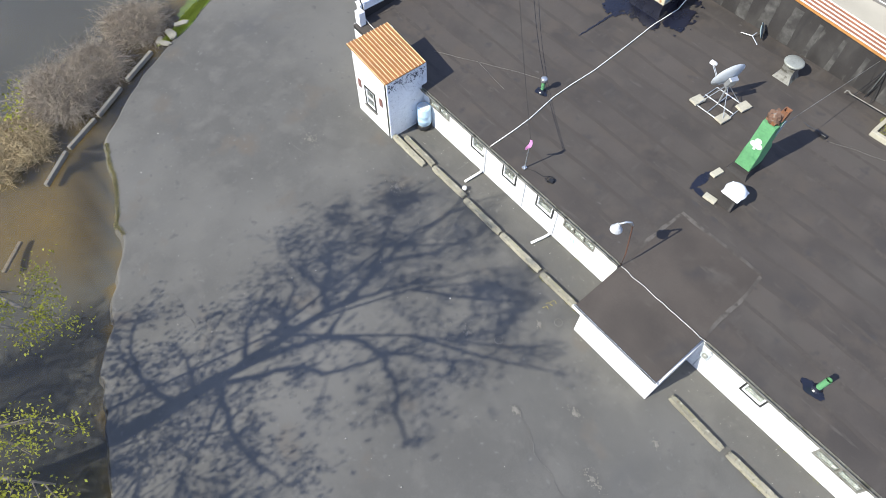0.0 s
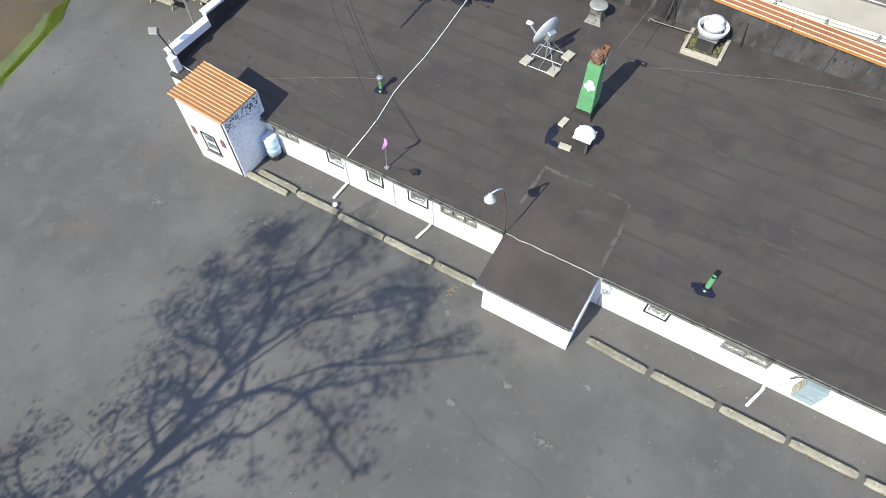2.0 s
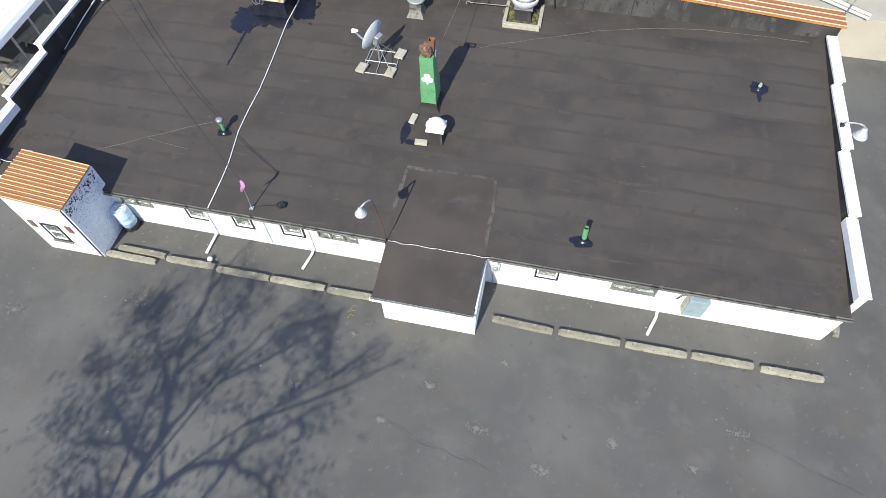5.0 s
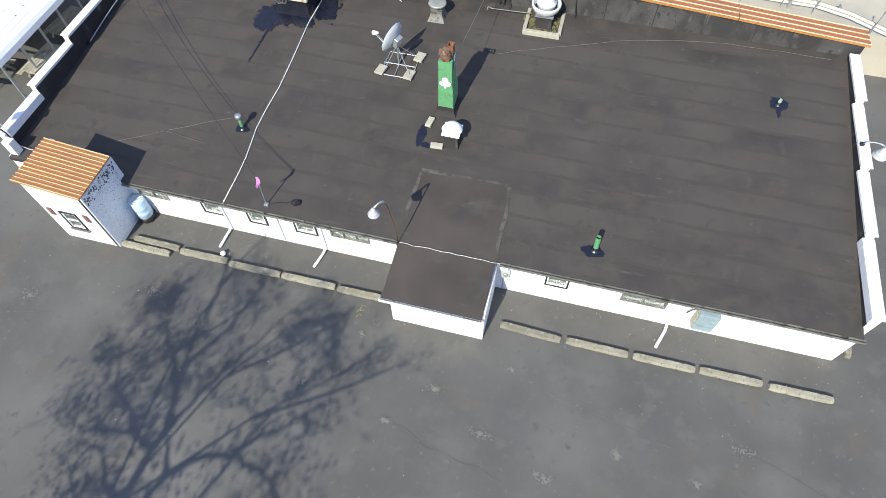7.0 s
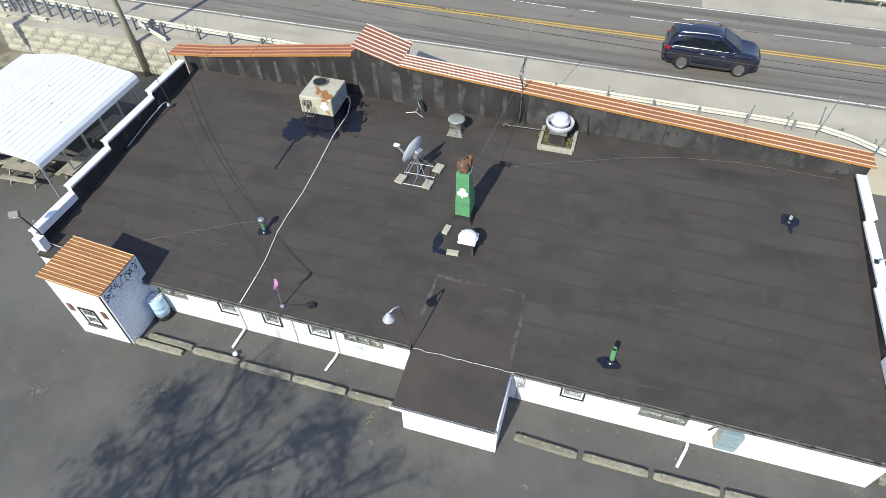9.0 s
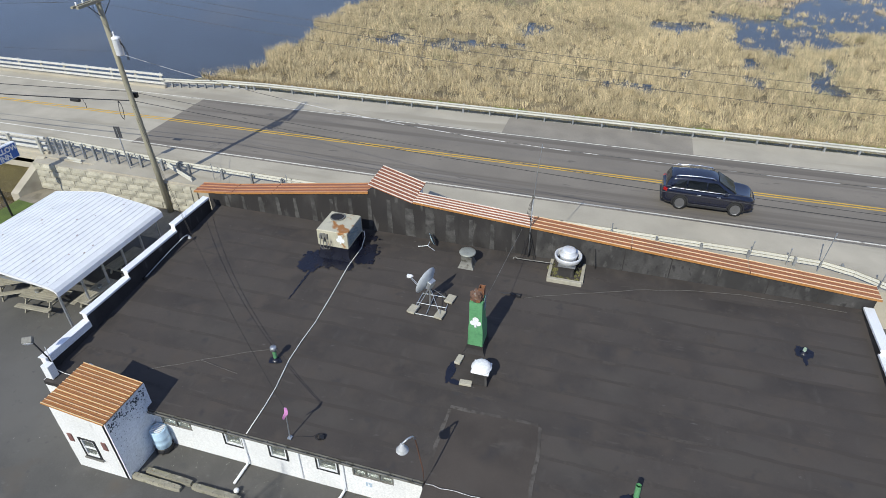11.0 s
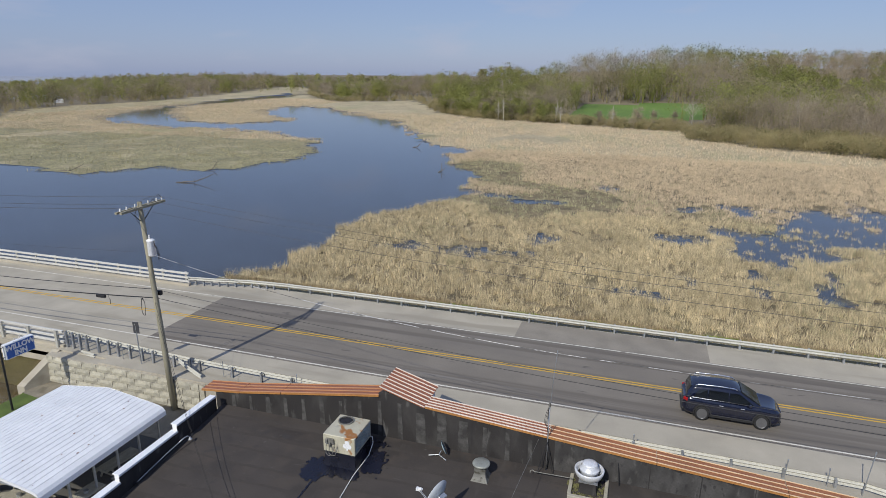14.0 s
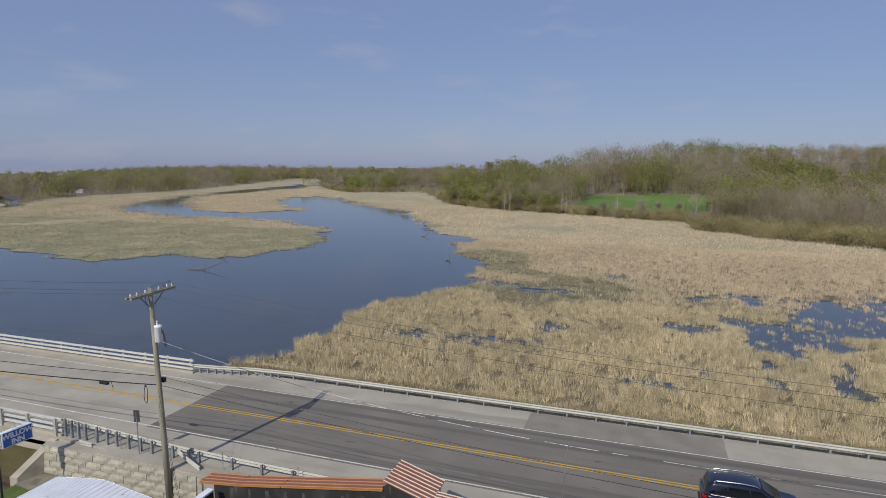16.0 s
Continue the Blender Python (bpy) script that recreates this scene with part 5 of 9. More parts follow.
def pipe(name, label, x, y, h, r, cap=False, lean=(0, 0), paint="green_paint"):
    th = thing(name, label, "vent pipe", on_roof(x, y), group="roof vent pipes")
    bm = bmesh.new()
    lathe(bm, [(r + 0.1, -0.02), (r + 0.05, 0.03), (r + 0.012, 0.1), (r + 0.01, 0.1)], 16)
    part("boot", bm, M["tar"], th)
    bm = bmesh.new()
    n = 16
    top = Vector((lean[0], lean[1], h))
    rod(bm, (0, 0, 0), top, r, r, n, caps=False)
    rod(bm, top, Vector((0, 0, 0.05)), r * 0.86, r * 0.86, n, caps=False)
    part("tube", bm, M[paint], th, "", True)
    if cap:
        bm = bmesh.new()
        lathe(bm, [(r * 1.05, h - 0.04), (r * 1.75, h - 0.02), (r * 1.75, h + 0.1), (r * 1.6, h + 0.13), (0.001, h + 0.14)], 20)
        part("cap", bm, M["galv"], th, "pale metal rain cap", True)
    return th


pipe("vent_pipe", "green vent pipe with a pale metal cap", -10.15, 13.22, 0.5, 0.07, True)
pipe("vent_pipe", "open green vent pipe beside the eave", 2.9, 11.24, 0.62, 0.085, lean=(-0.02, 0.03))
pipe("vent_pipe", "short faded mint vent stub in a tar ring", 8.4, 18.5, 0.22, 0.06, paint="mint_paint")

# flag stick
fl = thing("flag_stick", "grey pole with a faded pink cloth at the eave", "flag", on_roof(-8.05, 10.36))
bm = bmesh.new()
rod(bm, (0, 0, 0), (0.03, 0.03, 1.45), 0.022, 0.018, 8)
part("pole", bm, M["galv"], fl)
bm = bmesh.new()
box(bm, -0.07, 0.07, -0.07, 0.07, -0.01, 0.04)
part("foot", bm, M["galv"], fl)
bm = bmesh.new()
prev = None
for i in range(9):
    t = i / 8
    w = 0.05 * math.sin(math.pi * min(1, t * 0.9 + 0.1)) + 0.012
    z = 1.47 - 0.62 * t
    c = (0.04 - 0.1 * t + 0.05 * math.sin(5 * t), 0.02 * math.cos(6 * t), z)
    cur = (bm.verts.new((c[0] - w * 0.8, c[1] - 0.02, z)), bm.verts.new((c[0] + w, c[1] + 0.03, z - 0.03)))
    if prev:
        bm.faces.new((prev[0], prev[1], cur[1], cur[0]))
    prev = cur
ext = bmesh.ops.extrude_face_region(bm, geom=bm.faces[:])
for v in (g for g in ext["geom"] if isinstance(g, bmesh.types.BMVert)):
    v.co.y += 0.008
part("cloth", bm, M["pink"], fl)

# coil of wire
jw = thing("wire_coil", "tangled black wire coil lying on the roof", "wire", on_roof(-7.1, 10.62))
bm = bmesh.new()
pts = []
for i in range(40):
    a = i * 0.55
    r = 0.14 + 0.06 * noise.noise((i * 0.3, 0, 0))
    pts.append((r * math.cos(a) + 0.05 * noise.noise((i, 1, 1)), r * math.sin(a), 0.04 + 0.05 * abs(noise.noise((i * 0.4, 3, 0)))))
pts += [(-0.25, -0.05, 0.02), (-0.6, -0.12, 0.02), (-0.9, -0.26, 0.01)]
tube(bm, pts, 0.006, 5)
part("strand", bm, M["cable"], jw)
bm = bmesh.new()
box(bm, -0.05, 0.09, -0.07, 0.06, 0.03, 0.16, pose(0, 0, 0, 20, 30, 25))
part("junction_box", bm, M["black_trim"], jw)
# black box and leads shaped after a bracket's shadow on the roof
bm = bmesh.new()
box(bm, -0.08, 0.08, -0.06, 0.06, 0.0, 0.14, bevel=0.01)
jb = thing("junction_box", "small black junction box with loose leads", "electrical box", on_roof(-2.1, 18.72))
part("casing", bm, M["black_trim"], jb)
for k in range(3):
    bm = bmesh.new()
    tube(bm, [(-0.08, 0.02 * k, 0.08), (-0.3, 0.05 * k + 0.03, 0.05), (-0.62, 0.02 + 0.03 * k, 0.03), (-0.85, 0.0, 0.1)], 0.008, 5)
    part("lead", bm, M["wire"], jb)


# gooseneck lamps
def bell(bm, top, s=1.0):
    prof = [(0.03, 0.0), (0.075, -0.02), (0.085, -0.1), (0.11, -0.115), (0.11, -0.14), (0.13, -0.15), (0.14, -0.2), (0.165, -0.21), (0.165, -0.23), (0.19, -0.28), (0.215, -0.3), (0.215, -0.33),
            (0.19, -0.34), (0.15, -0.4), (0.06, -0.44), (0.001, -0.445)]
    lathe(bm, [(r * s if r > 0.01 else r, z * s) for r, z in prof], 24, top)


M["rust_dark"] = mat("dark_rusty_pipe", (0.1, 0.05, 0.034), 0.85, vary=0.3, scale=4, bump=0.2)
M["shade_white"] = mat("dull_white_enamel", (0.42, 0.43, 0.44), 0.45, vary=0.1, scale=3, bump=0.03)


def goose_lamp(label, base, neck, head, s=1.0, arm_mat="rust_dark"):
    th = thing("gooseneck_lamp", label, "lamp", Matrix.Translation(base), group="gooseneck lamps")
    b = Vector(base)
    bm = bmesh.new()
    tube(bm, [Vector(p) - b for p in neck], 0.022, 8)
    part("arm", bm, M[arm_mat], th, "", True)
    bm = bmesh.new()
    tube(bm, [Vector(neck[-3]) - b + Vector((0, 0, 0.012)), Vector(neck[-2]) - b + Vector((0, 0, 0.012)), Vector(neck[-1]) - b, Vector(head) - b], 0.03, 8)
    part("crook", bm, M["galv"], th, "", True)
    bm = bmesh.new()
    bell(bm, Vector(head) - b, s)
    part("shade", bm, M["shade_white"], th, "dull white ringed bell shade", True)
    bm = bmesh.new()
    box(bm, -0.06, 0.06, -0.06, 0.06, -0.05, 0.05)
    part("bracket", bm, M["dark_metal"], th)
    return th


goose_lamp("rusty gooseneck lamp standing at the porch eave", (-3.29, 10.02, 1.72), [(-3.29, 10.02, 1.72), (-3.32, 10.0, 2.6), (-3.43, 9.92, 3.7), (-3.47, 9.88, 4.1), (-3.51, 9.8, 4.28), (-3.6, 9.66, 4.34)], (-3.72, 9.5, 4.26), 0.84)
flood = thing("flood_lamp", "boxy grey flood lamp on a dark pole at the parapet corner", "lamp", pose(-17.86, 10.62, 2.0))
bm = bmesh.new()
tube(bm, [(0, 0, 0), (-0.05, -0.03, 0.6), (-0.2, -0.12, 1.25), (-0.27, -0.15, 1.45)], 0.028, 8)
part("pole", bm, M["dark_metal"], flood, "", True)
bm = bmesh.new()
box(bm, -0.17, 0.17, -0.12, 0.12, -0.1, 0.1, Matrix.Translation((-0.33, -0.2, 1.5)) @ pose(0, 0, 0, 35, 0, 30), bevel=0.02)
part("housing", bm, M["gutter"], flood, "grey metal lamp housing")
bm = bmesh.new()
box(bm, -0.14, 0.14, -0.13, -0.121, -0.08, 0.08, Matrix.Translation((-0.33, -0.2, 1.5)) @ pose(0, 0, 0, 35, 0, 30))
part("lens", bm, M["white_metal"], flood, "pale lamp glass")
bm = bmesh.new()
tube(bm, [(0.03, 0.0, 1.1), (0.06, -0.02, 0.5), (0.1, -0.05, 0.05), (0.5, -0.1, 0.0), (1.2, -0.12, 0.02), (2.3, -0.2, 0.15)], 0.012, 6)
part("lead", bm, M["cable_white"], flood, "pale lead running to the tower")
goose_lamp("long grey lamp arm leaning on the parapet", (-17.85, 15.7, 2.45), [(-17.85, 15.7, 2.45), (-17.8, 16.4, 2.6), (-17.7, 17.4, 2.82), (-17.62, 18.0, 2.94), (-17.58, 18.3, 2.99), (-17.55, 18.45, 2.99)], (-17.5, 18.52, 2.94), 0.42, "galv")
goose_lamp("white bell lamp outside the parapet wall", (10.9, 16.9, 2.92), [(10.9, 16.9, 2.92), (11.0, 16.9, 3.05), (11.2, 16.88, 3.1), (11.35, 16.86, 3.1), (11.5, 16.84, 3.06), (11.58, 16.84, 3.0)], (11.62, 16.84, 2.96), 1.15, "galv")

# service mast with its wires at the front parapet
mast = thing("service_mast", "thin steel service mast with weatherhead at the parapet", "mast", pose(-2.2, 21.32, roof_z(21.32)))
bm = bmesh.new()
tube(bm, [(0.02, 0, 0), (0, 0.02, 1.5), (0.0, 0.05, 2.9)], 0.024, 8)
part("pipe", bm, M["galv"], mast, "", True)
bm = bmesh.new()
tube(bm, [(0.0, 0.06, 2.2), (0.06, 0.07, 3.8), (0.17, 0.08, 5.35)], 0.016, 6)
part("rod", bm, M["galv"], mast)
bm = bmesh.new()
lathe(bm, [(0.03, 2.87), (0.05, 2.9), (0.055, 2.98), (0.03, 3.03), (0.001, 3.04)], 12, (0.0, 0.05, 0))
part("weatherhead", bm, M["gutter"], mast)
bm = bmesh.new()
for k in range(4):
    tube(bm, [(0.0, 0.05, 2.95), (-0.12 + 0.03 * k, -0.05, 2.6 - 0.1 * k), (-0.18 + 0.05 * k, 0.0, 2.2), (0.0, 0.0, 1.9 - 0.1 * k)], 0.01, 5)
part("drip_loops", bm, M["cable"], mast)
bm = bmesh.new()
rod(bm, (0.0, 0.0, 1.3), (-0.3, -0.35, 0.0), 0.016, 0.016, 6)
rod(bm, (0.0, 0.0, 1.3), (0.32, -0.3, 0.0), 0.016, 0.016, 6)
part("stay", bm, M["dark_metal"], mast)
dw = thing("stack_guy_wire", "thin guy wire from the exhaust stack to the parapet", "wire")
bm = bmesh.new()
tube(bm, [(-2.95, 16.1, 4.3), (-2.55, 21.3, 4.25)], 0.008, 5)
part("strand", bm, M["gutter"], dw)

# evaporative unit on the rear wall
ac = thing("wall_cooler", "blue-grey wall cooler with louvred side under the eave", "air conditioner", pose(6.62, 10.19, 0.68) @ Matrix.Diagonal((0.8, 0.9, 0.95, 1.0)))
bm = bmesh.new()
box(bm, -0.38, 0.38, -0.36, 0.0, 0.0, 1.0, bevel=0.012)
part("casing", bm, M["ac_panel"], ac)
for k in range(8):
    bm = bmesh.new()
    box(bm, -0.42, -0.382, -0.33, -0.04, 0.1 + k * 0.108, 0.15 + k * 0.108)
    part("louvre", bm, M["cblock"], ac)
bm = bmesh.new()
tube(bm, [(-0.42, -0.1, 0.95), (-0.6, -0.1, 0.85), (-0.68, -0.08, 0.6), (-0.7, -0.03, 0.45)], 0.02, 6)
part("hose", bm, M["cable"], ac)
bm = bmesh.new()
box(bm, -0.36, 0.36, -0.367, -0.361, 0.3, 0.33)
part("seam", bm, M["galv"], ac)

# thin loose wires lying across the membrane
M["roof_wire"] = mat("pale_roof_wire", (0.16, 0.15, 0.132), 0.7, vary=0.3, scale=2, bump=0)
for label, pts in (
    ("thin pale wire lying from the tower to a vent", [(-14.5, 11.55), (-13.5, 12.08), (-12.4, 12.66), (-11.45, 13.18), (-10.3, 13.7)]),
    ("short stray wire lying on the roof", [(-12.84, 12.4), (-12.2, 12.36), (-11.6, 12.3), (-11.1, 12.24)]),
    ("thin pale wire curving over the roof to the parapet", [(-1.9, 18.68), (-1.1, 19.03), (0.44, 19.57), (2.43, 20.3), (4.7, 20.85), (6.4, 21.05), (8.5, 21.1), (10.6, 21.05)]),
):
    rw_ = thing("roof_wire", label, "wire", group="loose roof wires")
    bm = bmesh.new()
    run_ = []
    for a, b in zip(pts, pts[1:]):
        for k in range(6):
            t = k / 6
            x, y = a[0] + (b[0] - a[0]) * t, a[1] + (b[1] - a[1]) * t
            y += 0.04 * noise.noise((x * 1.3, y, 2))
            run_.append((x, y, roof_z(y) + 0.035))
    tube(bm, run_, 0.0065, 5)
    part("strand", bm, M["roof_wire"], rw_)
    bm = bmesh.new()
    lathe(bm, [(0.014, 0.0), (0.016, 0.02), (0.001, 0.022)], 8, run_[0])
    part("clip", bm, M["dark_metal"], rw_)

# ---- the car park and yard ----


def stop_mesh(length):
    bm = bmesh.new()
    n = 10
    prof = [(-0.12, 0.0), (-0.115, 0.05), (-0.085, 0.14), (0.085, 0.145), (0.115, 0.05), (0.12, 0.0)]
    rings = []
    for i in range(n + 1):
        x = -length / 2 + length * i / n
        e = 0.8 if i in (0, n) else 1.0
        rings.append([bm.verts.new((x, y * e + 0.006 * noise.noise((i * 1.3, k, length)), z * (0.92 if i in (0, n) else 1) + 0.006 * noise.noise((i, k * 2, 9 + length)))) for k, (y, z) in enumerate(prof)])
    for a, b in zip(rings, rings[1:]):
        for k in range(len(prof) - 1):
            bm.faces.new((a[k], b[k], b[k + 1], a[k + 1]))
    bm.faces.new(rings[0])
    bm.faces.new(rings[-1][::-1])
    bmesh.ops.recalc_face_normals(bm, faces=bm.faces[:])
    return bm


for x0, x1, y, t in ((-13.46, -11.53, 8.64, -0.3), (-13.1, -11.3, 8.93, -0.6), (-11.21, -9.4, 8.86, 0.8), (-9.29, -7.36, 8.80, 0.2), (-7.3, -5.34, 8.81, 0.3), (-5.22, -3.3, 8.79, 0.6),
                     (0.45, 2.45, 8.80, -2.2), (2.63, 4.61, 8.79, -0.4), (4.78, 6.7, 8.79, 0.0), (6.84, 8.73, 8.83, 0.2), (8.94, 10.82, 8.81, 0.4), (10.9, 12.5, 11.2, 84)):
    bm = stop_mesh(x1 - x0)
    cx = (x0 + x1) / 2 if t < 80 else 11.45
    th = thing("wheel_stop", "weathered grey-green concrete wheel stop on the asphalt", "wheel stop", pose(cx, y, float(lot_z(np.array([cx]), np.array([y]))[0]) + 0.004, 0, 0, t), group="wheel stops along the wall")
    part("bar", bm, M["stop"], th)
    for s in (-1, 1):
        bm = bmesh.new()
        lathe(bm, [(0.011, 0.13), (0.013, 0.15), (0.001, 0.151)], 8, (s * (x1 - x0) * 0.38, 0, 0))
        part("anchor_pin", bm, M["rust"], th)

# pale blue drum in the corner by the tower
dr = thing("drum", "pale blue plastic drum on a dark wire base", "barrel", pose(-13.14, 9.93, 0.0))
bm = bmesh.new()
lathe(bm, [(0.24, 0.22), (0.28, 0.25), (0.285, 0.45), (0.295, 0.47), (0.285, 0.49), (0.285, 0.72), (0.295, 0.74), (0.285, 0.76), (0.28, 1.06), (0.26, 1.1), (0.24, 1.08), (0.001, 1.08)], 28)
part("body", bm, M["blue_barrel"], dr, "", True)
bm = bmesh.new()
for k in range(6):
    box(bm, -0.2, 0.2, -0.18 + k * 0.066, -0.15 + k * 0.066, 1.081, 1.11)
part("lid_ribs", bm, M["white_metal"], dr)
bm = bmesh.new()
lathe(bm, [(0.25, 0.0), (0.3, 0.03), (0.31, 0.12), (0.29, 0.2), (0.25, 0.23)], 24)
part("base_ring", bm, M["dark_metal"], dr)
for k in range(10):
    bm = bmesh.new()
    a = k * 0.628
    rod(bm, (0.31 * math.cos(a), 0.31 * math.sin(a), 0.0), (0.315 * math.cos(a + 0.4), 0.315 * math.sin(a + 0.4), 0.24), 0.012, 0.012, 5)
    part("wire", bm, M["dark_metal"], dr)
bl = thing("white_ball", "small white ball lying beside a wheel stop", "ball", pose(-9.68, 9.1, 0.0))
bm = bmesh.new()
bmesh.ops.create_icosphere(bm, subdivisions=2, radius=0.1, matrix=Matrix.Translation((0, 0, 0.1)))
part("shell", bm, M["white_wall"], bl, "", True)
bm = bmesh.new()
lathe(bm, [(0.07, 0.0), (0.075, 0.02), (0.05, 0.04)], 12)
part("ring_base", bm, M["gutter"], bl)

# parking sign on the wall, meter box beside the porch
M["faded_blue"] = mat("faded_blue_paint", (0.4, 0.5, 0.6), 0.6, vary=0.15, scale=6, bump=0.02)
ps = thing("parking_sign", "small faded blue parking sign on the white wall", "sign", pose(-5.28, 10.197, 0.72))
bm = bmesh.new()
box(bm, -0.13, 0.13, -0.012, 0.0, -0.15, 0.15, bevel=0.003)
part("plate", bm, M["white_metal"], ps)
bm = bmesh.new()
box(bm, -0.1, 0.1, -0.016, -0.0125, -0.09, 0.12)
part("panel", bm, M["faded_blue"], ps, "faded blue panel with a plain white mark")
bm = bmesh.new()
box(bm, -0.03, 0.01, -0.019, -0.0165, -0.03, 0.08)
lathe(bm, [(0.045, 0.0), (0.045, 0.002), (0.001, 0.0021)], 14)
bmesh.ops.transform(bm, matrix=Matrix.Translation((0.0, -0.0165, -0.03)) @ pose(0, 0, 0, 90), verts=bm.verts[8:])
part("mark", bm, M["white_metal"], ps)
mb = thing("meter_box", "grey-green electric meter box beside the porch wall", "electrical box", pose(0.28, 10.197, 0.95))
bm = bmesh.new()
box(bm, -0.14, 0.14, -0.09, 0.0, -0.05, 0.42, bevel=0.012)
part("casing", bm, M["dish_grey"], mb)
bm = bmesh.new()
lathe(bm, [(0.09, 0.0), (0.09, 0.05), (0.07, 0.08), (0.001, 0.085)], 18)
bmesh.ops.transform(bm, matrix=Matrix.Translation((0, -0.09, 0.2)) @ pose(0, 0, 0, 90), verts=bm.verts[:])
part("dial", bm, M["grey_dome"], mb)
bm = bmesh.new()
rod(bm, (0.08, -0.05, 0.42), (0.08, -0.05, 0.82), 0.02, 0.02, 8)
part("conduit", bm, M["galv"], mb)
bm = bmesh.new()
rod(bm, (-0.06, -0.05, -0.05), (-0.06, -0.05, -0.85), 0.02, 0.02, 8)
part("lower_conduit", bm, M["galv"], mb)

# weeds along the wheel stops and the foot of the wall
wr = np.random.default_rng(23)
n = 1500
wx = wr.uniform(-13.5, 10.8, n)
wy = np.where(wr.random(n) < 0.75, 8.8 + np.where(wr.random(n) < 0.6, -0.15, 0.15) + wr.normal(0, 0.03, n), 10.15 + wr.normal(0, 0.02, n))
sel = (value_noise(wx, wy * 0 + 4, 0.7, 52) > 0.62) & ((wx < -3.4) | (wx > 0.3))
wx, wy = wx[sel], wy[sel]


def weed_blades(x, y, rng):
    """Short blades standing on the asphalt."""
    k = len(x)
    a, la = rng.uniform(0, 6.283, k), rng.uniform(0, 6.283, k)
    h, w = rng.uniform(0.03, 0.1, k), rng.uniform(0.008, 0.018, k)
    z = lot_z(x, y)
    v = np.empty((k, 3, 3))
    v[:, 0] = np.stack([x - np.cos(a) * w, y - np.sin(a) * w, z], 1)
    v[:, 1] = np.stack([x + np.cos(a) * w, y + np.sin(a) * w, z], 1)
    v[:, 2] = np.stack([x + np.cos(la) * h * 0.5, y + np.sin(la) * h * 0.5, z + h], 1)
    return v.reshape(-1, 3), np.arange(3 * k).reshape(-1, 3)


M["weed"] = mat("dry_green_weed", (0.2, 0.19, 0.06), 0.9, vary=0.3, scale=2, bump=0, per_island=0.35, spec=0.2)
wv_, wf_ = weed_blades(wx, wy, wr)
tagged(new("kerb_weeds", soup("kerb_weeds", wv_, wf_, M["weed"])), "sparse olive weeds beside the wheel stops", "weeds", kind="stuff")

# faded yellow paint strokes, too worn to read
bm = bmesh.new()
for k, (dx, dy, L_, t_) in enumerate(((0, 0, 0.16, 70), (0.09, 0.05, 0.12, -20), (-0.05, 0.16, 0.15, 60), (0.08, 0.22, 0.13, 10), (0.02, 0.34, 0.16, 75), (0.12, 0.4, 0.1, -30))):
    box(bm, -L_ / 2, L_ / 2, -0.014, 0.014, 0.0, 0.002, Matrix.Translation((dx, dy, 0)) @ pose(0, 0, 0, 0, 0, t_))
solid("paint_mark", bm, M["faded_yellow"], "faded yellow paint strokes on the asphalt", "paint mark", "structure", m=pose(-4.25, 8.0, 0.012))

# marks on the asphalt: patches, cracks and specks
M["dusty_patch"] = mat("dusty_asphalt_patch", (0.178, 0.166, 0.146), 0.95, vary=0.2, scale=2, fine=20, bump=0.4, spec=0.2)
M["crack"] = mat("asphalt_crack", (0.122, 0.114, 0.102), 0.95, vary=0.2, bump=0.3)
M["crack_pale"] = mat("asphalt_crack_dusty", (0.135, 0.128, 0.118), 0.95, vary=0.2, bump=0.3)


def lay(name, x, y, bm, material, label, category):
    return solid(name, bm, material, label, category, "structure", m=pose(x, y, float(lot_z(np.array([x]), np.array([y]))[0]) + 0.012))


fleck = random.Random(14)
for i, (x, y, rx, ry, cnt) in enumerate(((-2.3, 4.85, 0.3, 0.16, 130), (4.6, 5.6, 0.22, 0.28, 120), (-1.1, 6.2, 0.5, 0.25, 90), (-3.9, 7.4, 0.2, 0.2, 50), (6.9, 5.3, 0.3, 0.2, 50), (1.1, 7.4, 0.25, 0.2, 50),
                                         (-11.4, 7.2, 0.8, 0.4, 120), (-5.2, 5.4, 0.5, 0.4, 60), (0.6, 5.2, 0.7, 0.3, 90), (2.6, 4.4, 0.6, 0.3, 70), (8.2, 6.6, 0.8, 0.3, 80), (-15.5, 6.0, 0.9, 0.5, 90))):
    bm = bmesh.new()
    for k in range(cnt):
        a_, q = fleck.uniform(0, 6.283), abs(fleck.gauss(0, 0.55))
        fx, fy, r = rx * q * math.cos(a_), ry * q * math.sin(a_), fleck.uniform(0.008, 0.035) * (1.3 - min(1, q))
        ring = [bm.verts.new((fx + r * (1 + 0.7 * noise.noise((k * 2.3, v_ * 1.1, i))) * math.cos(v_ * 0.9), fy + r * (1 + 0.7 * noise.noise((k * 1.7, v_ * 1.3, i + 9))) * math.sin(v_ * 0.9), 0.001 + 0.00002 * k)) for v_ in range(7)]
        bm.faces.new(ring)
    lay("asphalt_patch", x, y, bm, M["dusty_patch"], "dusty pale worn patch in the asphalt", "patch")
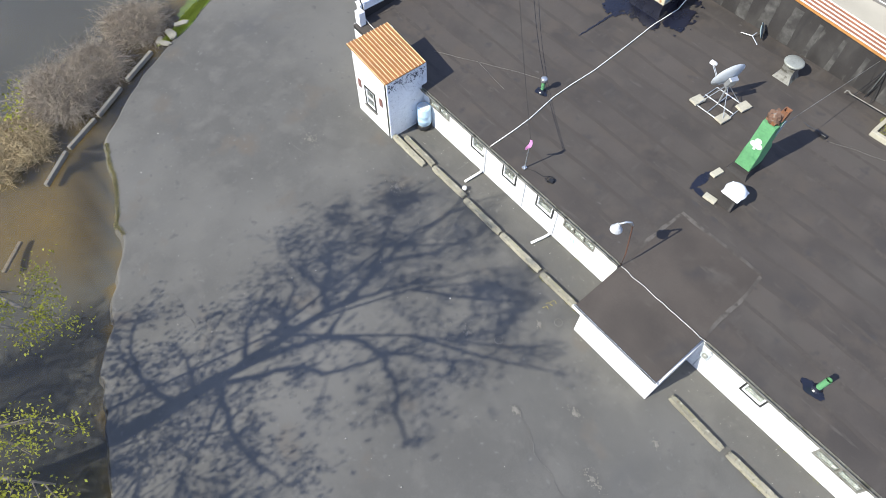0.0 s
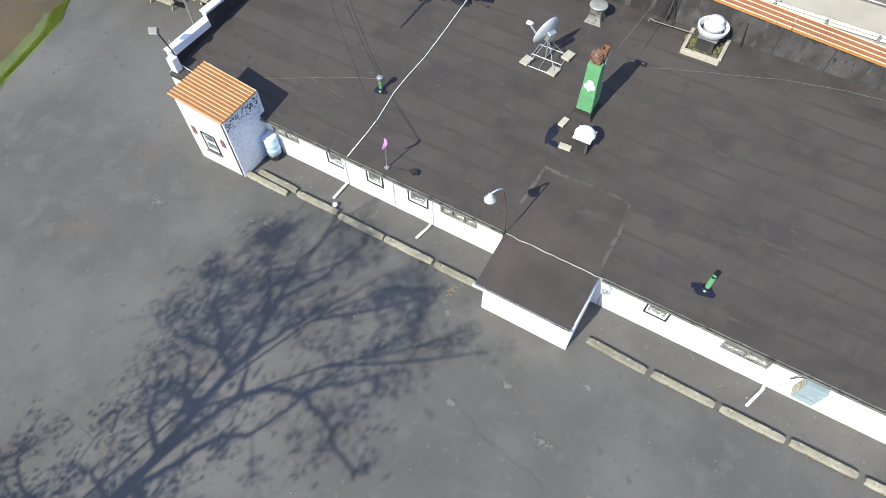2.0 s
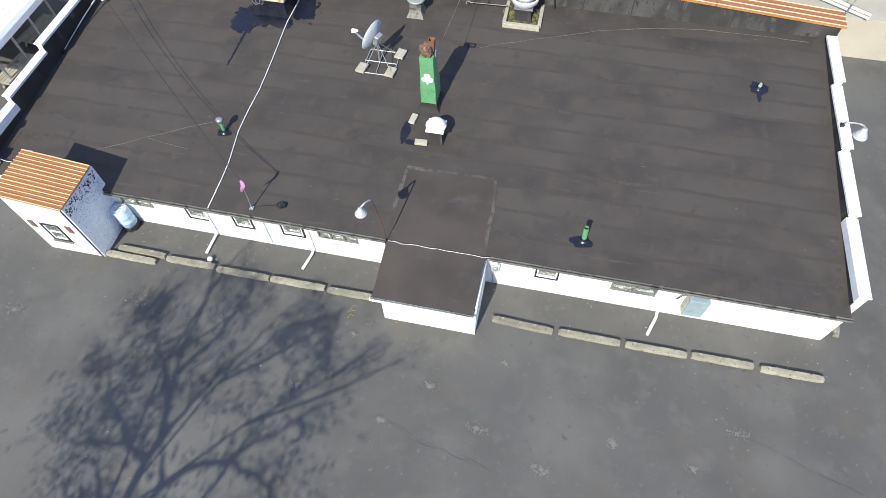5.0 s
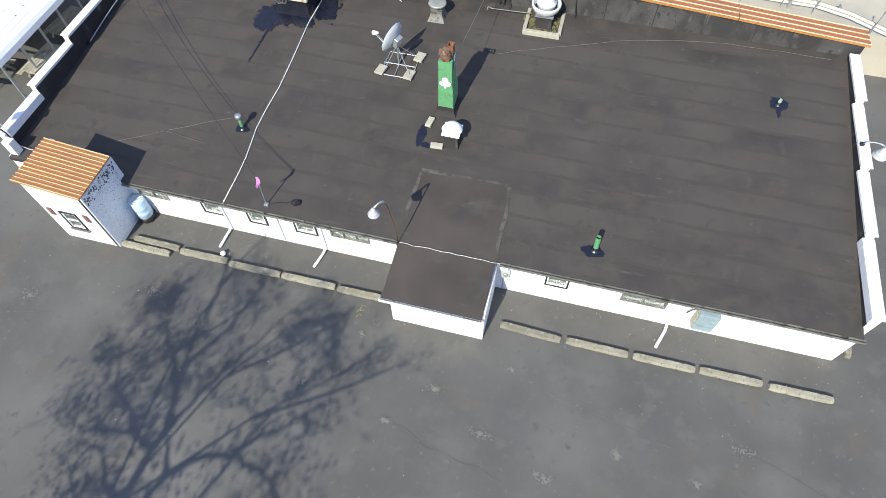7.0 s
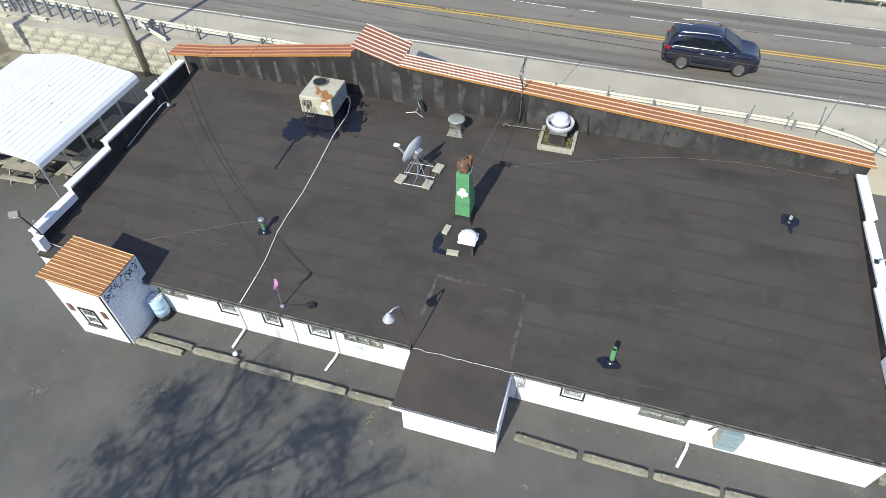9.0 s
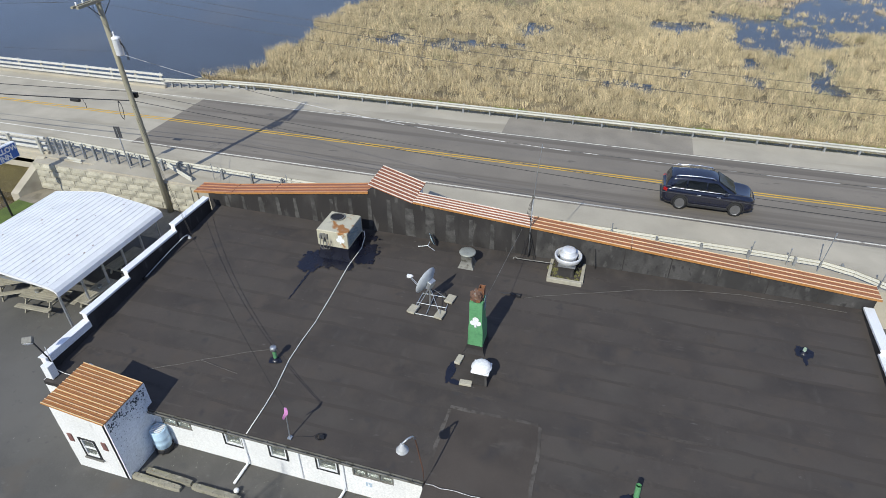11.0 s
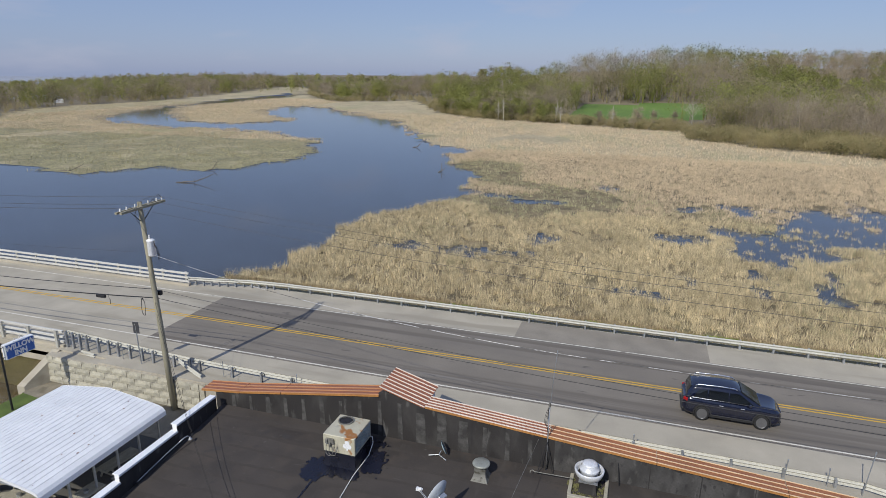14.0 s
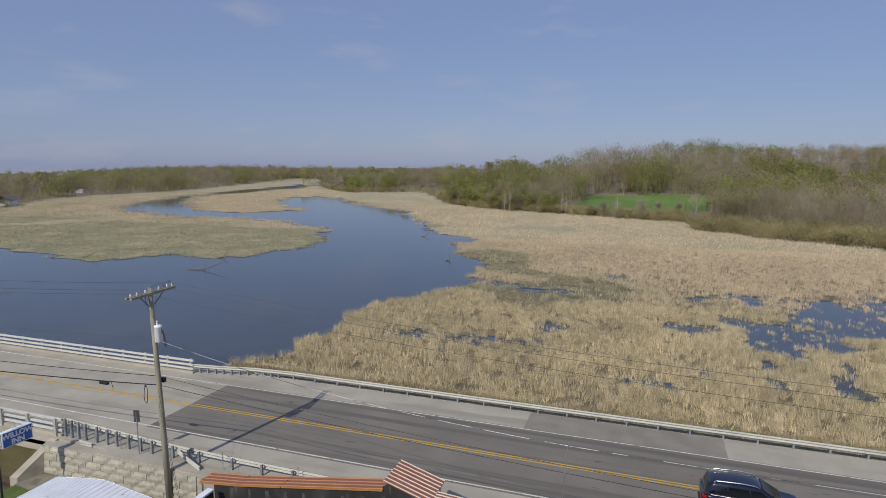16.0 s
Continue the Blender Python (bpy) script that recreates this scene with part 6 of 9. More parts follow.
for i, (x, y) in enumerate(((-4.35, 6.0), (-3.55, 7.95), (4.55, 5.55))):
    bm = bmesh.new()
    for r in (0.15,):
        k = 24
        inner = [bm.verts.new(((r - 0.03) * math.cos(2 * math.pi * j / k), (r - 0.025) * math.sin(2 * math.pi * j / k), 0.002)) for j in range(k)]
        outer = [bm.verts.new((r * (1 + 0.08 * noise.noise((j * 0.7, i, 0))) * math.cos(2 * math.pi * j / k), r * math.sin(2 * math.pi * j / k), 0.002)) for j in range(k)]
        for j in range(k):
            bm.faces.new((inner[j], outer[j], outer[(j + 1) % k], inner[(j + 1) % k]))
    lay("ring_mark", x, y, bm, M["crack_pale"], "round ring mark worn into the asphalt", "mark")
for i, (x0, y0, x1, y1, pale) in enumerate(((-2.1, 4.75, 1.2, 4.0, 1), (-12.8, -1.4, -10.2, -1.4, 0), (2.3, 7.0, 6.3, 6.1, 1), (5.5, 3.0, 8.0, 1.0, 0), (-16.5, 5.2, -13.4, 5.9, 1),
                                            (0.5, 3.2, 3.5, 0.6, 0), (8.5, 6.5, 13, 5.2, 1))):
    bm = bmesh.new()
    prev = None
    n = 26
    for k in range(n + 1):
        t = k / n
        wob = 0.22 * noise.noise((t * 4, i * 3.1, 0)) + 0.06 * noise.noise((t * 17, i, 5))
        d = Vector((x1 - x0, y1 - y0)).normalized()
        x, y = (x1 - x0) * t - d.y * wob, (y1 - y0) * t + d.x * wob
        w = (0.004 + 0.008 * abs(noise.noise((t * 9, i, 2)))) * (1 if 0 < k < n else 0.2)
        z = float(lot_z(np.array([x0 + x]), np.array([y0 + y]))[0] - lot_z(np.array([x0]), np.array([y0]))[0])
        cur = (bm.verts.new((x - d.y * w, y + d.x * w, z)), bm.verts.new((x + d.y * w, y - d.x * w, z)))
        if prev:
            bm.faces.new((prev[0], prev[1], cur[1], cur[0]))
        prev = cur
    lay("crack", x0, y0, bm, M["crack_pale"] if pale else M["crack"], "long wandering crack in the asphalt", "crack")

rng = np.random.default_rng(5)
n = 420
px_, py_ = rng.uniform(-26, 16, n), rng.uniform(-8, 10, n)
px_ = np.concatenate([px_, rng.uniform(-13, 11, 150)])
py_ = np.concatenate([py_, rng.uniform(8.9, 10.1, 150)])
n = len(px_)
keep = py_ > np.interp(px_, SHORE_X, SHORE_Y) + 0.4
px_, py_ = px_[keep], py_[keep]
n = len(px_)
s = rng.uniform(0.008, 0.02, n) * np.where(rng.random(n) < 0.05, 1.8, 1)
base = np.array([(1, 0, 0), (-0.5, 0.87, 0), (-0.5, -0.87, 0), (0, 0, 1.1)])
v = base[None] * s[:, None, None]
pz = lot_z(px_, py_)
v[:, :, 0] += px_[:, None]
v[:, :, 1] += py_[:, None]
v[:, :, 2] += pz[:, None] + 0.008
f = np.array([(0, 1, 3), (1, 2, 3), (2, 0, 3)])
ff = (f[None] + 4 * np.arange(n)[:, None, None]).reshape(-1, 3)
M["pebble"] = mat("pale_pebbles", (0.42, 0.4, 0.36), 0.9, per_island=0.35, bump=0)
tagged(new("pebbles", soup("pebbles", v.reshape(-1, 3), ff, M["pebble"])), "scattered pale pebbles and litter specks on asphalt", "pebbles", kind="stuff")

# ---- open-sided picnic shelter ----
shelter = thing("picnic_shelter", "open picnic shelter with white ribbed metal roof", "shelter", pose(-24.3, 17.3, 0.0))
hw, hl = 3.5, 3.4
for side in (-1, 1):
    prof = [(0.0, 2.98), (side * 1.2, 2.83), (side * 2.6, 2.64), (side * 3.1, 2.56), (side * 3.32, 2.47), (side * 3.44, 2.34), (side * 3.46, 2.14)]
    bm = bmesh.new()
    for k in range(2):
        ring = [[bm.verts.new((x, y, z - 0.03 * k)) for x, z in prof] for y in (-hl, hl)]
        for i in range(len(prof) - 1):
            bm.faces.new((ring[0][i], ring[0][i + 1], ring[1][i + 1], ring[1][i]))
    part("roof_sheet", bm, M["white_metal"], shelter, "white metal roof sheet with rolled edge")
    x = 0.16
    while x < 3.2:
        z = float(np.interp(x, [abs(p[0]) for p in prof], [p[1] for p in prof]))
        bm = bmesh.new()
        tube(bm, [(side * x, -hl - 0.005, z + 0.006), (side * x, hl + 0.005, z + 0.006)], 0.016, 5)
        part("roof_rib", bm, M["white_metal"], shelter)
        x += 0.29
    for y in (-hl, hl):
        bm = bmesh.new()
        for i in range(len(prof) - 1):
            (xa, za), (xb, zb) = prof[i], prof[i + 1]
            vs = [bm.verts.new(p) for p in ((xa, y, za - 0.13), (xb, y, zb - 0.13), (xb, y, zb + 0.012), (xa, y, za + 0.012))]
            bm.faces.new(vs)
        bmesh.ops.remove_doubles(bm, verts=bm.verts[:], dist=1e-4)
        part("gable_trim", bm, M["white_metal"], shelter)
    for k in range(6):
        y = -hl + 0.25 + k * (2 * hl - 0.5) / 5
        bm = bmesh.new()
        box(bm, side * 3.1 - 0.04, side * 3.1 + 0.04, y - 0.04, y + 0.04, -0.02, 2.5)
        part("post", bm, M["galv"], shelter)
    bm = bmesh.new()
    box(bm, side * 3.1 - 0.04, side * 3.1 + 0.04, -hl + 0.1, hl - 0.1, 2.42, 2.5)
    part("eave_beam", bm, M["galv"], shelter)
for k in range(6):
    y = -hl + 0.25 + k * (2 * hl - 0.5) / 5
    bm = bmesh.new()
    box(bm, -3.1, 3.1, y - 0.03, y + 0.03, 2.30, 2.38)
    part("cross_tie", bm, M["galv"], shelter)
bm = bmesh.new()
for k in range(22):
    x, y = random.uniform(0.2, 3.0) * random.choice((-1, 1)), random.uniform(-3.2, 3.2)
    z = float(np.interp(abs(x), [0, 1.2, 2.6, 3.1], [2.98, 2.83, 2.64, 2.56])) + 0.012
    r = random.uniform(0.02, 0.05)
    vs = [bm.verts.new((x + r * math.cos(a), y + r * 1.4 * math.sin(a), z + 0.008)) for a in (0, 1.6, 3.1, 4.7)]
    bm.faces.new(vs)
part("fallen_leaves", bm, M["rust"], shelter, "few dead leaves stuck on the roof")


def picnic_table():
    th = thing("picnic_table", "weathered grey wooden picnic table with attached benches", "picnic table", pose(-23.65, 15.1, 0.0, 0, 0, 3), group="picnic tables by the shelter")
    for k in range(5):
        bm = bmesh.new()
        box(bm, -0.92, 0.92, -0.37 + k * 0.15, -0.235 + k * 0.15, 0.71, 0.75, bevel=0.005)
        part("top_board", bm, M["picnic"], th)
    for s in (-1, 1):
        for k in range(2):
            bm = bmesh.new()
            y = s * (0.58 + 0.14 * k)
            box(bm, -0.92, 0.92, y - 0.065, y + 0.065, 0.41, 0.45, bevel=0.005)
            part("bench_board", bm, M["picnic"], th)
    for x in (-0.65, 0.65):
        bm = bmesh.new()
        box(bm, x - 0.02, x + 0.02, -0.75, 0.75, 0.33, 0.408)
        part("bench_bearer", bm, M["picnic"], th)
        bm = bmesh.new()
        box(bm, x - 0.02, x + 0.02, -0.36, 0.36, 0.62, 0.708)
        part("top_bearer", bm, M["picnic"], th)
        for s in (-1, 1):
            bm = bmesh.new()
            a, b = Vector((x + 0.045, s * 0.22, 0.70)), Vector((x + 0.045, s * 0.62, -0.01))
            d = (b - a).normalized() * 0
            q = [(s * 0.17, 0.70), (s * 0.28, 0.70), (s * 0.68, 0.0), (s * 0.57, 0.0)]
            lo = [bm.verts.new((x + 0.022, y, z)) for y, z in q]
            hi = [bm.verts.new((x + 0.062, y, z)) for y, z in q]
            for i in range(4):
                j = (i + 1) % 4
                bm.faces.new((lo[i], lo[j], hi[j], hi[i]))
            bm.faces.new(lo)
            bm.faces.new(hi[::-1])
            bmesh.ops.recalc_face_normals(bm, faces=bm.faces[:])
            part("leg", bm, M["picnic"], th)
    return th


table = picnic_table()
for m in (pose(-21.4, 16.05, 0, 0, 0, 87), pose(-25.75, 15.65, 0, 0, 0, 31), pose(-21.9, 18.6, 0, 0, 0, 84), pose(-24.6, 18.4, 0, 0, 0, 92)):
    copy_thing(table, m)
for k, (x, y) in enumerate(((-23.9, 15.15), (-21.35, 16.25))):
    ash = thing("ash_tin", "small pale tin standing on a picnic table", "tin", pose(x, y, 0.752))
    bm = bmesh.new()
    lathe(bm, [(0.09, 0.0), (0.1, 0.02), (0.1, 0.12), (0.085, 0.13), (0.08, 0.05), (0.001, 0.05)], 16)
    part("body", bm, M["galv"], ash)
    bm = bmesh.new()
    lathe(bm, [(0.1, 0.0), (0.11, 0.01), (0.1, 0.02)], 16, (0, 0, 0.11))
    part("rim", bm, M["gutter"], ash)

# grass and path behind the shelter
M["lawn"] = mat("lawn", (0.10, 0.145, 0.03), 0.95, vary=0.25, scale=1.2, fine=14, bump=0.5, bump_dist=0.04, stain=[((0.17, 0.15, 0.07), 1.0, 0.58, 0.12, ONE)])
M["dirt"] = mat("bare_dirt", (0.25, 0.22, 0.165), 0.95, vary=0.2, scale=1.2, fine=14, bump=0.4, stain=[((0.15, 0.13, 0.09), 0.9, 0.55, 0.15, ONE)])
bm = bmesh.new()
prism(bm, [(-33.3, 16.5), (-29.2, 15.5), (-28.6, 20.4), (-30.6, 22.3), (-33.3, 22.6)], -0.05, 0.03)
solid("lawn", bm, M["lawn"], "patch of green lawn beside the shelter", "lawn", "structure")
bm = bmesh.new()
prism(bm, [(-33.4, 22.6), (-30.6, 22.3), (-28.6, 20.4), (-28.4, 21.6), (-19.0, 21.2), (-19.0, 24.2), (-33.4, 24.2)], -0.05, 0.022)
solid("pavement_yard", bm, M["dirt"], "bare dirt strip under the retaining wall", "dirt", "structure")

# ---- hanging sign of the inn ----
sign = thing("inn_sign", "blue and white box sign reading WILLOW INN on a post", "sign", pose(-32.0, 22.0, -0.1, 0, 0, -3))
bm = bmesh.new()
box(bm, -0.14, 0.14, -0.82, 0.82, 3.15, 4.03, bevel=0.01)
part("frame", bm, M["white_metal"], sign, "white metal sign frame")
for s in (-1, 1):
    bm = bmesh.new()
    box(bm, min(s * 0.142, s * 0.15), max(s * 0.142, s * 0.15), -0.77, 0.77, 3.2, 3.98)
    part("face", bm, M["sign_blue"], sign, "blue sign face")
    for word, z, size in (("WILLOW", 3.64, 0.4), ("INN", 3.26, 0.4)):
        cu = bpy.data.curves.new("word", "FONT")
        cu.body, cu.size, cu.align_x, cu.extrude, cu.offset = word, size, "CENTER", 0.006, 0.018
        tmp = bpy.data.objects.new("word", cu)
        scene.collection.objects.link(tmp)
        me = bpy.data.meshes.new_from_object(tmp.evaluated_get(bpy.context.evaluated_depsgraph_get()))
        bpy.data.objects.remove(tmp)
        me.materials.clear()
        me.materials.append(M["white_wall"])
        ob = new("lettering", me)
        ob.parent = sign
        ob.matrix_basis = pose(s * 0.158, 0, z, 90, 0, 90 * s)
bm = bmesh.new()
rod(bm, (0.0, -1.0, -0.1), (0.0, -1.0, 4.1), 0.06, 0.05, 12)
part("post", bm, M["dark_metal"], sign)
for z in (3.3, 3.9):
    bm = bmesh.new()
    rod(bm, (0, -1.0, z), (0, -0.82, z), 0.025, 0.025, 8)
    part("bracket", bm, M["dark_metal"], sign)
bm = bmesh.new()
tube(bm, [(0.1, -0.3, 4.04), (0.02, -0.2, 4.2), (0.1, 0.0, 4.08), (0, 0.15, 4.22), (-0.05, 0.3, 4.06)], 0.02, 5)
part("cable_tangle", bm, M["cable_white"], sign)

# ---- roadside ----


def w_beam(bm, pts, z_of, h=0.31, depth=0.08, face=-1):
    """A W-shaped guard rail along a line of (x, y)."""
    prof = [(0.0, 0.5), (0.35, 0.42), (1.0, 0.27), (0.35, 0.1), (0.0, 0.0), (0.35, -0.1), (1.0, -0.27), (0.35, -0.42), (0.0, -0.5)]
    rows = []
    for i, (x, y) in enumerate(pts):
        a, b = pts[max(0, i - 1)], pts[min(len(pts) - 1, i + 1)]
        d = Vector((b[0] - a[0], b[1] - a[1])).normalized()
        nrm = Vector((-d.y, d.x)) * face
        rows.append([bm.verts.new((x + nrm.x * depth * o, y + nrm.y * depth * o, z_of(x) + h * k)) for o, k in prof])
    for a, b in zip(rows, rows[1:]):
        for k in range(len(prof) - 1):
            bm.faces.new((a[k], b[k], b[k + 1], a[k + 1]))


def rail_post(bm, x, y, z0, z1):
    for x0, x1, y0, y1 in ((-0.05, 0.05, -0.075, -0.067), (-0.05, 0.05, 0.067, 0.075), (-0.004, 0.004, -0.067, 0.067)):
        box(bm, x + x0, x + x1, y + y0, y + y1, z0, z1)


far = thing("guard_rail", "galvanised guard rail along the marsh side of the road", "guard rail", group="guard rails")
bm = bmesh.new()
w_beam(bm, [(-33.3, 37.15), (-31.0, 37.55), (-28.4, 38.2), (-25.38, 38.45)], lambda x: float(np.interp(x, [-33.3, -28], [2.5, 2.42])), h=0.31)
part("transition_beam", bm, M["galv_rail"], far)
for x0 in np.arange(-25.38, 120, 7.62):
    bm = bmesh.new()
    w_beam(bm, [(x0, 38.45), (x0 + 3.81, 38.45), (x0 + 7.64, 38.45)], lambda x: 2.42)
    part("beam", bm, M["galv_rail"], far)
for x in np.arange(-25.0, 100, 1.9):
    bm = bmesh.new()
    rail_post(bm, x, 38.6, 1.2, 2.55)
    part("post", bm, M["galv"], far)
for x in np.arange(-33, -26, 0.65):
    bm = bmesh.new()
    rail_post(bm, x + 0.2, float(np.interp(x, [-33.3, -31.0, -28.4, -25.4], [37.35, 37.75, 38.4, 38.6])), 1.2, 2.5)
    part("post", bm, M["galv"], far)

near = thing("guard_rail", "galvanised guard rail on close-set posts by the retaining wall", "guard rail", group="guard rails")


def near_z(x):
    return float(np.interp(x, [-32.6, -28.5, -23.5, 3, 13], [2.86, 2.66, 2.42, 2.2, 2.22]))


run = [(-32.6, 25.5), (-28, 25.5), (-24, 25.52), (-18, 25.5), (-10, 25.5), (-2, 25.5), (3, 25.5), (8, 25.45), (10.4, 25.35), (11.6, 24.95), (13.2, 24.0)]
for a, b in zip(run, run[1:]):
    bm = bmesh.new()
    w_beam(bm, [a, ((a[0] + b[0]) / 2, (a[1] + b[1]) / 2), b], near_z, face=1)
    part("beam", bm, M["galv_rail"], near)
for x in [-32.5, -32.0, -31.45, -30.9, -30.0, -29.2, -28.5, -27.6, -26.7, -25.9, -24.4, -23.3, -22.6, -20.4, -18.5, -16.6, -13, -9, -5, -1.5, 1.2, 3.3, 5.3, 7.35, 9.3, 11.2]:
    bm = bmesh.new()
    rail_post(bm, x, 25.33, 1.5, near_z(x) + 0.14)
    part("post", bm, M["galv"], near)
bm = bmesh.new()
w_beam(bm, [(-24.1, 25.3), (-23.1, 24.95), (-22.0, 24.6)], lambda x: float(np.interp(x, [-24.1, -22], [2.4, 2.05])), face=1)
part("spur_beam", bm, M["galv_rail"], near, "short spare rail leaning down")
bm = bmesh.new()
w_beam(bm, [(-31.0, 24.9), (-29.9, 24.8)], lambda x: 2.0, face=1)
part("spur_beam", bm, M["galv_rail"], near, "short spare rail lying by the posts")


def bridge_rail(y, face, x1, label):
    th = thing("bridge_railing", label, "bridge railing", group="bridge railings")
    for k, z in enumerate((2.25, 2.58, 2.93)):
        bm = bmesh.new()
        box(bm, -150, x1, y - 0.07, y + 0.07, z - 0.075, z + 0.075, bevel=0.015)
        part("tube_rail", bm, M["rail_white"], th)
    for x in np.arange(x1 - 0.4, -75, -2.3):
        bm = bmesh.new()
        yo = y + face * 0.12
        box(bm, x - 0.09, x + 0.09, min(yo, yo + face * 0.1), max(yo, yo + face * 0.1), 1.3, 3.0)
        part("post", bm, M["galv_rail"], th)
    bm = bmesh.new()
    box(bm, -150, x1, y - 0.12, y + 0.12, ROAD - 0.1, ROAD + 0.16)
    part("kerb", bm, M["concrete"], th)
    return th


bridge_rail(37.1, 1, -33.2, "white three-tube railing on the far bridge edge")
bridge_rail(25.3, -1, -32.7, "white three-tube railing on the near bridge edge")

# wing wall and abutment of the bridge
wing = thing("wing_wall", "sloping pale concrete wing wall of the bridge", "retaining wall", kind="structure")
bm = bmesh.new()
q = [(-33.1, 24.75, 1.95), (-34.0, 22.8, 0.25), (-34.0, 22.8, -0.8), (-33.1, 24.75, -0.8)]
off = Vector((0.52, 0.06, 0))
lo = [bm.verts.new(p) for p in q]
hi = [bm.verts.new(Vector(p) + off) for p in q]
for i in range(4):
    j = (i + 1) % 4
    bm.faces.new((lo[i], lo[j], hi[j], hi[i]))
bm.faces.new(lo)
bm.faces.new(hi[::-1])
bmesh.ops.recalc_face_normals(bm, faces=bm.faces[:])
part("wall", bm, M["concrete"], wing)
bm = bmesh.new()
box(bm, -33.4, -32.8, 24.75, 38.0, -1.0, 1.6)
part("abutment", bm, M["concrete"], wing)
bm = bmesh.new()
box(bm, -60, -33.4, 24.9, 25.5, 0.9, 1.55)
part("beam", bm, M["concrete"], wing)

# signposts along the near rail
for x, h, lab in ((-26.5, 2.6, "steel sign post with a small plate seen edge on"), ):
    sp = thing("sign_post", lab, "sign post", pose(x, 25.0, 1.6))
    bm = bmesh.new()
    rod(bm, (0, 0, 0), (-0.05, 0, h + 0.25), 0.035, 0.035, 6)
    part("post", bm, M["galv"], sp)
    bm = bmesh.new()
    box(bm, -0.2, 0.16, -0.02, 0.0, h - 0.35, h + 0.35, pose(0, 0, 0, 0, 0, 12))
    part("plate", bm, M["wire"], sp, "dull grey back of a sign plate")
for x, y, h, lean in ((-28.0, 25.15, 1.25, 0.0), (-20.9, 25.2, 1.2, 0.0), (-16.2, 25.2, 1.15, 0.02), (1.2, 25.4, 1.0, 0.0), (7.4, 25.35, 1.15, 0.05), (9.0, 25.3, 1.1, 0.0), (10.2, 25.1, 2.3, 0.18), (12.4, 24.3, 1.3, 0.05)):
    sp = thing("marker_post", "thin grey marker stake beside the guard rail", "stake", pose(x, y, 1.7), group="marker stakes")
    bm = bmesh.new()
    rod(bm, (0, 0, -0.2), (lean, 0, h), 0.022, 0.02, 6)
    part("stake", bm, M["galv"], sp)
    bm = bmesh.new()
    box(bm, lean - 0.03, lean + 0.03, -0.006, 0.006, h - 0.12, h + 0.01)
    part("tip_plate", bm, M["galv"], sp)

# ---- block retaining wall ----
rw = thing("retaining_wall", "pale split-face concrete block retaining wall", "retaining wall", kind="structure")
bm = bmesh.new()
box(bm, -32.9, -21.5, 24.2, 24.6, -0.2, 1.76)
part("core", bm, M["rblock"], rw)


def block_mesh(w, h, d, seed):
    bm = bmesh.new()
    nx, nz = 4, 2
    face = [[bm.verts.new((w * i / nx, (-0.03 if 0 < i < nx and 0 < k < nz else 0.0) + 0.035 * noise.noise((i * 1.9 + seed, k * 2.3, seed)) * (1 if 0 < k < nz or 0 < i < nx else 0.3), h * k / nz)) for k in range(nz + 1)] for i in range(nx + 1)]
    for i in range(nx):
        for k in range(nz):
            bm.faces.new((face[i][k], face[i + 1][k], face[i + 1][k + 1], face[i][k + 1]))
    b = [bm.verts.new(p) for p in ((0, d, 0), (w, d, 0), (w, d, h), (0, d, h))]
    top = [face[i][nz] for i in range(nx + 1)]
    bm.faces.new(top + [b[2], b[3]])
    bm.faces.new([face[0][k] for k in range(nz + 1)] + [b[3], b[0]])
    bm.faces.new([face[nx][k] for k in range(nz, -1, -1)] + [b[1], b[2]])
    bmesh.ops.recalc_face_normals(bm, faces=bm.faces[:])
    return finish(bm, "block", M["rblock"])


BW, BH = 1.12, 0.425
meshes = [block_mesh(BW - 0.025, BH - 0.02, 0.3, s) for s in (1.3, 4.7, 8.1)]
half = block_mesh(BW / 2 - 0.025, BH - 0.02, 0.3, 6.2)
k = 0
for row in range(4):
    x = -33.0
    if row % 2:
        piece("block", half, rw, Matrix.Translation((x, 24.1 + row * 0.02, row * BH + 0.1)))
        x += BW / 2
    while x < -21.9:
        if x + BW > -21.6:
            piece("block", half, rw, Matrix.Translation((x, 24.1 + row * 0.02, row * BH + 0.1)))
        else:
            piece("block", meshes[k % 3], rw, Matrix.Translation((x, 24.1 + row * 0.02, row * BH + 0.1)))
        x += BW
        k += 1
bm = bmesh.new()
box(bm, -33.0, -21.4, 24.2, 25.4, 1.745, 1.82)
part("cap_strip", bm, M["concrete"], rw, "dirty concrete strip on top of the wall")

# ---- utility pole and its lines ----
pole = thing("utility_pole", "old wooden utility pole with crossarm and transformer", "utility pole", pose(-23.5, 24.0, 0.0))
bm = bmesh.new()
tube(bm, [(0, 0.0, -0.2), (-0.15, -0.03, 4.0), (-0.3, -0.06, 8.0), (-0.45, -0.1, 12.0)], lambda t: 0.17 - 0.055 * t, 14)
part("pole", bm, M["pole"], pole, "", True)
bm = bmesh.new()
box(bm, -0.06, 0.06, -1.6, 1.75, -0.06, 0.06, Matrix.Translation((-0.32, -0.05, 11.72)) @ pose(0, 0, 0, 0, 0, 6))
part("crossarm", bm, M["pole"], pole)
bm = bmesh.new()
box(bm, -0.06, 0.06, -1.6, 1.75, -0.05, 0.05, Matrix.Translation((-0.58, -0.1, 11.72)) @ pose(0, 0, 0, 0, 0, 6))
part("crossarm", bm, M["pole"], pole)
for s in (-0.8, 0.8):
    bm = bmesh.new()
    rod(bm, (-0.4, -0.06 + s, 11.66), (-0.42, -0.08, 10.9), 0.02, 0.02, 6)
    part("arm_brace", bm, M["dark_metal"], pole)
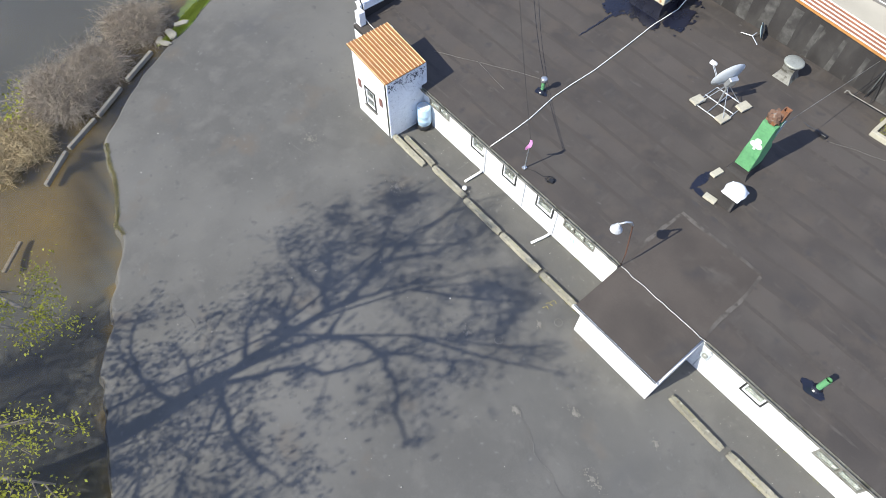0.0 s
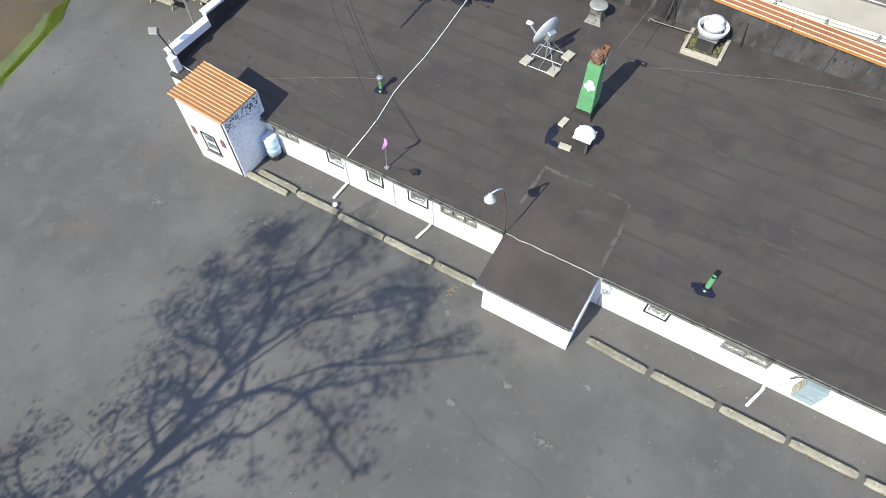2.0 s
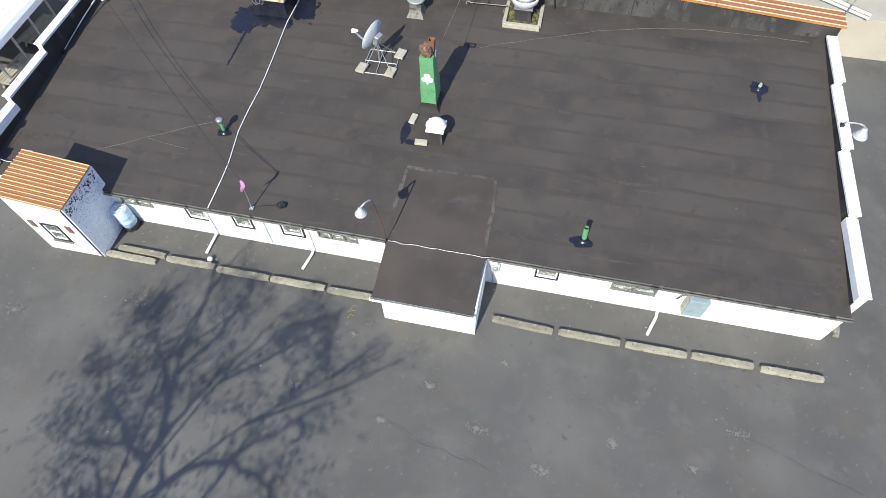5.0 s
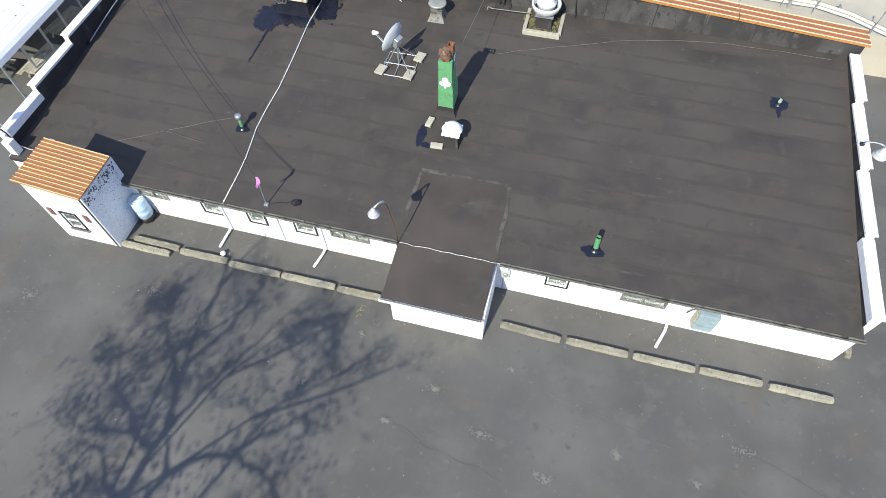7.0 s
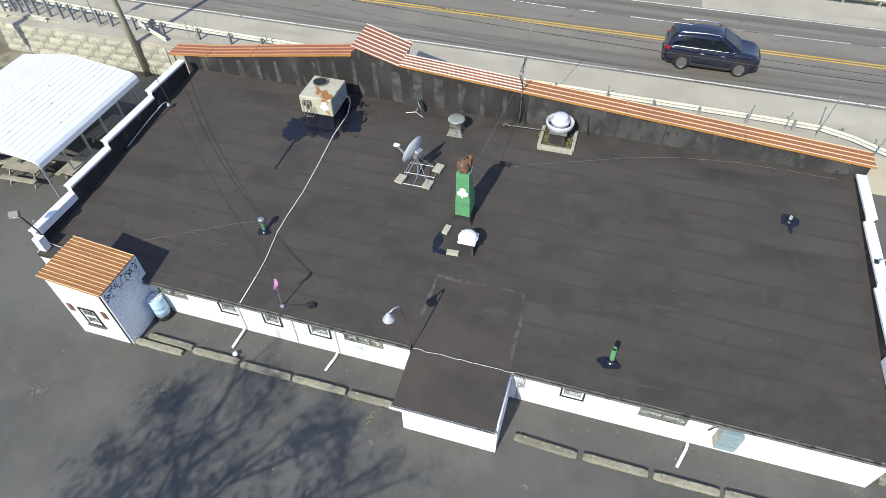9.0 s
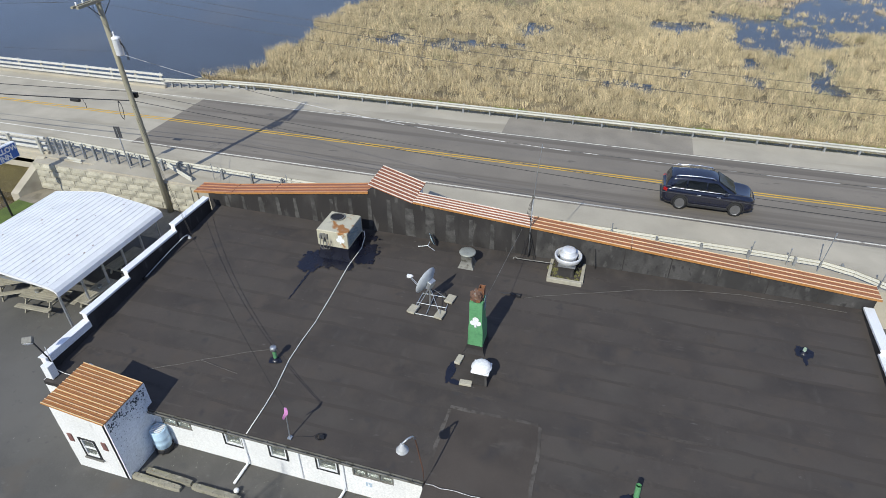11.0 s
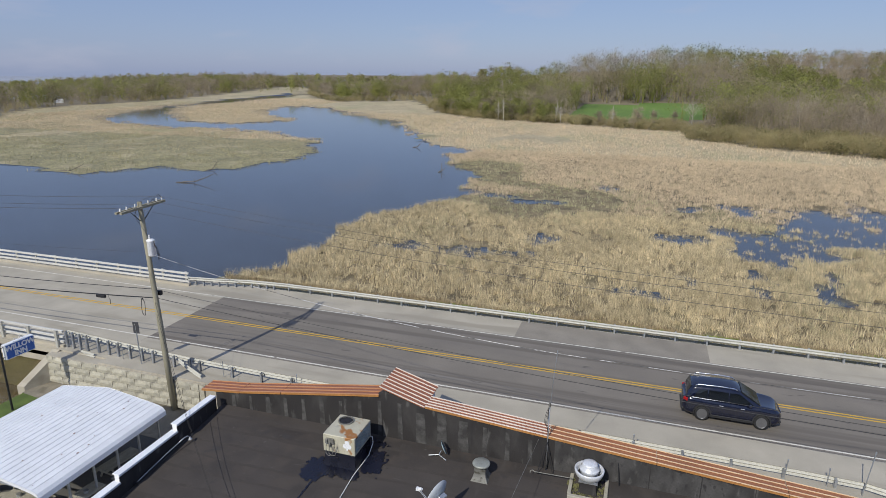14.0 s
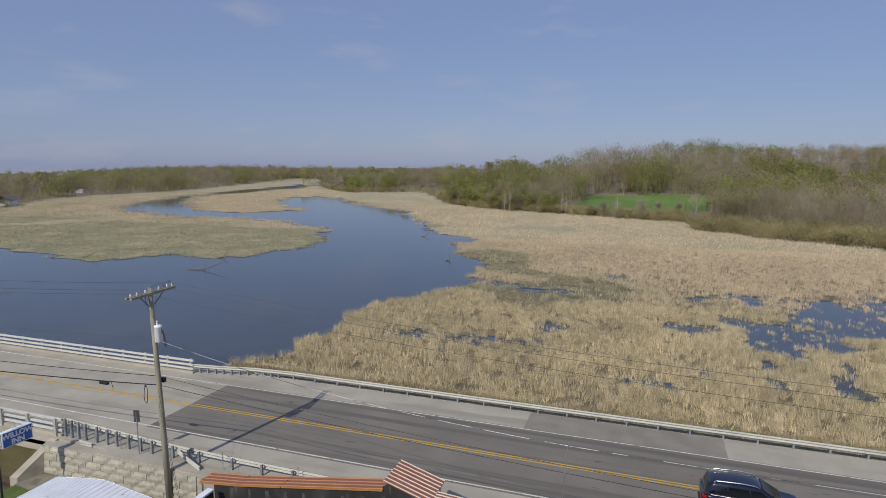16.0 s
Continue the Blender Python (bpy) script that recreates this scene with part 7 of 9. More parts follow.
for y in (-1.5, -1.05, -0.45, 0.55, 1.2, 1.62):
    bm = bmesh.new()
    lathe(bm, [(0.03, 0.0), (0.055, 0.03), (0.03, 0.06), (0.055, 0.09), (0.03, 0.12), (0.04, 0.16), (0.001, 0.17)], 10, (-0.45 - 0.1 * y, y, 11.78))
    part("insulator", bm, M["white_wall"], pole, "white porcelain insulator", True)
bm = bmesh.new()
lathe(bm, [(0.16, 9.15), (0.2, 9.2), (0.2, 9.95), (0.22, 9.97), (0.2, 10.03), (0.1, 10.08), (0.001, 10.1)], 18, (-0.02, -0.12, 0))
part("transformer", bm, M["white_metal"], pole, "pale grey transformer can", True)
bm = bmesh.new()
lathe(bm, [(0.03, 10.08), (0.05, 10.12), (0.03, 10.2), (0.05, 10.26), (0.02, 10.32), (0.001, 10.33)], 10, (-0.02, -0.18, 0))
part("bushing", bm, M["white_wall"], pole)
for k in range(3):
    bm = bmesh.new()
    tube(bm, [(0.05 + 0.05 * k, -0.15, 10.0), (0.25 + 0.04 * k, -0.1, 9.6), (0.3 + 0.05 * k, -0.05, 9.2), (0.2 + 0.06 * k, 0.0, 8.9)], 0.012, 5)
    part("lead", bm, M["cable"], pole)
bm = bmesh.new()
tube(bm, [(-0.35, 0.9, 11.85), (-0.3, 0.5, 12.15), (-0.35, 0.1, 12.1), (-0.45, -0.4, 11.9), (-0.4, -0.5, 11.2), (-0.1, -0.2, 10.3)], 0.012, 5)
tube(bm, [(-0.45, 1.5, 11.9), (-0.3, 1.1, 12.2), (-0.25, 0.7, 12.05), (-0.3, 0.4, 11.85)], 0.012, 5)
part("jumper", bm, M["wire"], pole)
bm = bmesh.new()
box(bm, -0.32, -0.08, 0.12, 0.3, 6.85, 7.1)
part("splice_box", bm, M["dark_metal"], pole)


def span(name, label, a, b, drop, r, material="cable"):
    th = thing(name, label, "cable", group="overhead lines")
    bm = bmesh.new()
    tube(bm, sag(a, b, drop, 28), r, 5)
    part("strand", bm, M[material], th)
    return th


for y in (-1.5, -0.45, 1.62):
    x0 = -23.95 - 0.1 * y
    span("power_line", "thin overhead power line", (x0, 24.0 + y, 11.95), (-78, 24.4 + y, 11.3), 0.9, 0.0105, "wire")
for y in (-1.05, 0.55, 1.62):
    x0 = -23.95 - 0.1 * y
    span("power_line", "thin overhead power line", (x0, 24.0 + y, 11.95), (40, 23.4 + y, 11.0), 1.3, 0.009, "wire")
span("phone_cable", "thick black overhead phone cable", (-23.75, 23.95, 6.75), (-78, 24.6, 6.2), 0.9, 0.03)
span("phone_cable", "thick black overhead phone cable", (-23.7, 23.95, 6.75), (40, 23.6, 6.3), 1.0, 0.016)
span("phone_cable", "black overhead television cable", (-23.77, 23.95, 7.25), (-78, 24.6, 7.0), 0.8, 0.018)
span("phone_cable", "black overhead television cable", (-23.72, 23.95, 7.25), (40, 23.6, 6.8), 1.2, 0.011)
span("neutral_line", "thin overhead neutral line", (-23.85, 23.9, 9.3), (-78, 24.4, 8.9), 0.7, 0.007, "wire")
span("service_line", "twisted silver service line to the inn mast", (-23.7, 23.9, 9.25), (-2.05, 21.45, 8.05), 0.45, 0.011, "silver_wire")
span("service_line", "twisted silver service line beyond the mast", (-2.05, 21.45, 8.05), (40, 23.2, 8.6), 0.5, 0.01, "silver_wire")
span("antenna_wire", "thin wire from the pole to the flag stick", (-8.02, 10.39, 3.32), (-23.8, 23.9, 6.6), 1.35, 0.0075, "wire_dull")
span("antenna_wire", "thin wire from the pole to the flag stick", (-8.02, 10.39, 3.28), (-23.8, 23.9, 5.9), 1.25, 0.0075, "wire_dull")
sb = thing("splice_case", "black splice case hanging on the phone cable", "cable splice", pose(-27.6, 23.98, 6.42))
bm = bmesh.new()
box(bm, -0.3, 0.3, -0.08, 0.08, -0.12, 0.04, bevel=0.02)
part("case", bm, M["dark_metal"], sb)
bm = bmesh.new()
tube(bm, [(0.5, 0, 0.05), (0.6, 0, -0.2), (0.55, 0.03, -0.45), (0.62, 0.0, -0.15)], 0.012, 5)
part("loop", bm, M["cable"], sb)
cl = thing("cable_loop", "coiled spare cable hanging beside the pole", "cable", pose(-24.7, 23.97, 6.6))
bm = bmesh.new()
tube(bm, [(0.12 * math.cos(a), 0.02 * math.sin(3 * a), -0.5 + 0.5 * math.sin(a)) for a in np.linspace(1.57, 14.1, 40)], 0.016, 5)
part("coil", bm, M["cable"], cl)
bm = bmesh.new()
box(bm, -0.03, 0.03, -0.03, 0.03, -0.06, 0.02)
part("tie", bm, M["dark_metal"], cl)

# ---- car ----
M["car_paint"] = mat("dark_navy_paint", (0.004, 0.006, 0.020), 0.14, 0.0, vary=0.03, bump=0, spec=0.6)
M["car_paint"].node_tree.nodes["Principled BSDF"].inputs["Coat Weight"].default_value = 0.7
M["car_glass"] = mat("dark_car_glass", (0.008, 0.010, 0.012), 0.04, 0.0, vary=0.0, bump=0, spec=0.6)
M["tyre"] = mat("tyre_rubber", (0.018, 0.018, 0.018), 0.85, bump=0.1)
M["chrome"] = mat("chrome", (0.75, 0.76, 0.78), 0.12, 1.0, vary=0.02, bump=0)
M["satin"] = mat("satin_aluminium", (0.82, 0.83, 0.85), 0.3, 1.0, vary=0.02, bump=0)
M["alloy"] = mat("grey_alloy", (0.2, 0.2, 0.205), 0.45, 0.6, vary=0.05, bump=0)
M["plastic"] = mat("black_plastic", (0.02, 0.02, 0.021), 0.6, bump=0.05)
M["tail"] = mat("red_lens", (0.35, 0.01, 0.012), 0.2, bump=0)
M["lens"] = mat("clear_lens", (0.6, 0.62, 0.65), 0.08, 0.0, bump=0, vary=0.03)


def loft(bm, sections, close=True):
    rings = [[bm.verts.new(p) for p in s] for s in sections]
    k = len(rings[0])
    for a, b in zip(rings, rings[1:]):
        for i in range(k - (0 if close else 1)):
            j = (i + 1) % k
            bm.faces.new((a[i], a[j], b[j], b[i]))
    if close:
        bm.faces.new(rings[0][::-1])
        bm.faces.new(rings[-1])
    bmesh.ops.recalc_face_normals(bm, faces=bm.faces[:])


car = thing("suv", "dark navy sport utility car driving on the road", "car", pose(5.68, 30.0, ROAD) @ Matrix.Diagonal((0.96, 1.0, 1.08, 1.0)))


def smooth_rows(rows, n):
    """Rows of numbers against their first one, drawn out into n even, rounded steps."""
    rows = np.array(rows, float)
    x = np.linspace(rows[0, 0], rows[-1, 0], n)
    cols = [np.interp(x, rows[:, 0], rows[:, k]) for k in range(1, rows.shape[1])]
    for c in cols:
        c[1:-1] = 0.25 * c[:-2] + 0.5 * c[1:-1] + 0.25 * c[2:]
    return zip(x, *cols)


# lower body, nose at +x: half-width, underside and shoulder height along its length
secs = []
for x, w, z0, z1 in smooth_rows([(-2.34, 0.66, 0.44, 0.98), (-2.28, 0.82, 0.34, 1.04), (-2.0, 0.90, 0.26, 1.08), (-1.0, 0.915, 0.22, 1.07), (0.0, 0.915, 0.22, 1.05), (0.9, 0.915, 0.22, 1.04),
                                 (1.3, 0.91, 0.24, 1.05), (1.8, 0.89, 0.26, 1.01), (2.1, 0.84, 0.28, 0.95), (2.26, 0.74, 0.3, 0.86), (2.33, 0.60, 0.36, 0.76)], 40):
    dz = z1 - z0
    half = [(w * 0.88, z0), (w * 0.985, z0 + 0.1 * dz), (w, z0 + 0.3 * dz), (w * 0.985, z0 + 0.55 * dz), (w * 1.0, z0 + 0.76 * dz), (w * 0.975, z0 + 0.9 * dz), (w * 0.9, z0 + 0.98 * dz), (w * 0.7, z1 + 0.012), (w * 0.62, z1 - 0.002)]
    secs.append([(x, -y, z) for y, z in half] + [(x, 0, z1 + 0.02)] + [(x, y, z) for y, z in half[::-1]])
bm = bmesh.new()
loft(bm, secs)
part("body", bm, M["car_paint"], car, "", True)
secs = []
for x, w, z0, z1 in smooth_rows([(-2.2, 0.68, 1.02, 1.1), (-2.1, 0.7, 1.0, 1.36), (-1.95, 0.71, 1.0, 1.56), (-1.4, 0.72, 1.0, 1.63), (-0.5, 0.72, 1.0, 1.665), (0.05, 0.7, 1.0, 1.645), (0.32, 0.68, 1.0, 1.585), (0.8, 0.68, 1.0, 1.335), (1.36, 0.72, 0.98, 1.05)], 36):
    h = z1 - z0
    half = [(w + 0.13, z0), (w + 0.1, z0 + 0.25 * h), (w + 0.03, z0 + 0.62 * h), (w * 0.97, z0 + 0.86 * h), (w * 0.88, z0 + 0.96 * h), (w * 0.6, z1)]
    secs.append([(x, -y, z) for y, z in half] + [(x, 0, z1 + 0.02)] + [(x, y, z) for y, z in half[::-1]])
bm = bmesh.new()
loft(bm, secs)
part("cabin", bm, M["car_paint"], car, "", True)


def pane(q, out, name):
    """A thick glass pane over four corners, standing a little proud."""
    bm = bmesh.new()
    o = Vector(out).normalized()
    vs = [bm.verts.new(Vector(p) + o * 0.012) for p in q] + [bm.verts.new(Vector(p) - o * 0.05) for p in q]
    n = len(q)
    for i in range(n):
        j = (i + 1) % n
        bm.faces.new((vs[i], vs[j], vs[n + j], vs[n + i]))
    bm.faces.new(vs[:n])
    bm.faces.new(vs[:n - 1:-1])
    bmesh.ops.recalc_face_normals(bm, faces=bm.faces[:])
    part(name, bm, M["car_glass"], car)


for s in (-1, 1):
    lo, hi = s * 0.838, s * 0.738
    for x0, x1, t0, t1 in ((-1.9, -1.2, 0.3, 0.0), (-1.14, -0.2, 0.0, 0.0), (-0.14, 1.0, 0.0, 0.68)):
        pane([(x0, lo, 1.1), (x1, lo, 1.09), (x1 - t1, hi, 1.5), (x0 + t0, hi, 1.5 if t0 == 0 else 1.45)], (0, s, 0.25), "side_window")
    bm = bmesh.new()
    tube(bm, [(-1.8, s * 0.63, 1.58), (-1.68, s * 0.64, 1.67), (-0.6, s * 0.645, 1.715), (0.05, s * 0.63, 1.69), (0.22, s * 0.62, 1.6)], 0.026, 6)
    part("roof_rail", bm, M["satin"], car, "bright satin roof rail", True)
    bm = bmesh.new()
    tube(bm, [(-1.92, s * 0.855, 1.09), (-0.5, s * 0.862, 1.085), (0.98, s * 0.862, 1.075)], 0.011, 5)
    part("waist_trim", bm, M["satin"], car)
    bm = bmesh.new()
    box(bm, 0.72, 0.9, min(s * 0.91, s * 1.08), max(s * 0.91, s * 1.08), 1.05, 1.18, bevel=0.04)
    part("mirror", bm, M["car_paint"], car)
    bm = bmesh.new()
    box(bm, -0.95, 1.0, min(s * 0.89, s * 0.935), max(s * 0.89, s * 0.935), 0.24, 0.38, bevel=0.015)
    part("sill_trim", bm, M["plastic"], car)
    for x in (-0.5, 0.5):
        bm = bmesh.new()
        box(bm, x - 0.1, x + 0.1, min(s * 0.9, s * 0.945), max(s * 0.9, s * 0.945), 0.87, 0.9, bevel=0.008)
        part("door_handle", bm, M["satin"], car)
    bm = bmesh.new()
    box(bm, -0.12, 0.12, -0.06, 0.06, -0.05, 0.05, pose(2.1, s * 0.7, 0.82, 0, 12, -s * 42), bevel=0.02)
    part("headlight", bm, M["lens"], car)
    bm = bmesh.new()
    box(bm, -0.12, 0.12, -0.05, 0.05, -0.08, 0.08, pose(-2.2, s * 0.78, 0.94, 0, 0, s * 40), bevel=0.02)
    part("tail_light", bm, M["tail"], car)
    for x in (-1.36, 1.43):
        bm = bmesh.new()
        m = Matrix.Translation((x, s * 0.835, 0.36)) @ pose(0, 0, 0, 90)
        lathe(bm, [(0.2, -0.08), (0.255, -0.112), (0.335, -0.112), (0.36, -0.08), (0.36, 0.08), (0.335, 0.112), (0.255, 0.112), (0.2, 0.08)], 28)
        bmesh.ops.transform(bm, matrix=m, verts=bm.verts[:])
        wh = part("wheel", bm, M["tyre"], car, "", True)
        bm = bmesh.new()
        lathe(bm, [(0.001, -0.07), (0.25, -0.075), (0.25, 0.075), (0.001, 0.07)], 24)
        bmesh.ops.transform(bm, matrix=m, verts=bm.verts[:])
        part("hub", bm, M["plastic"], wh)
        bm = bmesh.new()
        lathe(bm, [(0.232, -0.1), (0.252, -0.118), (0.262, -0.1), (0.262, 0.1), (0.252, 0.118), (0.232, 0.1)], 28)
        for k in range(10):
            for zz in (-0.095, 0.095):
                box(bm, 0.05, 0.24, -0.013, 0.013, zz - 0.012, zz + 0.012, pose(0, 0, 0, 0, 0, 36 * k + (9 if k % 2 else -9)))
        for zz in (-0.1, 0.1):
            lathe(bm, [(0.001, zz - 0.012), (0.055, zz - 0.01), (0.055, zz + 0.01), (0.001, zz + 0.012)], 12)
        bmesh.ops.transform(bm, matrix=m, verts=bm.verts[:])
        part("rim", bm, M["alloy"], wh, "spoked alloy rim")
        bm = bmesh.new()
        angs = np.linspace(-0.25, math.pi + 0.25, 20)
        secs = []
        for a in angs:
            c_, d_ = math.cos(a), math.sin(a)
            secs.append([(x + r * c_, s * yy, 0.37 + r * d_) for r, yy in ((0.372, 0.88), (0.378, 0.94), (0.44, 0.935), (0.445, 0.88))])
        loft(bm, secs)
        part("wheel_arch", bm, M["plastic"], car)
pane([(0.4, -0.57, 1.57), (0.4, 0.57, 1.57), (1.3, 0.68, 1.1), (1.3, -0.68, 1.1)], (0.46, 0, 0.89), "windscreen")
pane([(-1.99, 0.56, 1.54), (-1.99, -0.56, 1.54), (-2.15, -0.64, 1.2), (-2.15, 0.64, 1.2)], (-0.9, 0, 0.4), "rear_window")
bm = bmesh.new()
box(bm, 2.2, 2.345, -0.42, 0.42, 0.56, 0.8, bevel=0.03)
gr = part("grille", bm, M["plastic"], car)
for k in range(4):
    bm = bmesh.new()
    box(bm, 2.345, 2.36, -0.4, 0.4, 0.58 + k * 0.055, 0.6 + k * 0.055)
    part("grille_bar", bm, M["chrome"], gr)
for x0, x1, w in ((2.12, 2.37, 0.66), (-2.38, -2.12, 0.72)):
    bm = bmesh.new()
    box(bm, x0, x1, -w, w, 0.3, 0.46, bevel=0.06)
    part("bumper", bm, M["plastic"], car)
bm = bmesh.new()
box(bm, 2.371, 2.376, -0.25, 0.25, 0.36, 0.47)
part("plate", bm, M["white_metal"], car)

# ---- plants ----
M["reed"] = mat("dry_cattail", (0.585, 0.49, 0.315), 0.85, vary=0.16, scale=0.12, fine=1.3, fine_vary=0.3, bump=0, per_island=0.42, spec=0.2)
M["reed_pale"] = mat("pale_cattail", (0.60, 0.485, 0.335), 0.85, vary=0.1, scale=0.06, fine=0.8, fine_vary=0.2, bump=0, per_island=0.3, spec=0.2)
M["reed_green"] = mat("sprouting_reed", (0.41, 0.38, 0.23), 0.85, vary=0.2, scale=0.15, fine=1.3, fine_vary=0.3, bump=0, per_island=0.35, spec=0.2)
M["brush"] = mat("bare_brush", (0.3, 0.25, 0.195), 0.9, vary=0.2, scale=0.8, bump=0, per_island=0.4, spec=0.2)
M["straw"] = mat("straw_reed", (0.38, 0.3, 0.18), 0.9, vary=0.2, scale=0.8, bump=0, per_island=0.35, spec=0.2)
M["grass"] = mat("fresh_grass", (0.2, 0.25, 0.04), 0.9, vary=0.2, scale=0.8, bump=0, per_island=0.4, spec=0.2)
M["edge_moss"] = mat("yellow_moss", (0.3, 0.27, 0.12), 0.95, vary=0.3, scale=3, bump=0, per_island=0.5)
M["bank_green"] = mat("bank_grass_green", (0.2, 0.25, 0.06), 0.9, vary=0.25, scale=0.8, bump=0, per_island=0.4, spec=0.2)
M["sedge"] = mat("brown_sedge", (0.33, 0.255, 0.155), 0.9, vary=0.25, scale=0.6, bump=0, per_island=0.4, spec=0.2)
M["gravel"] = mat("grey_gravel", (0.3, 0.285, 0.25), 0.95, vary=0.2, scale=2, bump=0, per_island=0.45, spec=0.2)
M["leaf_spring"] = mat("spring_leaves", (0.36, 0.37, 0.055), 0.7, vary=0.2, scale=0.6, bump=0, per_island=0.35, spec=0.3)
M["bark"] = mat("grey_bark", (0.17, 0.145, 0.115), 0.95, vary=0.25, scale=1.5, fine=18, bump=0.6, stretch=(3, 3, 0.6))
M["reed_island"] = mat("olive_cattail", (0.44, 0.378, 0.235), 0.85, vary=0.15, scale=0.06, fine=0.8, fine_vary=0.2, bump=0, per_island=0.3, spec=0.2)
M["wood_fresh"] = mat("woods_fresh_leaf", (0.3, 0.305, 0.1), 0.85, vary=0.38, scale=0.1, fine=0.25, fine_vary=0.2, bump=0, per_island=0.08, spec=0.2)
M["wood_dull"] = mat("woods_dull_leaf", (0.32, 0.285, 0.14), 0.85, vary=0.38, scale=0.1, fine=0.25, fine_vary=0.2, bump=0, per_island=0.08, spec=0.2)
M["wood_bare"] = mat("woods_bare_twig", (0.37, 0.305, 0.22), 0.9, vary=0.38, scale=0.1, fine=0.4, bump=0, per_island=0.12, spec=0.2)
M["wood_shrub"] = mat("woods_brown_shrub", (0.4, 0.335, 0.175), 0.9, vary=0.25, scale=0.05, fine=0.5, bump=0, per_island=0.12, spec=0.2)
# thin leaves and fine twigs let some light through
for key in ("wood_fresh", "wood_dull", "wood_bare", "wood_shrub"):
    nt = M[key].node_tree
    pb = nt.nodes["Principled BSDF"]
    thin = nt.nodes.new("ShaderNodeBsdfTranslucent")
    both = nt.nodes.new("ShaderNodeMixShader")
    both.inputs["Fac"].default_value = 0.25
    nt.links.new(pb.inputs["Base Color"].links[0].from_socket, thin.inputs["Color"])
    nt.links.new(pb.outputs[0], both.inputs[1])
    nt.links.new(thin.outputs[0], both.inputs[2])
    nt.links.new(both.outputs[0], nt.nodes["Material Output"].inputs["Surface"])


def let_light_through(m, share):
    """Thin leaves pass some of the light on."""
    nt = m.node_tree
    b, o = nt.nodes["Principled BSDF"], nt.nodes["Material Output"]
    t = nt.nodes.new("ShaderNodeBsdfTranslucent")
    nt.links.new(b.inputs["Base Color"].links[0].from_socket, t.inputs["Color"])
    mx = nt.nodes.new("ShaderNodeMixShader")
    mx.inputs[0].default_value = share
    nt.links.new(b.outputs[0], mx.inputs[1])
    nt.links.new(t.outputs[0], mx.inputs[2])
    nt.links.new(mx.outputs[0], o.inputs["Surface"])


for k in ("leaf_spring", "wood_fresh", "wood_dull"):
    let_light_through(M[k], 0.5)


def blades(x, y, z, h, w, lean, rng):
    """Slender bent blades: two triangles' worth of quad and tip each, as one strip of 5 vertices."""
    n = len(x)
    a = rng.uniform(0, 2 * np.pi, n)
    la = rng.uniform(0, 2 * np.pi, n)
    lx, ly = np.cos(la) * lean * h, np.sin(la) * lean * h
    wx, wy = np.cos(a) * w, np.sin(a) * w
    v = np.empty((n, 5, 3))
    v[:, 0] = np.stack([x - wx, y - wy, z], 1)
    v[:, 1] = np.stack([x + wx, y + wy, z], 1)
    v[:, 2] = np.stack([x + wx * 0.8 + lx * 0.35, y + wy * 0.8 + ly * 0.35, z + h * 0.6], 1)
    v[:, 3] = np.stack([x - wx * 0.8 + lx * 0.35, y - wy * 0.8 + ly * 0.35, z + h * 0.6], 1)
    v[:, 4] = np.stack([x + lx, y + ly, z + h], 1)
    f = np.array([(0, 1, 2), (0, 2, 3), (3, 2, 4)])
    return v.reshape(-1, 3), (f[None] + 5 * np.arange(n)[:, None, None]).reshape(-1, 3)


def tri_blades(x, y, z, h, w, lean, rng):
    n = len(x)
    a = rng.uniform(0, 2 * np.pi, n)
    la = rng.uniform(0, 2 * np.pi, n)
    v = np.empty((n, 3, 3))
    wx, wy = np.cos(a) * w, np.sin(a) * w
    v[:, 0] = np.stack([x - wx, y - wy, z], 1)
    v[:, 1] = np.stack([x + wx, y + wy, z], 1)
    v[:, 2] = np.stack([x + np.cos(la) * lean * h, y + np.sin(la) * lean * h, z + h], 1)
    return v.reshape(-1, 3), np.arange(3 * n).reshape(-1, 3)


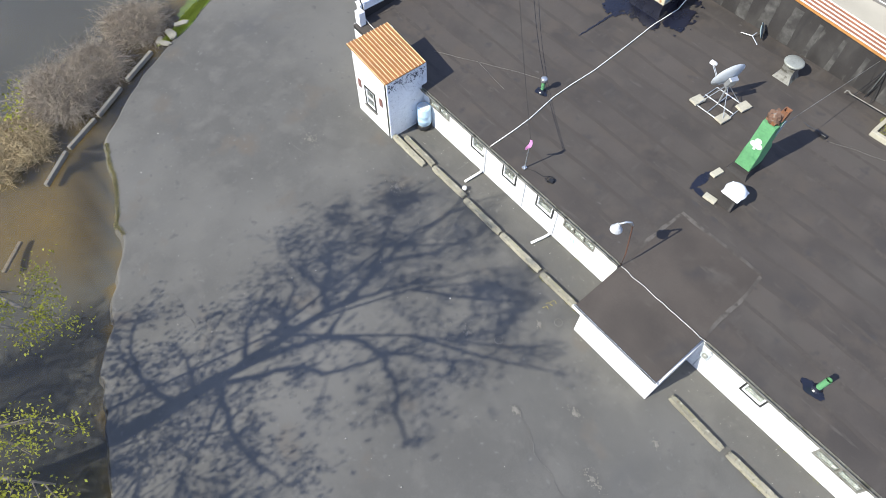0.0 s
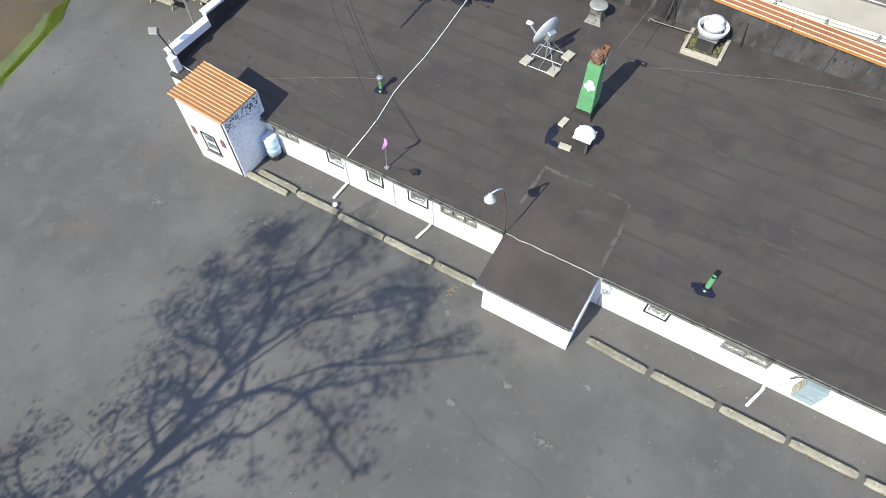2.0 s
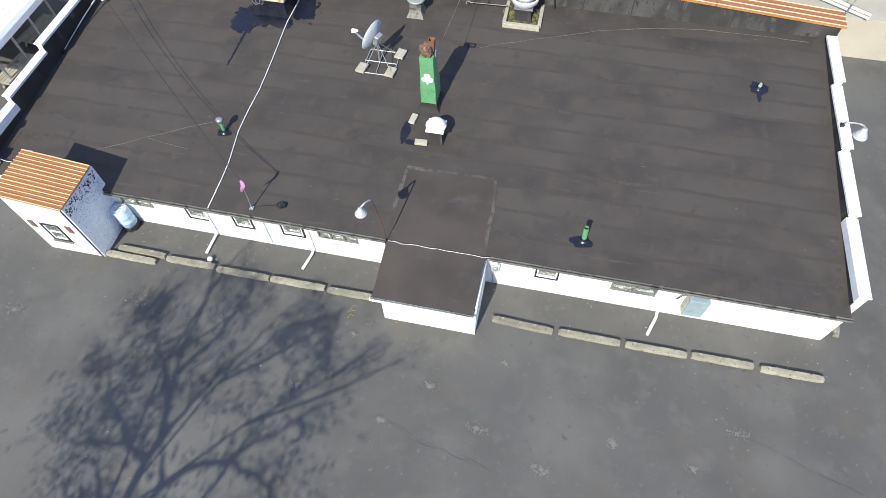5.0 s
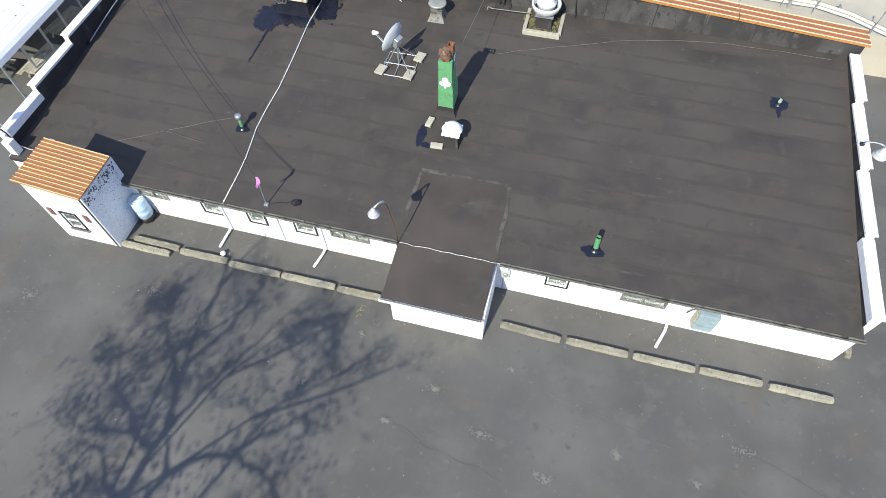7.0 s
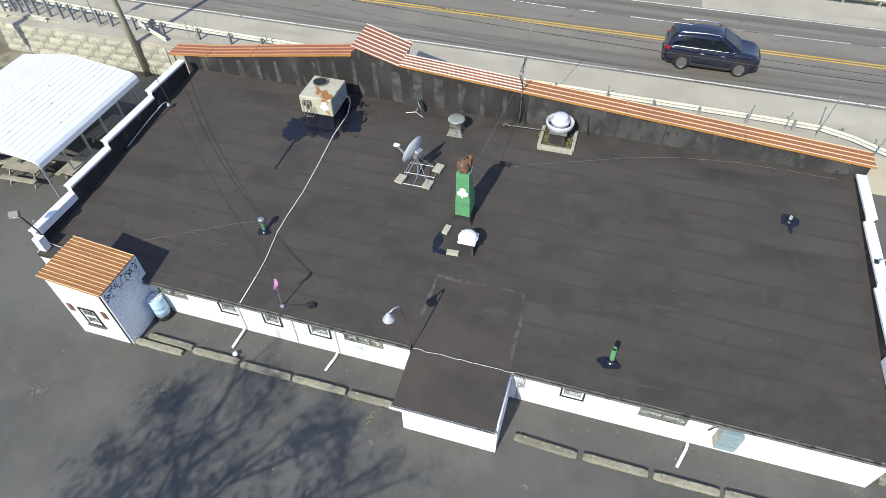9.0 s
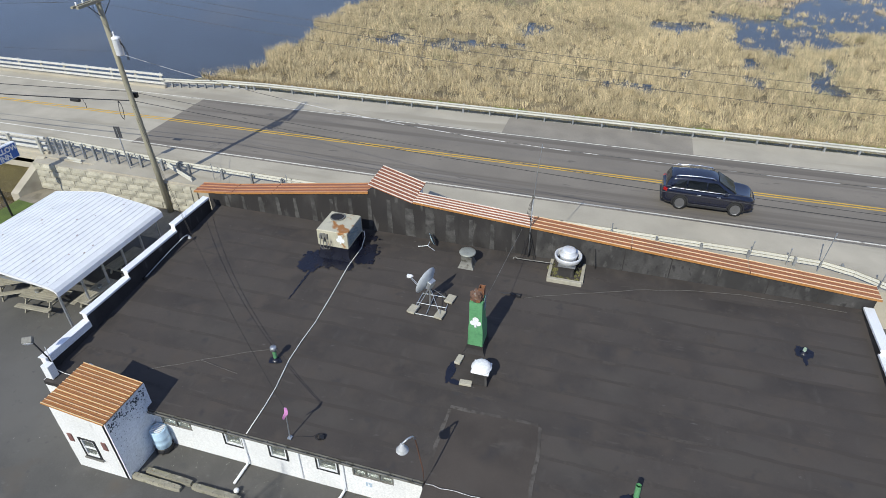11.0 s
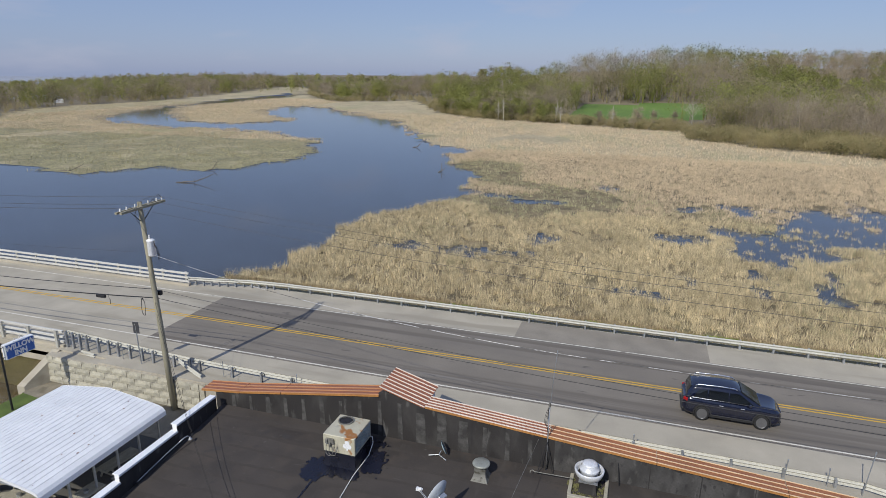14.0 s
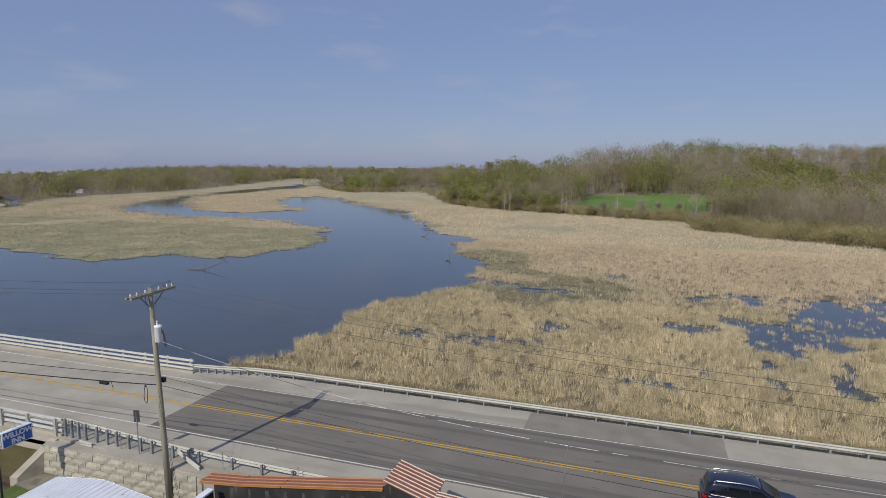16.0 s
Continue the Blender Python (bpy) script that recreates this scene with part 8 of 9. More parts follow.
def reed_field(name, n_clumps, per, xr, yr, h, w, spread_r, material, seed, green=False, label="", full=True):
    rng = np.random.default_rng(seed)
    x, y = rng.uniform(*xr, n_clumps), rng.uniform(*yr, n_clumps)
    m = marsh_land(x, y)
    lone = (m > -0.99) & (m < 0.1) & (rng.random(n_clumps) < 0.03 + 0.3 * (value_noise(x, y, 1.8, 66) > 0.72))
    m = m + 0.34 * (rng.random(n_clumps) - 0.72)
    m[lone] = 0.05
    edge_y = right_edge(x)
    dens = 0.40 + 0.4 * value_noise(x, y, 4.5, 60) + 2.6 * (value_noise(x, y, 0.7, 61) - 0.45)
    dens = dens + np.clip((y - 95) / 60, 0, 0.6)
    keep = (m > 0.02) & (y > 41.9 + 2.9 * np.clip((x + 14) / 14, 0, 1)) & ((x < -271) | (y < edge_y + 2)) & (x > left_edge(y) - 4) & (rng.random(n_clumps) < dens)
    tint = value_noise(x, y, 30, 62) * 0.5 + value_noise(x, y, 8, 63) * 0.4 + 0.16 * np.exp(-((y - 90) / 20) ** 2) * np.clip((6 - x) / 25, 0, 1) + 0.24 * (x < -70) * np.clip((128 - y) / 30, -0.6, 1)
    keep &= (tint > 0.54) if green else (tint <= 0.66)
    # a view wedge: nothing is grown far off to the sides
    keep &= (x > -1.75 * y + 10) & (x < 0.62 * y + 16)
    x, y, m = x[keep], y[keep], m[keep]
    tall = (0.75 + 0.45 * value_noise(x, y, 6, 64)) * np.clip(0.5 + 0.9 * m, 0.55, 1.0)
    k = len(x)
    bx = np.repeat(x, per) + rng.normal(0, spread_r, k * per)
    by = np.repeat(y, per) + rng.normal(0, spread_r, k * per)
    bh = np.repeat(tall, per) * rng.uniform(0.55, 1.1, k * per) * h
    bw = rng.uniform(0.6, 1.3, k * per) * w
    foot = np.clip((by - 40.4) / 4.0, 0, 1)
    bz = np.maximum(WATER - 0.05, np.where(by < 44.4, (ROAD - 0.14) * (1 - foot) + (WATER + 0.08) * foot, -1))
    lean = rng.uniform(0.03, 0.62, k * per)
    v, f = (blades if full else tri_blades)(bx, by, bz, bh, bw, lean, rng)
    tagged(new(name, soup(name, v, f, material)), label, "reeds", kind="stuff")


reed_field("cattail_reeds", 76000, 9, (-38, 66), (42, 84), 0.92, 0.022, 0.12, M["reed"], 1, False, "dense dry tan cattail reeds standing in the marsh", False)
reed_field("cattail_reeds", 14000, 9, (-38, 66), (42, 84), 0.84, 0.022, 0.12, M["reed_green"], 2, True, "greenish sprouting reeds among the dry cattails", False)
reed_field("cattail_reeds", 60000, 7, (-60, 105), (84, 150), 0.85, 0.032, 0.22, M["reed_pale"], 3, False, "dense dry tan cattail reeds farther out", False)
reed_field("cattail_reeds", 24000, 7, (-60, 105), (84, 150), 0.7, 0.034, 0.24, M["reed_green"], 4, True, "greenish sprouting reeds farther out", False)
reed_field("cattail_reeds", 120000, 4, (-260, 130), (150, 400), 0.8, 0.06, 0.5, M["reed_pale"], 5, False, "pale reed beds in the distance", False)
reed_field("cattail_reeds", 56000, 4, (-300, -70), (70, 240), 0.6, 0.05, 0.45, M["reed_green"], 6, True, "greenish reed beds on the low island", False)
reed_field("cattail_reeds", 46000, 4, (-300, -70), (70, 330), 0.6, 0.055, 0.45, M["reed_island"], 7, False, "tan reed beds on the low island", False)

# grass on the road bank: short green tufts under the rail, straw and brown sedge down to the reeds
rng = np.random.default_rng(12)
n = 64000
x, y = rng.uniform(-32, 60, n), 39.35 + 5.3 * rng.random(n) ** 0.7
t = np.clip((y - 40.4) / 4.0, 0, 1)
z = (ROAD - 0.12) * (1 - t) + (WATER + 0.1) * t
pick = value_noise(x, y, 3, 70) * 0.6 + value_noise(x, y, 0.9, 71) * 0.4 + 0.12 - 0.12 * np.abs(y - 42.2) - 0.3 * np.clip((-10 - x) / 8, 0, 1)
kind_ = np.where(pick > 0.47, 0, np.where(value_noise(x, y, 4, 72) + 0.25 * (y - 42.4) > 0.55, 2, 1))
for k, mt, hh, lab in ((0, "bank_green", 0.2, "short green grass on the road bank"), (1, "straw", 0.34, "dry straw on the road bank"), (2, "sedge", 0.62, "brown dead sedge at the foot of the bank")):
    sel = kind_ == k
    v, f = tri_blades(x[sel], y[sel], z[sel] - 0.03, rng.uniform(0.5, 1.2, sel.sum()) * hh, np.full(sel.sum(), 0.024), rng.uniform(0, 0.6, sel.sum()), rng)
    tagged(new("bank_grass", soup("bank_grass", v, f, M[mt])), lab, "grass", kind="stuff")

# loose gravel under the rail by the marsh
n = 9000
x, y = rng.uniform(-29, 45, n), 38.62 + 1.0 * rng.random(n) ** 1.4
t = np.clip((y - 40.4) / 4.0, 0, 1)
z = np.where(y < 38.7, ROAD - 0.006, (ROAD - 0.12) * (1 - t) + (WATER + 0.1) * t)
r = rng.uniform(0.02, 0.06, n)
turn = rng.uniform(0, 6.28, n)
v = np.empty((n, 5, 3))
for k in range(4):
    v[:, k] = np.stack([x + r * np.cos(turn + k * 1.57), y + r * np.sin(turn + k * 1.57), z - 0.01], 1)
v[:, 4] = np.stack([x + 0.3 * r, y - 0.2 * r, z + r * 0.7], 1)
f = np.array([(0, 1, 4), (1, 2, 4), (2, 3, 4), (3, 0, 4)])
tagged(new("gravel", soup("gravel", v.reshape(-1, 3), (f[None] + 5 * np.arange(n)[:, None, None]).reshape(-1, 3), M["gravel"])), "loose grey gravel under the guard rail", "gravel", kind="stuff")

# fallen branches in the pond
for i, (x, y, L, t) in enumerate(((-73.5, 86, 6.5, 15), (-104, 88, 5.0, 10), (-36.8, 112.8, 2.2, 70), (-55.6, 149.5, 2.5, 20), (-80, 99, 3.0, 60))):
    sn = thing("snag", "bare dark branch lying in the pond", "branch", pose(x, y, WATER, 0, 0, t), group="pond snags")
    bm = bmesh.new()
    tube(bm, [(-L / 2, 0, 0.0), (-L / 4, 0.1, 0.12), (0, 0.0, 0.18), (L * 0.3, 0.5, 0.9), (L * 0.5, 0.9, 1.5)], lambda q: 0.13 * (1 - 0.7 * q), 6)
    part("stem", bm, M["bark"], sn)
    bm = bmesh.new()
    tube(bm, [(0, 0.0, 0.15), (0.2, -0.4, 0.5), (0.5, -0.6, 1.0)], lambda q: 0.06 * (1 - 0.7 * q), 5)
    part("twig", bm, M["bark"], sn)


# ---- woods round the marsh ----
def unit(v):
    return v / np.linalg.norm(v, axis=1, keepdims=True)


def woods(name, label, pos, height, rad, material, kind, rng, leaf=0.5, per=240, low=0.22, lobes=10, limbs=6):
    """Many small far trees: trunk, forking limbs and a ragged crown of lobes clad in small leaves or twigs."""
    n = len(pos)
    if n == 0:
        return
    tri = []
    base = np.repeat(pos, limbs, 0)
    hh, rr = np.repeat(height, limbs), np.repeat(rad, limbs)
    a = rng.uniform(0, 2 * np.pi, n * limbs)
    s = rng.uniform(0.0, 0.75, n * limbs)
    top = base + np.stack([np.cos(a) * rr * s, np.sin(a) * rr * s, hh * rng.uniform(0.6, 0.97, n * limbs)], 1)
    b = rng.uniform(0, 2 * np.pi, n * limbs)
    w = 0.007 * hh
    wv = np.stack([np.cos(b) * w, np.sin(b) * w, 0 * w], 1)
    tri.append(np.stack([base - wv, base + wv, top], 1))
    # lobes, wide in the middle of the crown and narrow at its top
    la = rng.uniform(0, 2 * np.pi, (n, lobes))
    lz = rng.uniform(low, 0.86, (n, lobes))
    u = (lz - low) / (0.86 - low)
    girth = np.sqrt(np.clip(1.0 - (1.75 * np.abs(u - 0.42)) ** 2 * 0.9, 0.06, 1))
    lr = np.sqrt(rng.random((n, lobes))) * 0.62 * girth
    size = rad[:, None] * rng.uniform(0.36, 0.6, (n, lobes))
    lob = np.stack([np.cos(la) * lr * rad[:, None], np.sin(la) * lr * rad[:, None], lz * height[:, None]], 2) + pos[:, None]
    which = rng.integers(0, lobes, (n, per))
    c = np.take_along_axis(lob, which[:, :, None], 1).reshape(-1, 3)
    r = np.take_along_axis(size, which, 1).reshape(-1, 1)
    d = unit(rng.normal(size=(n * per, 3)) + np.array([0, -0.15, 0.25]))
    if kind == "leaf":
        c = c + d * r * rng.uniform(0.66, 1.03, (n * per, 1)) * np.array([1, 1, 0.9])
        nrm = unit(d + 0.3 * rng.normal(size=d.shape))
        e1 = unit(np.cross(nrm, rng.normal(size=d.shape)))
        e2 = np.cross(nrm, e1)
        k = 0.92 * leaf * rng.uniform(0.6, 1.4, (n * per, 1))
        tri.append(np.stack([c - e1 * k, c + e1 * k * 0.9 + e2 * k * 0.25, c + e2 * k * 1.1], 1))
    else:
        c = c + d * r * rng.uniform(0.2, 0.95, (n * per, 1))
        up = unit(d + np.array([0, 0, 0.7]) + 0.3 * rng.normal(size=d.shape))
        L = rng.uniform(0.6, 1.6, (n * per, 1)) * leaf * 2.4
        side = unit(np.cross(up, rng.normal(size=d.shape)))
        wd = 0.1 * leaf
        tri.append(np.stack([c - side * wd, c + side * wd, c + up * L], 1))
    v = np.concatenate(tri).reshape(-1, 3)
    tagged(new(name, soup(name, v, np.arange(len(v)).reshape(-1, 3), material)), label, "woods", kind="stuff")


rng = np.random.default_rng(77)


def ground_at(p):
    return land_z(p[:, 0], p[:, 1])


def scatter(n, xr, yr, test):
    p = np.stack([rng.uniform(*xr, n), rng.uniform(*yr, n)], 1)
    p = p[test(p)]
    return np.concatenate([p, ground_at(p)[:, None] - 0.2], 1)


def band(n, x0, x1, d0, d1):
    """Points in the strip behind the edge of the marsh."""
    x = rng.uniform(x0, x1, n)
    p = np.stack([x, right_edge(x) + rng.uniform(d0, d1, n)], 1)
    p = p[in_wedge(p) & ~inside(FIELD, p[:, 0], p[:, 1])]
    return np.concatenate([p, ground_at(p)[:, None] - 0.2], 1)


def in_wedge(p):
    return (p[:, 0] > -1.62 * p[:, 1] - 10) & (p[:, 0] < 0.66 * p[:, 1] + 20)


def field_gap(p):
    """Open ground that lets the field show."""
    return (p[:, 1] < 296) & (p[:, 0] > 1.1 - 0.12 * p[:, 1]) & (p[:, 0] < 2.5 + 0.082 * p[:, 1])


def right_wood(p, d0, d1):
    d = p[:, 1] - right_edge(p[:, 0])
    return (d > d0) & (d < d1) & ~inside(FIELD, p[:, 0], p[:, 1]) & in_wedge(p) & (p[:, 0] > -345)


def left_wood(p, d0, d1):
    d = left_edge(p[:, 1]) - p[:, 0]
    return (d > d0) & (d < d1) & in_wedge(p)


KINDS = (("wood_fresh", "leaf", "woods in fresh spring leaf beyond the marsh"), ("wood_dull", "leaf", "dull green woods beyond the marsh"),
         ("wood_bare", "twig", "bare grey-brown woods beyond the marsh"))


def grove(p, h, slim, leaf, per, bare=0.0, lobes=10):
    """Trees of three kinds that stand in drifts of their own."""
    pick = 0.62 * value_noise(p[:, 0], p[:, 1], 34, 93) + 0.38 * rng.random(len(p))
    cut = ((pick < 0.41 - 0.5 * bare), (pick >= 0.41 - 0.5 * bare) & (pick < 0.53 - bare), pick >= 0.53 - bare)
    for (mt, kind, lab), sel in zip(KINDS, cut):
        q = p[sel]
        woods("woods", lab, q, h[sel], h[sel] * rng.uniform(*slim, sel.sum()), M[mt], kind, rng, leaf, per if kind == "leaf" else int(per * 1.25), lobes=lobes)


def tall_right(p):
    """The woods stand tallest behind and beside the field."""
    hump = np.clip((p[:, 0] + 0.17 * p[:, 1]) / 22, 0, 1) * np.clip((p[:, 1] - 215) / 60, 0, 1)
    return 5.0 * value_noise(p[:, 0], p[:, 1], 45, 90) * np.clip((p[:, 0] + 130) / 120, 0.5, 1) + 5.0 * hump * np.clip((85 - p[:, 0]) / 60, 0.0, 1) - 1.5 * (p[:, 0] < -40) - 2.5 * np.clip((p[:, 0] - 30) / 30, 0, 1)


p = scatter(7000, (-345, 300), (150, 520), lambda q: right_wood(q, 20, 75) & ~field_gap(q))
grove(p, rng.uniform(8, 13, len(p)) + tall_right(p), (0.38, 0.54), 0.33, 600, 0.04)
p = scatter(7300, (-345, 380), (200, 540), lambda q: right_wood(q, 75, 420) & (q[:, 1] < 420 + 0.6 * np.clip(q[:, 0], -100, 150)))
grove(p, rng.uniform(10, 14, len(p)) + tall_right(p), (0.38, 0.54), 0.46, 210, 0.0, 6)
p = scatter(5200, (-700, -215), (90, 760), lambda q: left_wood(q, 2, 110))
grove(p, rng.uniform(8, 12.5, len(p)) + 3 * np.clip((p[:, 1] - 260) / 120, 0, 1), (0.42, 0.6), 0.52, 200, 0.0, 6)
p = scatter(1900, (-1400, 100), (480, 900), lambda q: in_wedge(q) & (q[:, 0] < -0.2 * q[:, 1]))
grove(p, rng.uniform(12.5, 17, len(p)), (0.4, 0.55), 0.95, 120, 0.0, 6)
# shrubs at the marsh edge
for mt, cnt, lab in (("wood_shrub", 1100, "low brown shrubs along the marsh edge"), ("wood_dull", 420, "low olive shrubs along the marsh edge")):
    p = np.concatenate([band(int(cnt * 0.7), 6, 110, 0, 30), band(cnt // 2, -110, 10, 0, 22), band(cnt // 5, -340, -110, 0, 12)])
    h = rng.uniform(2.0, 3.6, len(p)) + 1.4 * np.clip((p[:, 0] - 8) / 20, 0, 1)
    woods("shrubs", lab, p, h, h * rng.uniform(0.55, 0.9, len(p)), M[mt], "twig" if mt == "wood_shrub" else "leaf", rng, 0.29, 150, 0.12, 6, 4)
p = scatter(1000, (-350, -215), (90, 620), lambda q: left_wood(q, 0, 16))
h = rng.uniform(2, 4.5, len(p))
woods("shrubs", "low brown shrubs along the far shore", p, h, h * rng.uniform(0.5, 0.9, len(p)), M["wood_shrub"], "twig", rng, 0.5, 120, 0.15, 8, 4)
# young trees in fresh leaf beside the field
p = scatter(420, (-112, -36), (242, 285), lambda q: right_wood(q, 3, 24))
h = rng.uniform(6, 10, len(p))
sel = rng.random(len(p)) < 0.62
woods("woods", "young trees in fresh leaf at the marsh edge", p[sel], h[sel], h[sel] * 0.42, M["wood_fresh"], "leaf", rng, 0.3, 420)
woods("woods", "young bare trees at the marsh edge", p[~sel], h[~sel], h[~sel] * 0.34, M["wood_bare"], "twig", rng, 0.34, 420)
# lone pale trees in front of the field
p = scatter(60, (-60, 60), (200, 268), lambda q: right_wood(q, 1, 22))
h = rng.uniform(5, 8.5, len(p))
woods("woods", "pale bare trees standing at the marsh edge", p, h, h * 0.25, M["wood_bare"], "twig", rng, 0.55, 240)

# pale houses glimpsed among the far trees
def far_house(label, x, y, w, d, h, turn):
    z = float(land_z(np.array([float(x)]), np.array([float(y)]))[0])
    th = thing("house", label, "house", pose(x, y, z - 0.2, 0, 0, turn), group="far houses")
    bm = bmesh.new()
    box(bm, -w / 2, w / 2, -d / 2, d / 2, 0, h)
    part("wall", bm, M["white_wall"], th)
    bm = bmesh.new()
    for s_ in (-1, 1):
        q = [(-w / 2 - 0.4, s_ * (d / 2 + 0.4), h - 0.1), (w / 2 + 0.4, s_ * (d / 2 + 0.4), h - 0.1), (w / 2 + 0.4, 0, h + d * 0.3), (-w / 2 - 0.4, 0, h + d * 0.3)]
        bm.faces.new([bm.verts.new(p_) for p_ in q])
        bm.faces.new([bm.verts.new((a_, b_, c_ - 0.15)) for a_, b_, c_ in q[::-1]])
    part("roof", bm, M["gutter"], th, "grey shingled roof")
    for k in range(3):
        bm = bmesh.new()
        a_ = -w / 2 + (k + 0.5) * w / 3
        box(bm, a_ - 0.5, a_ + 0.5, -d / 2 - 0.05, -d / 2 - 0.004, h * 0.35, h * 0.75)
        part("window", bm, M["dark_metal"], th)


far_house("small white house at the edge of the far woods", -262, 186, 10, 6, 2.6, -52)
far_house("low white shed among the far trees", -338, 286, 8, 5, 2.4, -40)

# pale birches at the edge of the field
M["birch"] = mat("pale_birch_bark", (0.5, 0.46, 0.39), 0.85, vary=0.2, scale=1.5, fine=8, bump=0.2, spec=0.2)


def birch(label, x, y, h, wide, seed):
    r_ = random.Random(seed)
    z = float(land_z(np.array([float(x)]), np.array([float(y)]))[0])
    th = thing("birch", label, "tree", pose(x, y, z - 0.1), group="birches by the field")
    bm = bmesh.new()
    lean = r_.uniform(-0.06, 0.06) * h
    stem = [Vector((0, 0, 0)), Vector((lean * 0.3, 0, h * 0.4)), Vector((lean * 0.7, 0.1, h * 0.75)), Vector((lean, 0, h))]
    tube(bm, stem, lambda t: 0.1 * (1 - 0.8 * t), 7)
    part("trunk", bm, M["birch"], th)
    bm = bmesh.new()
    for k in range(26):
        t = r_.uniform(0.12 if wide > 0.4 else 0.3, 0.95)
        p0 = Vector((lean * t, 0, h * t))
        a_ = r_.uniform(0, 6.283)
        reach = h * wide * (1.05 - t) * r_.uniform(0.5, 1.0)
        p1 = p0 + Vector((math.cos(a_) * reach * 0.5, math.sin(a_) * reach * 0.5, reach * 0.55))
        p2 = p0 + Vector((math.cos(a_) * reach, math.sin(a_) * reach, reach * 1.0))
        tube(bm, [p0, p1, p2], lambda q: 0.04 * (1 - 0.7 * q), 5)
        for c in range(4):
            b_ = r_.uniform(0, 6.283)
            q0 = p1.lerp(p2, r_.uniform(0, 0.9))
            tube(bm, [q0, q0 + Vector((math.cos(b_) * reach * 0.3, math.sin(b_) * reach * 0.3, reach * r_.uniform(0.15, 0.45)))], 0.02, 3)
    tagged(part("branches", bm, M["birch"], th), kind="stuff")


for k, (x, y, h, wide, lab) in enumerate(((-55, 249, 9.5, 0.25, "slender pale birch at the marsh edge"), (-57.5, 250, 8.5, 0.22, "slender pale birch at the marsh edge"), (-33, 244, 9, 0.25, "slender pale birch before the field"),
                                          (-31, 243, 8, 0.22, "slender pale birch before the field"), (-11, 235, 8, 0.22, "lone white birch before the green field"), (18, 262, 8.5, 0.75, "wide bare whitish tree at the field"),
                                          (33, 230, 13, 0.25, "tall pale birch among the bare woods"), (47, 225, 12, 0.3, "tall pale birch among the bare woods"), (58, 200, 11, 0.3, "tall pale birch among the bare woods"))):
    birch(lab, x, y, h, wide, 60 + k)

# ---- the water's edge: timbers, brush, straw and grass ----
for (xa, ya), (xb, yb) in zip([(-20.05, -3.05), (-21.28, -1.66), (-22.22, -0.05), (-23.4, 1.75)], [(-21.22, -1.76), (-22.14, -0.18), (-23.16, 1.4), (-24.4, 3.4)]):
    L = math.hypot(xb - xa, yb - ya)
    m = pose((xa + xb) / 2, (ya + yb) / 2, WATER + 0.02, 0, 0, math.degrees(math.atan2(yb - ya, xb - xa)))
    th = thing("edge_timber", "weathered grey timber lying at the water edge", "timber", m, group="edge timbers")
    bm = bmesh.new()
    box(bm, -L / 2 + 0.03, L / 2 - 0.03, -0.08, 0.08, -0.06, 0.14, bevel=0.02)
    part("beam", bm, M["timber"], th)
    for s in (-1, 1):
        bm = bmesh.new()
        lathe(bm, [(0.018, 0.13), (0.02, 0.15), (0.001, 0.151)], 8, (s * L * 0.36, 0, 0))
        part("spike", bm, M["rust"], th)
th = thing("edge_timber", "sunken brown timber under the shallow water", "timber", pose(-17.91, -5.20, WATER - 0.2, 0, 0, -46), group="edge timbers")
bm = bmesh.new()
box(bm, -0.65, 0.65, -0.07, 0.07, -0.06, 0.1, bevel=0.02)
part("beam", bm, M["bark"], th)


def stems_mesh(name, rx, ry, h, n, seed, material, width=0.011, droop=0.5):
    """A tangle of arching bare stems from one root patch."""
    rng = np.random.default_rng(seed)
    steps = 6
    r = np.sqrt(rng.random(n)) * 0.85
    a = rng.uniform(0, 2 * np.pi, n)
    p = np.stack([r * np.cos(a) * rx, r * np.sin(a) * ry, np.full(n, 0.0)], 1)
    d = unit(np.stack([np.cos(a) * 0.3 + rng.normal(0, 0.6, n), np.sin(a) * 0.3 + rng.normal(0, 0.6, n), rng.uniform(0.5, 1.6, n)], 1))
    L = h * rng.uniform(0.4, 1.5, n) ** 1.1 / steps
    pts = [p]
    for k in range(steps):
        d = unit(d + rng.normal(0, 0.48, (n, 3)) + np.array([0, 0, -droop * k / steps]))
        q = pts[-1] + d * L[:, None]
        q[:, 2] = np.abs(q[:, 2])
        pts.append(q)
    P = np.stack(pts, 1)
    side = unit(np.cross(P[:, -1] - P[:, 0], rng.normal(size=(n, 3))))
    w = width * rng.uniform(0.6, 1.6, n)
    tap = np.linspace(1, 0.35, steps + 1)
    A = P - side[:, None] * (w[:, None] * tap)[:, :, None]
    B = P + side[:, None] * (w[:, None] * tap)[:, :, None]
    v = np.concatenate([A, B], 1)
    k = steps + 1
    f = np.array([(i, i + 1, k + i + 1, k + i) for i in range(steps)])
    ff = (f[None] + 2 * k * np.arange(n)[:, None, None]).reshape(-1, 4)
    return soup(name, v.reshape(-1, 3), ff, material)


def brush(name, label, cx, cy, rx, ry, h, n, seed, material, width=0.011, droop=0.5):
    th = thing(name, label, "bush", Matrix.Translation((cx, cy, WATER)))
    for nm, k, w, hh, sd in (("woody_base", 0.3, 1.7, 0.85, 0), ("brush", 0.45, 0.9, 1.0, 100), ("outer_brush", 0.25, 0.8, 1.1, 200)):
        ob = new(nm, stems_mesh(nm, rx, ry, h * hh, int(n * k), seed + sd, material, width * w, droop))
        ob.parent = th
    return th


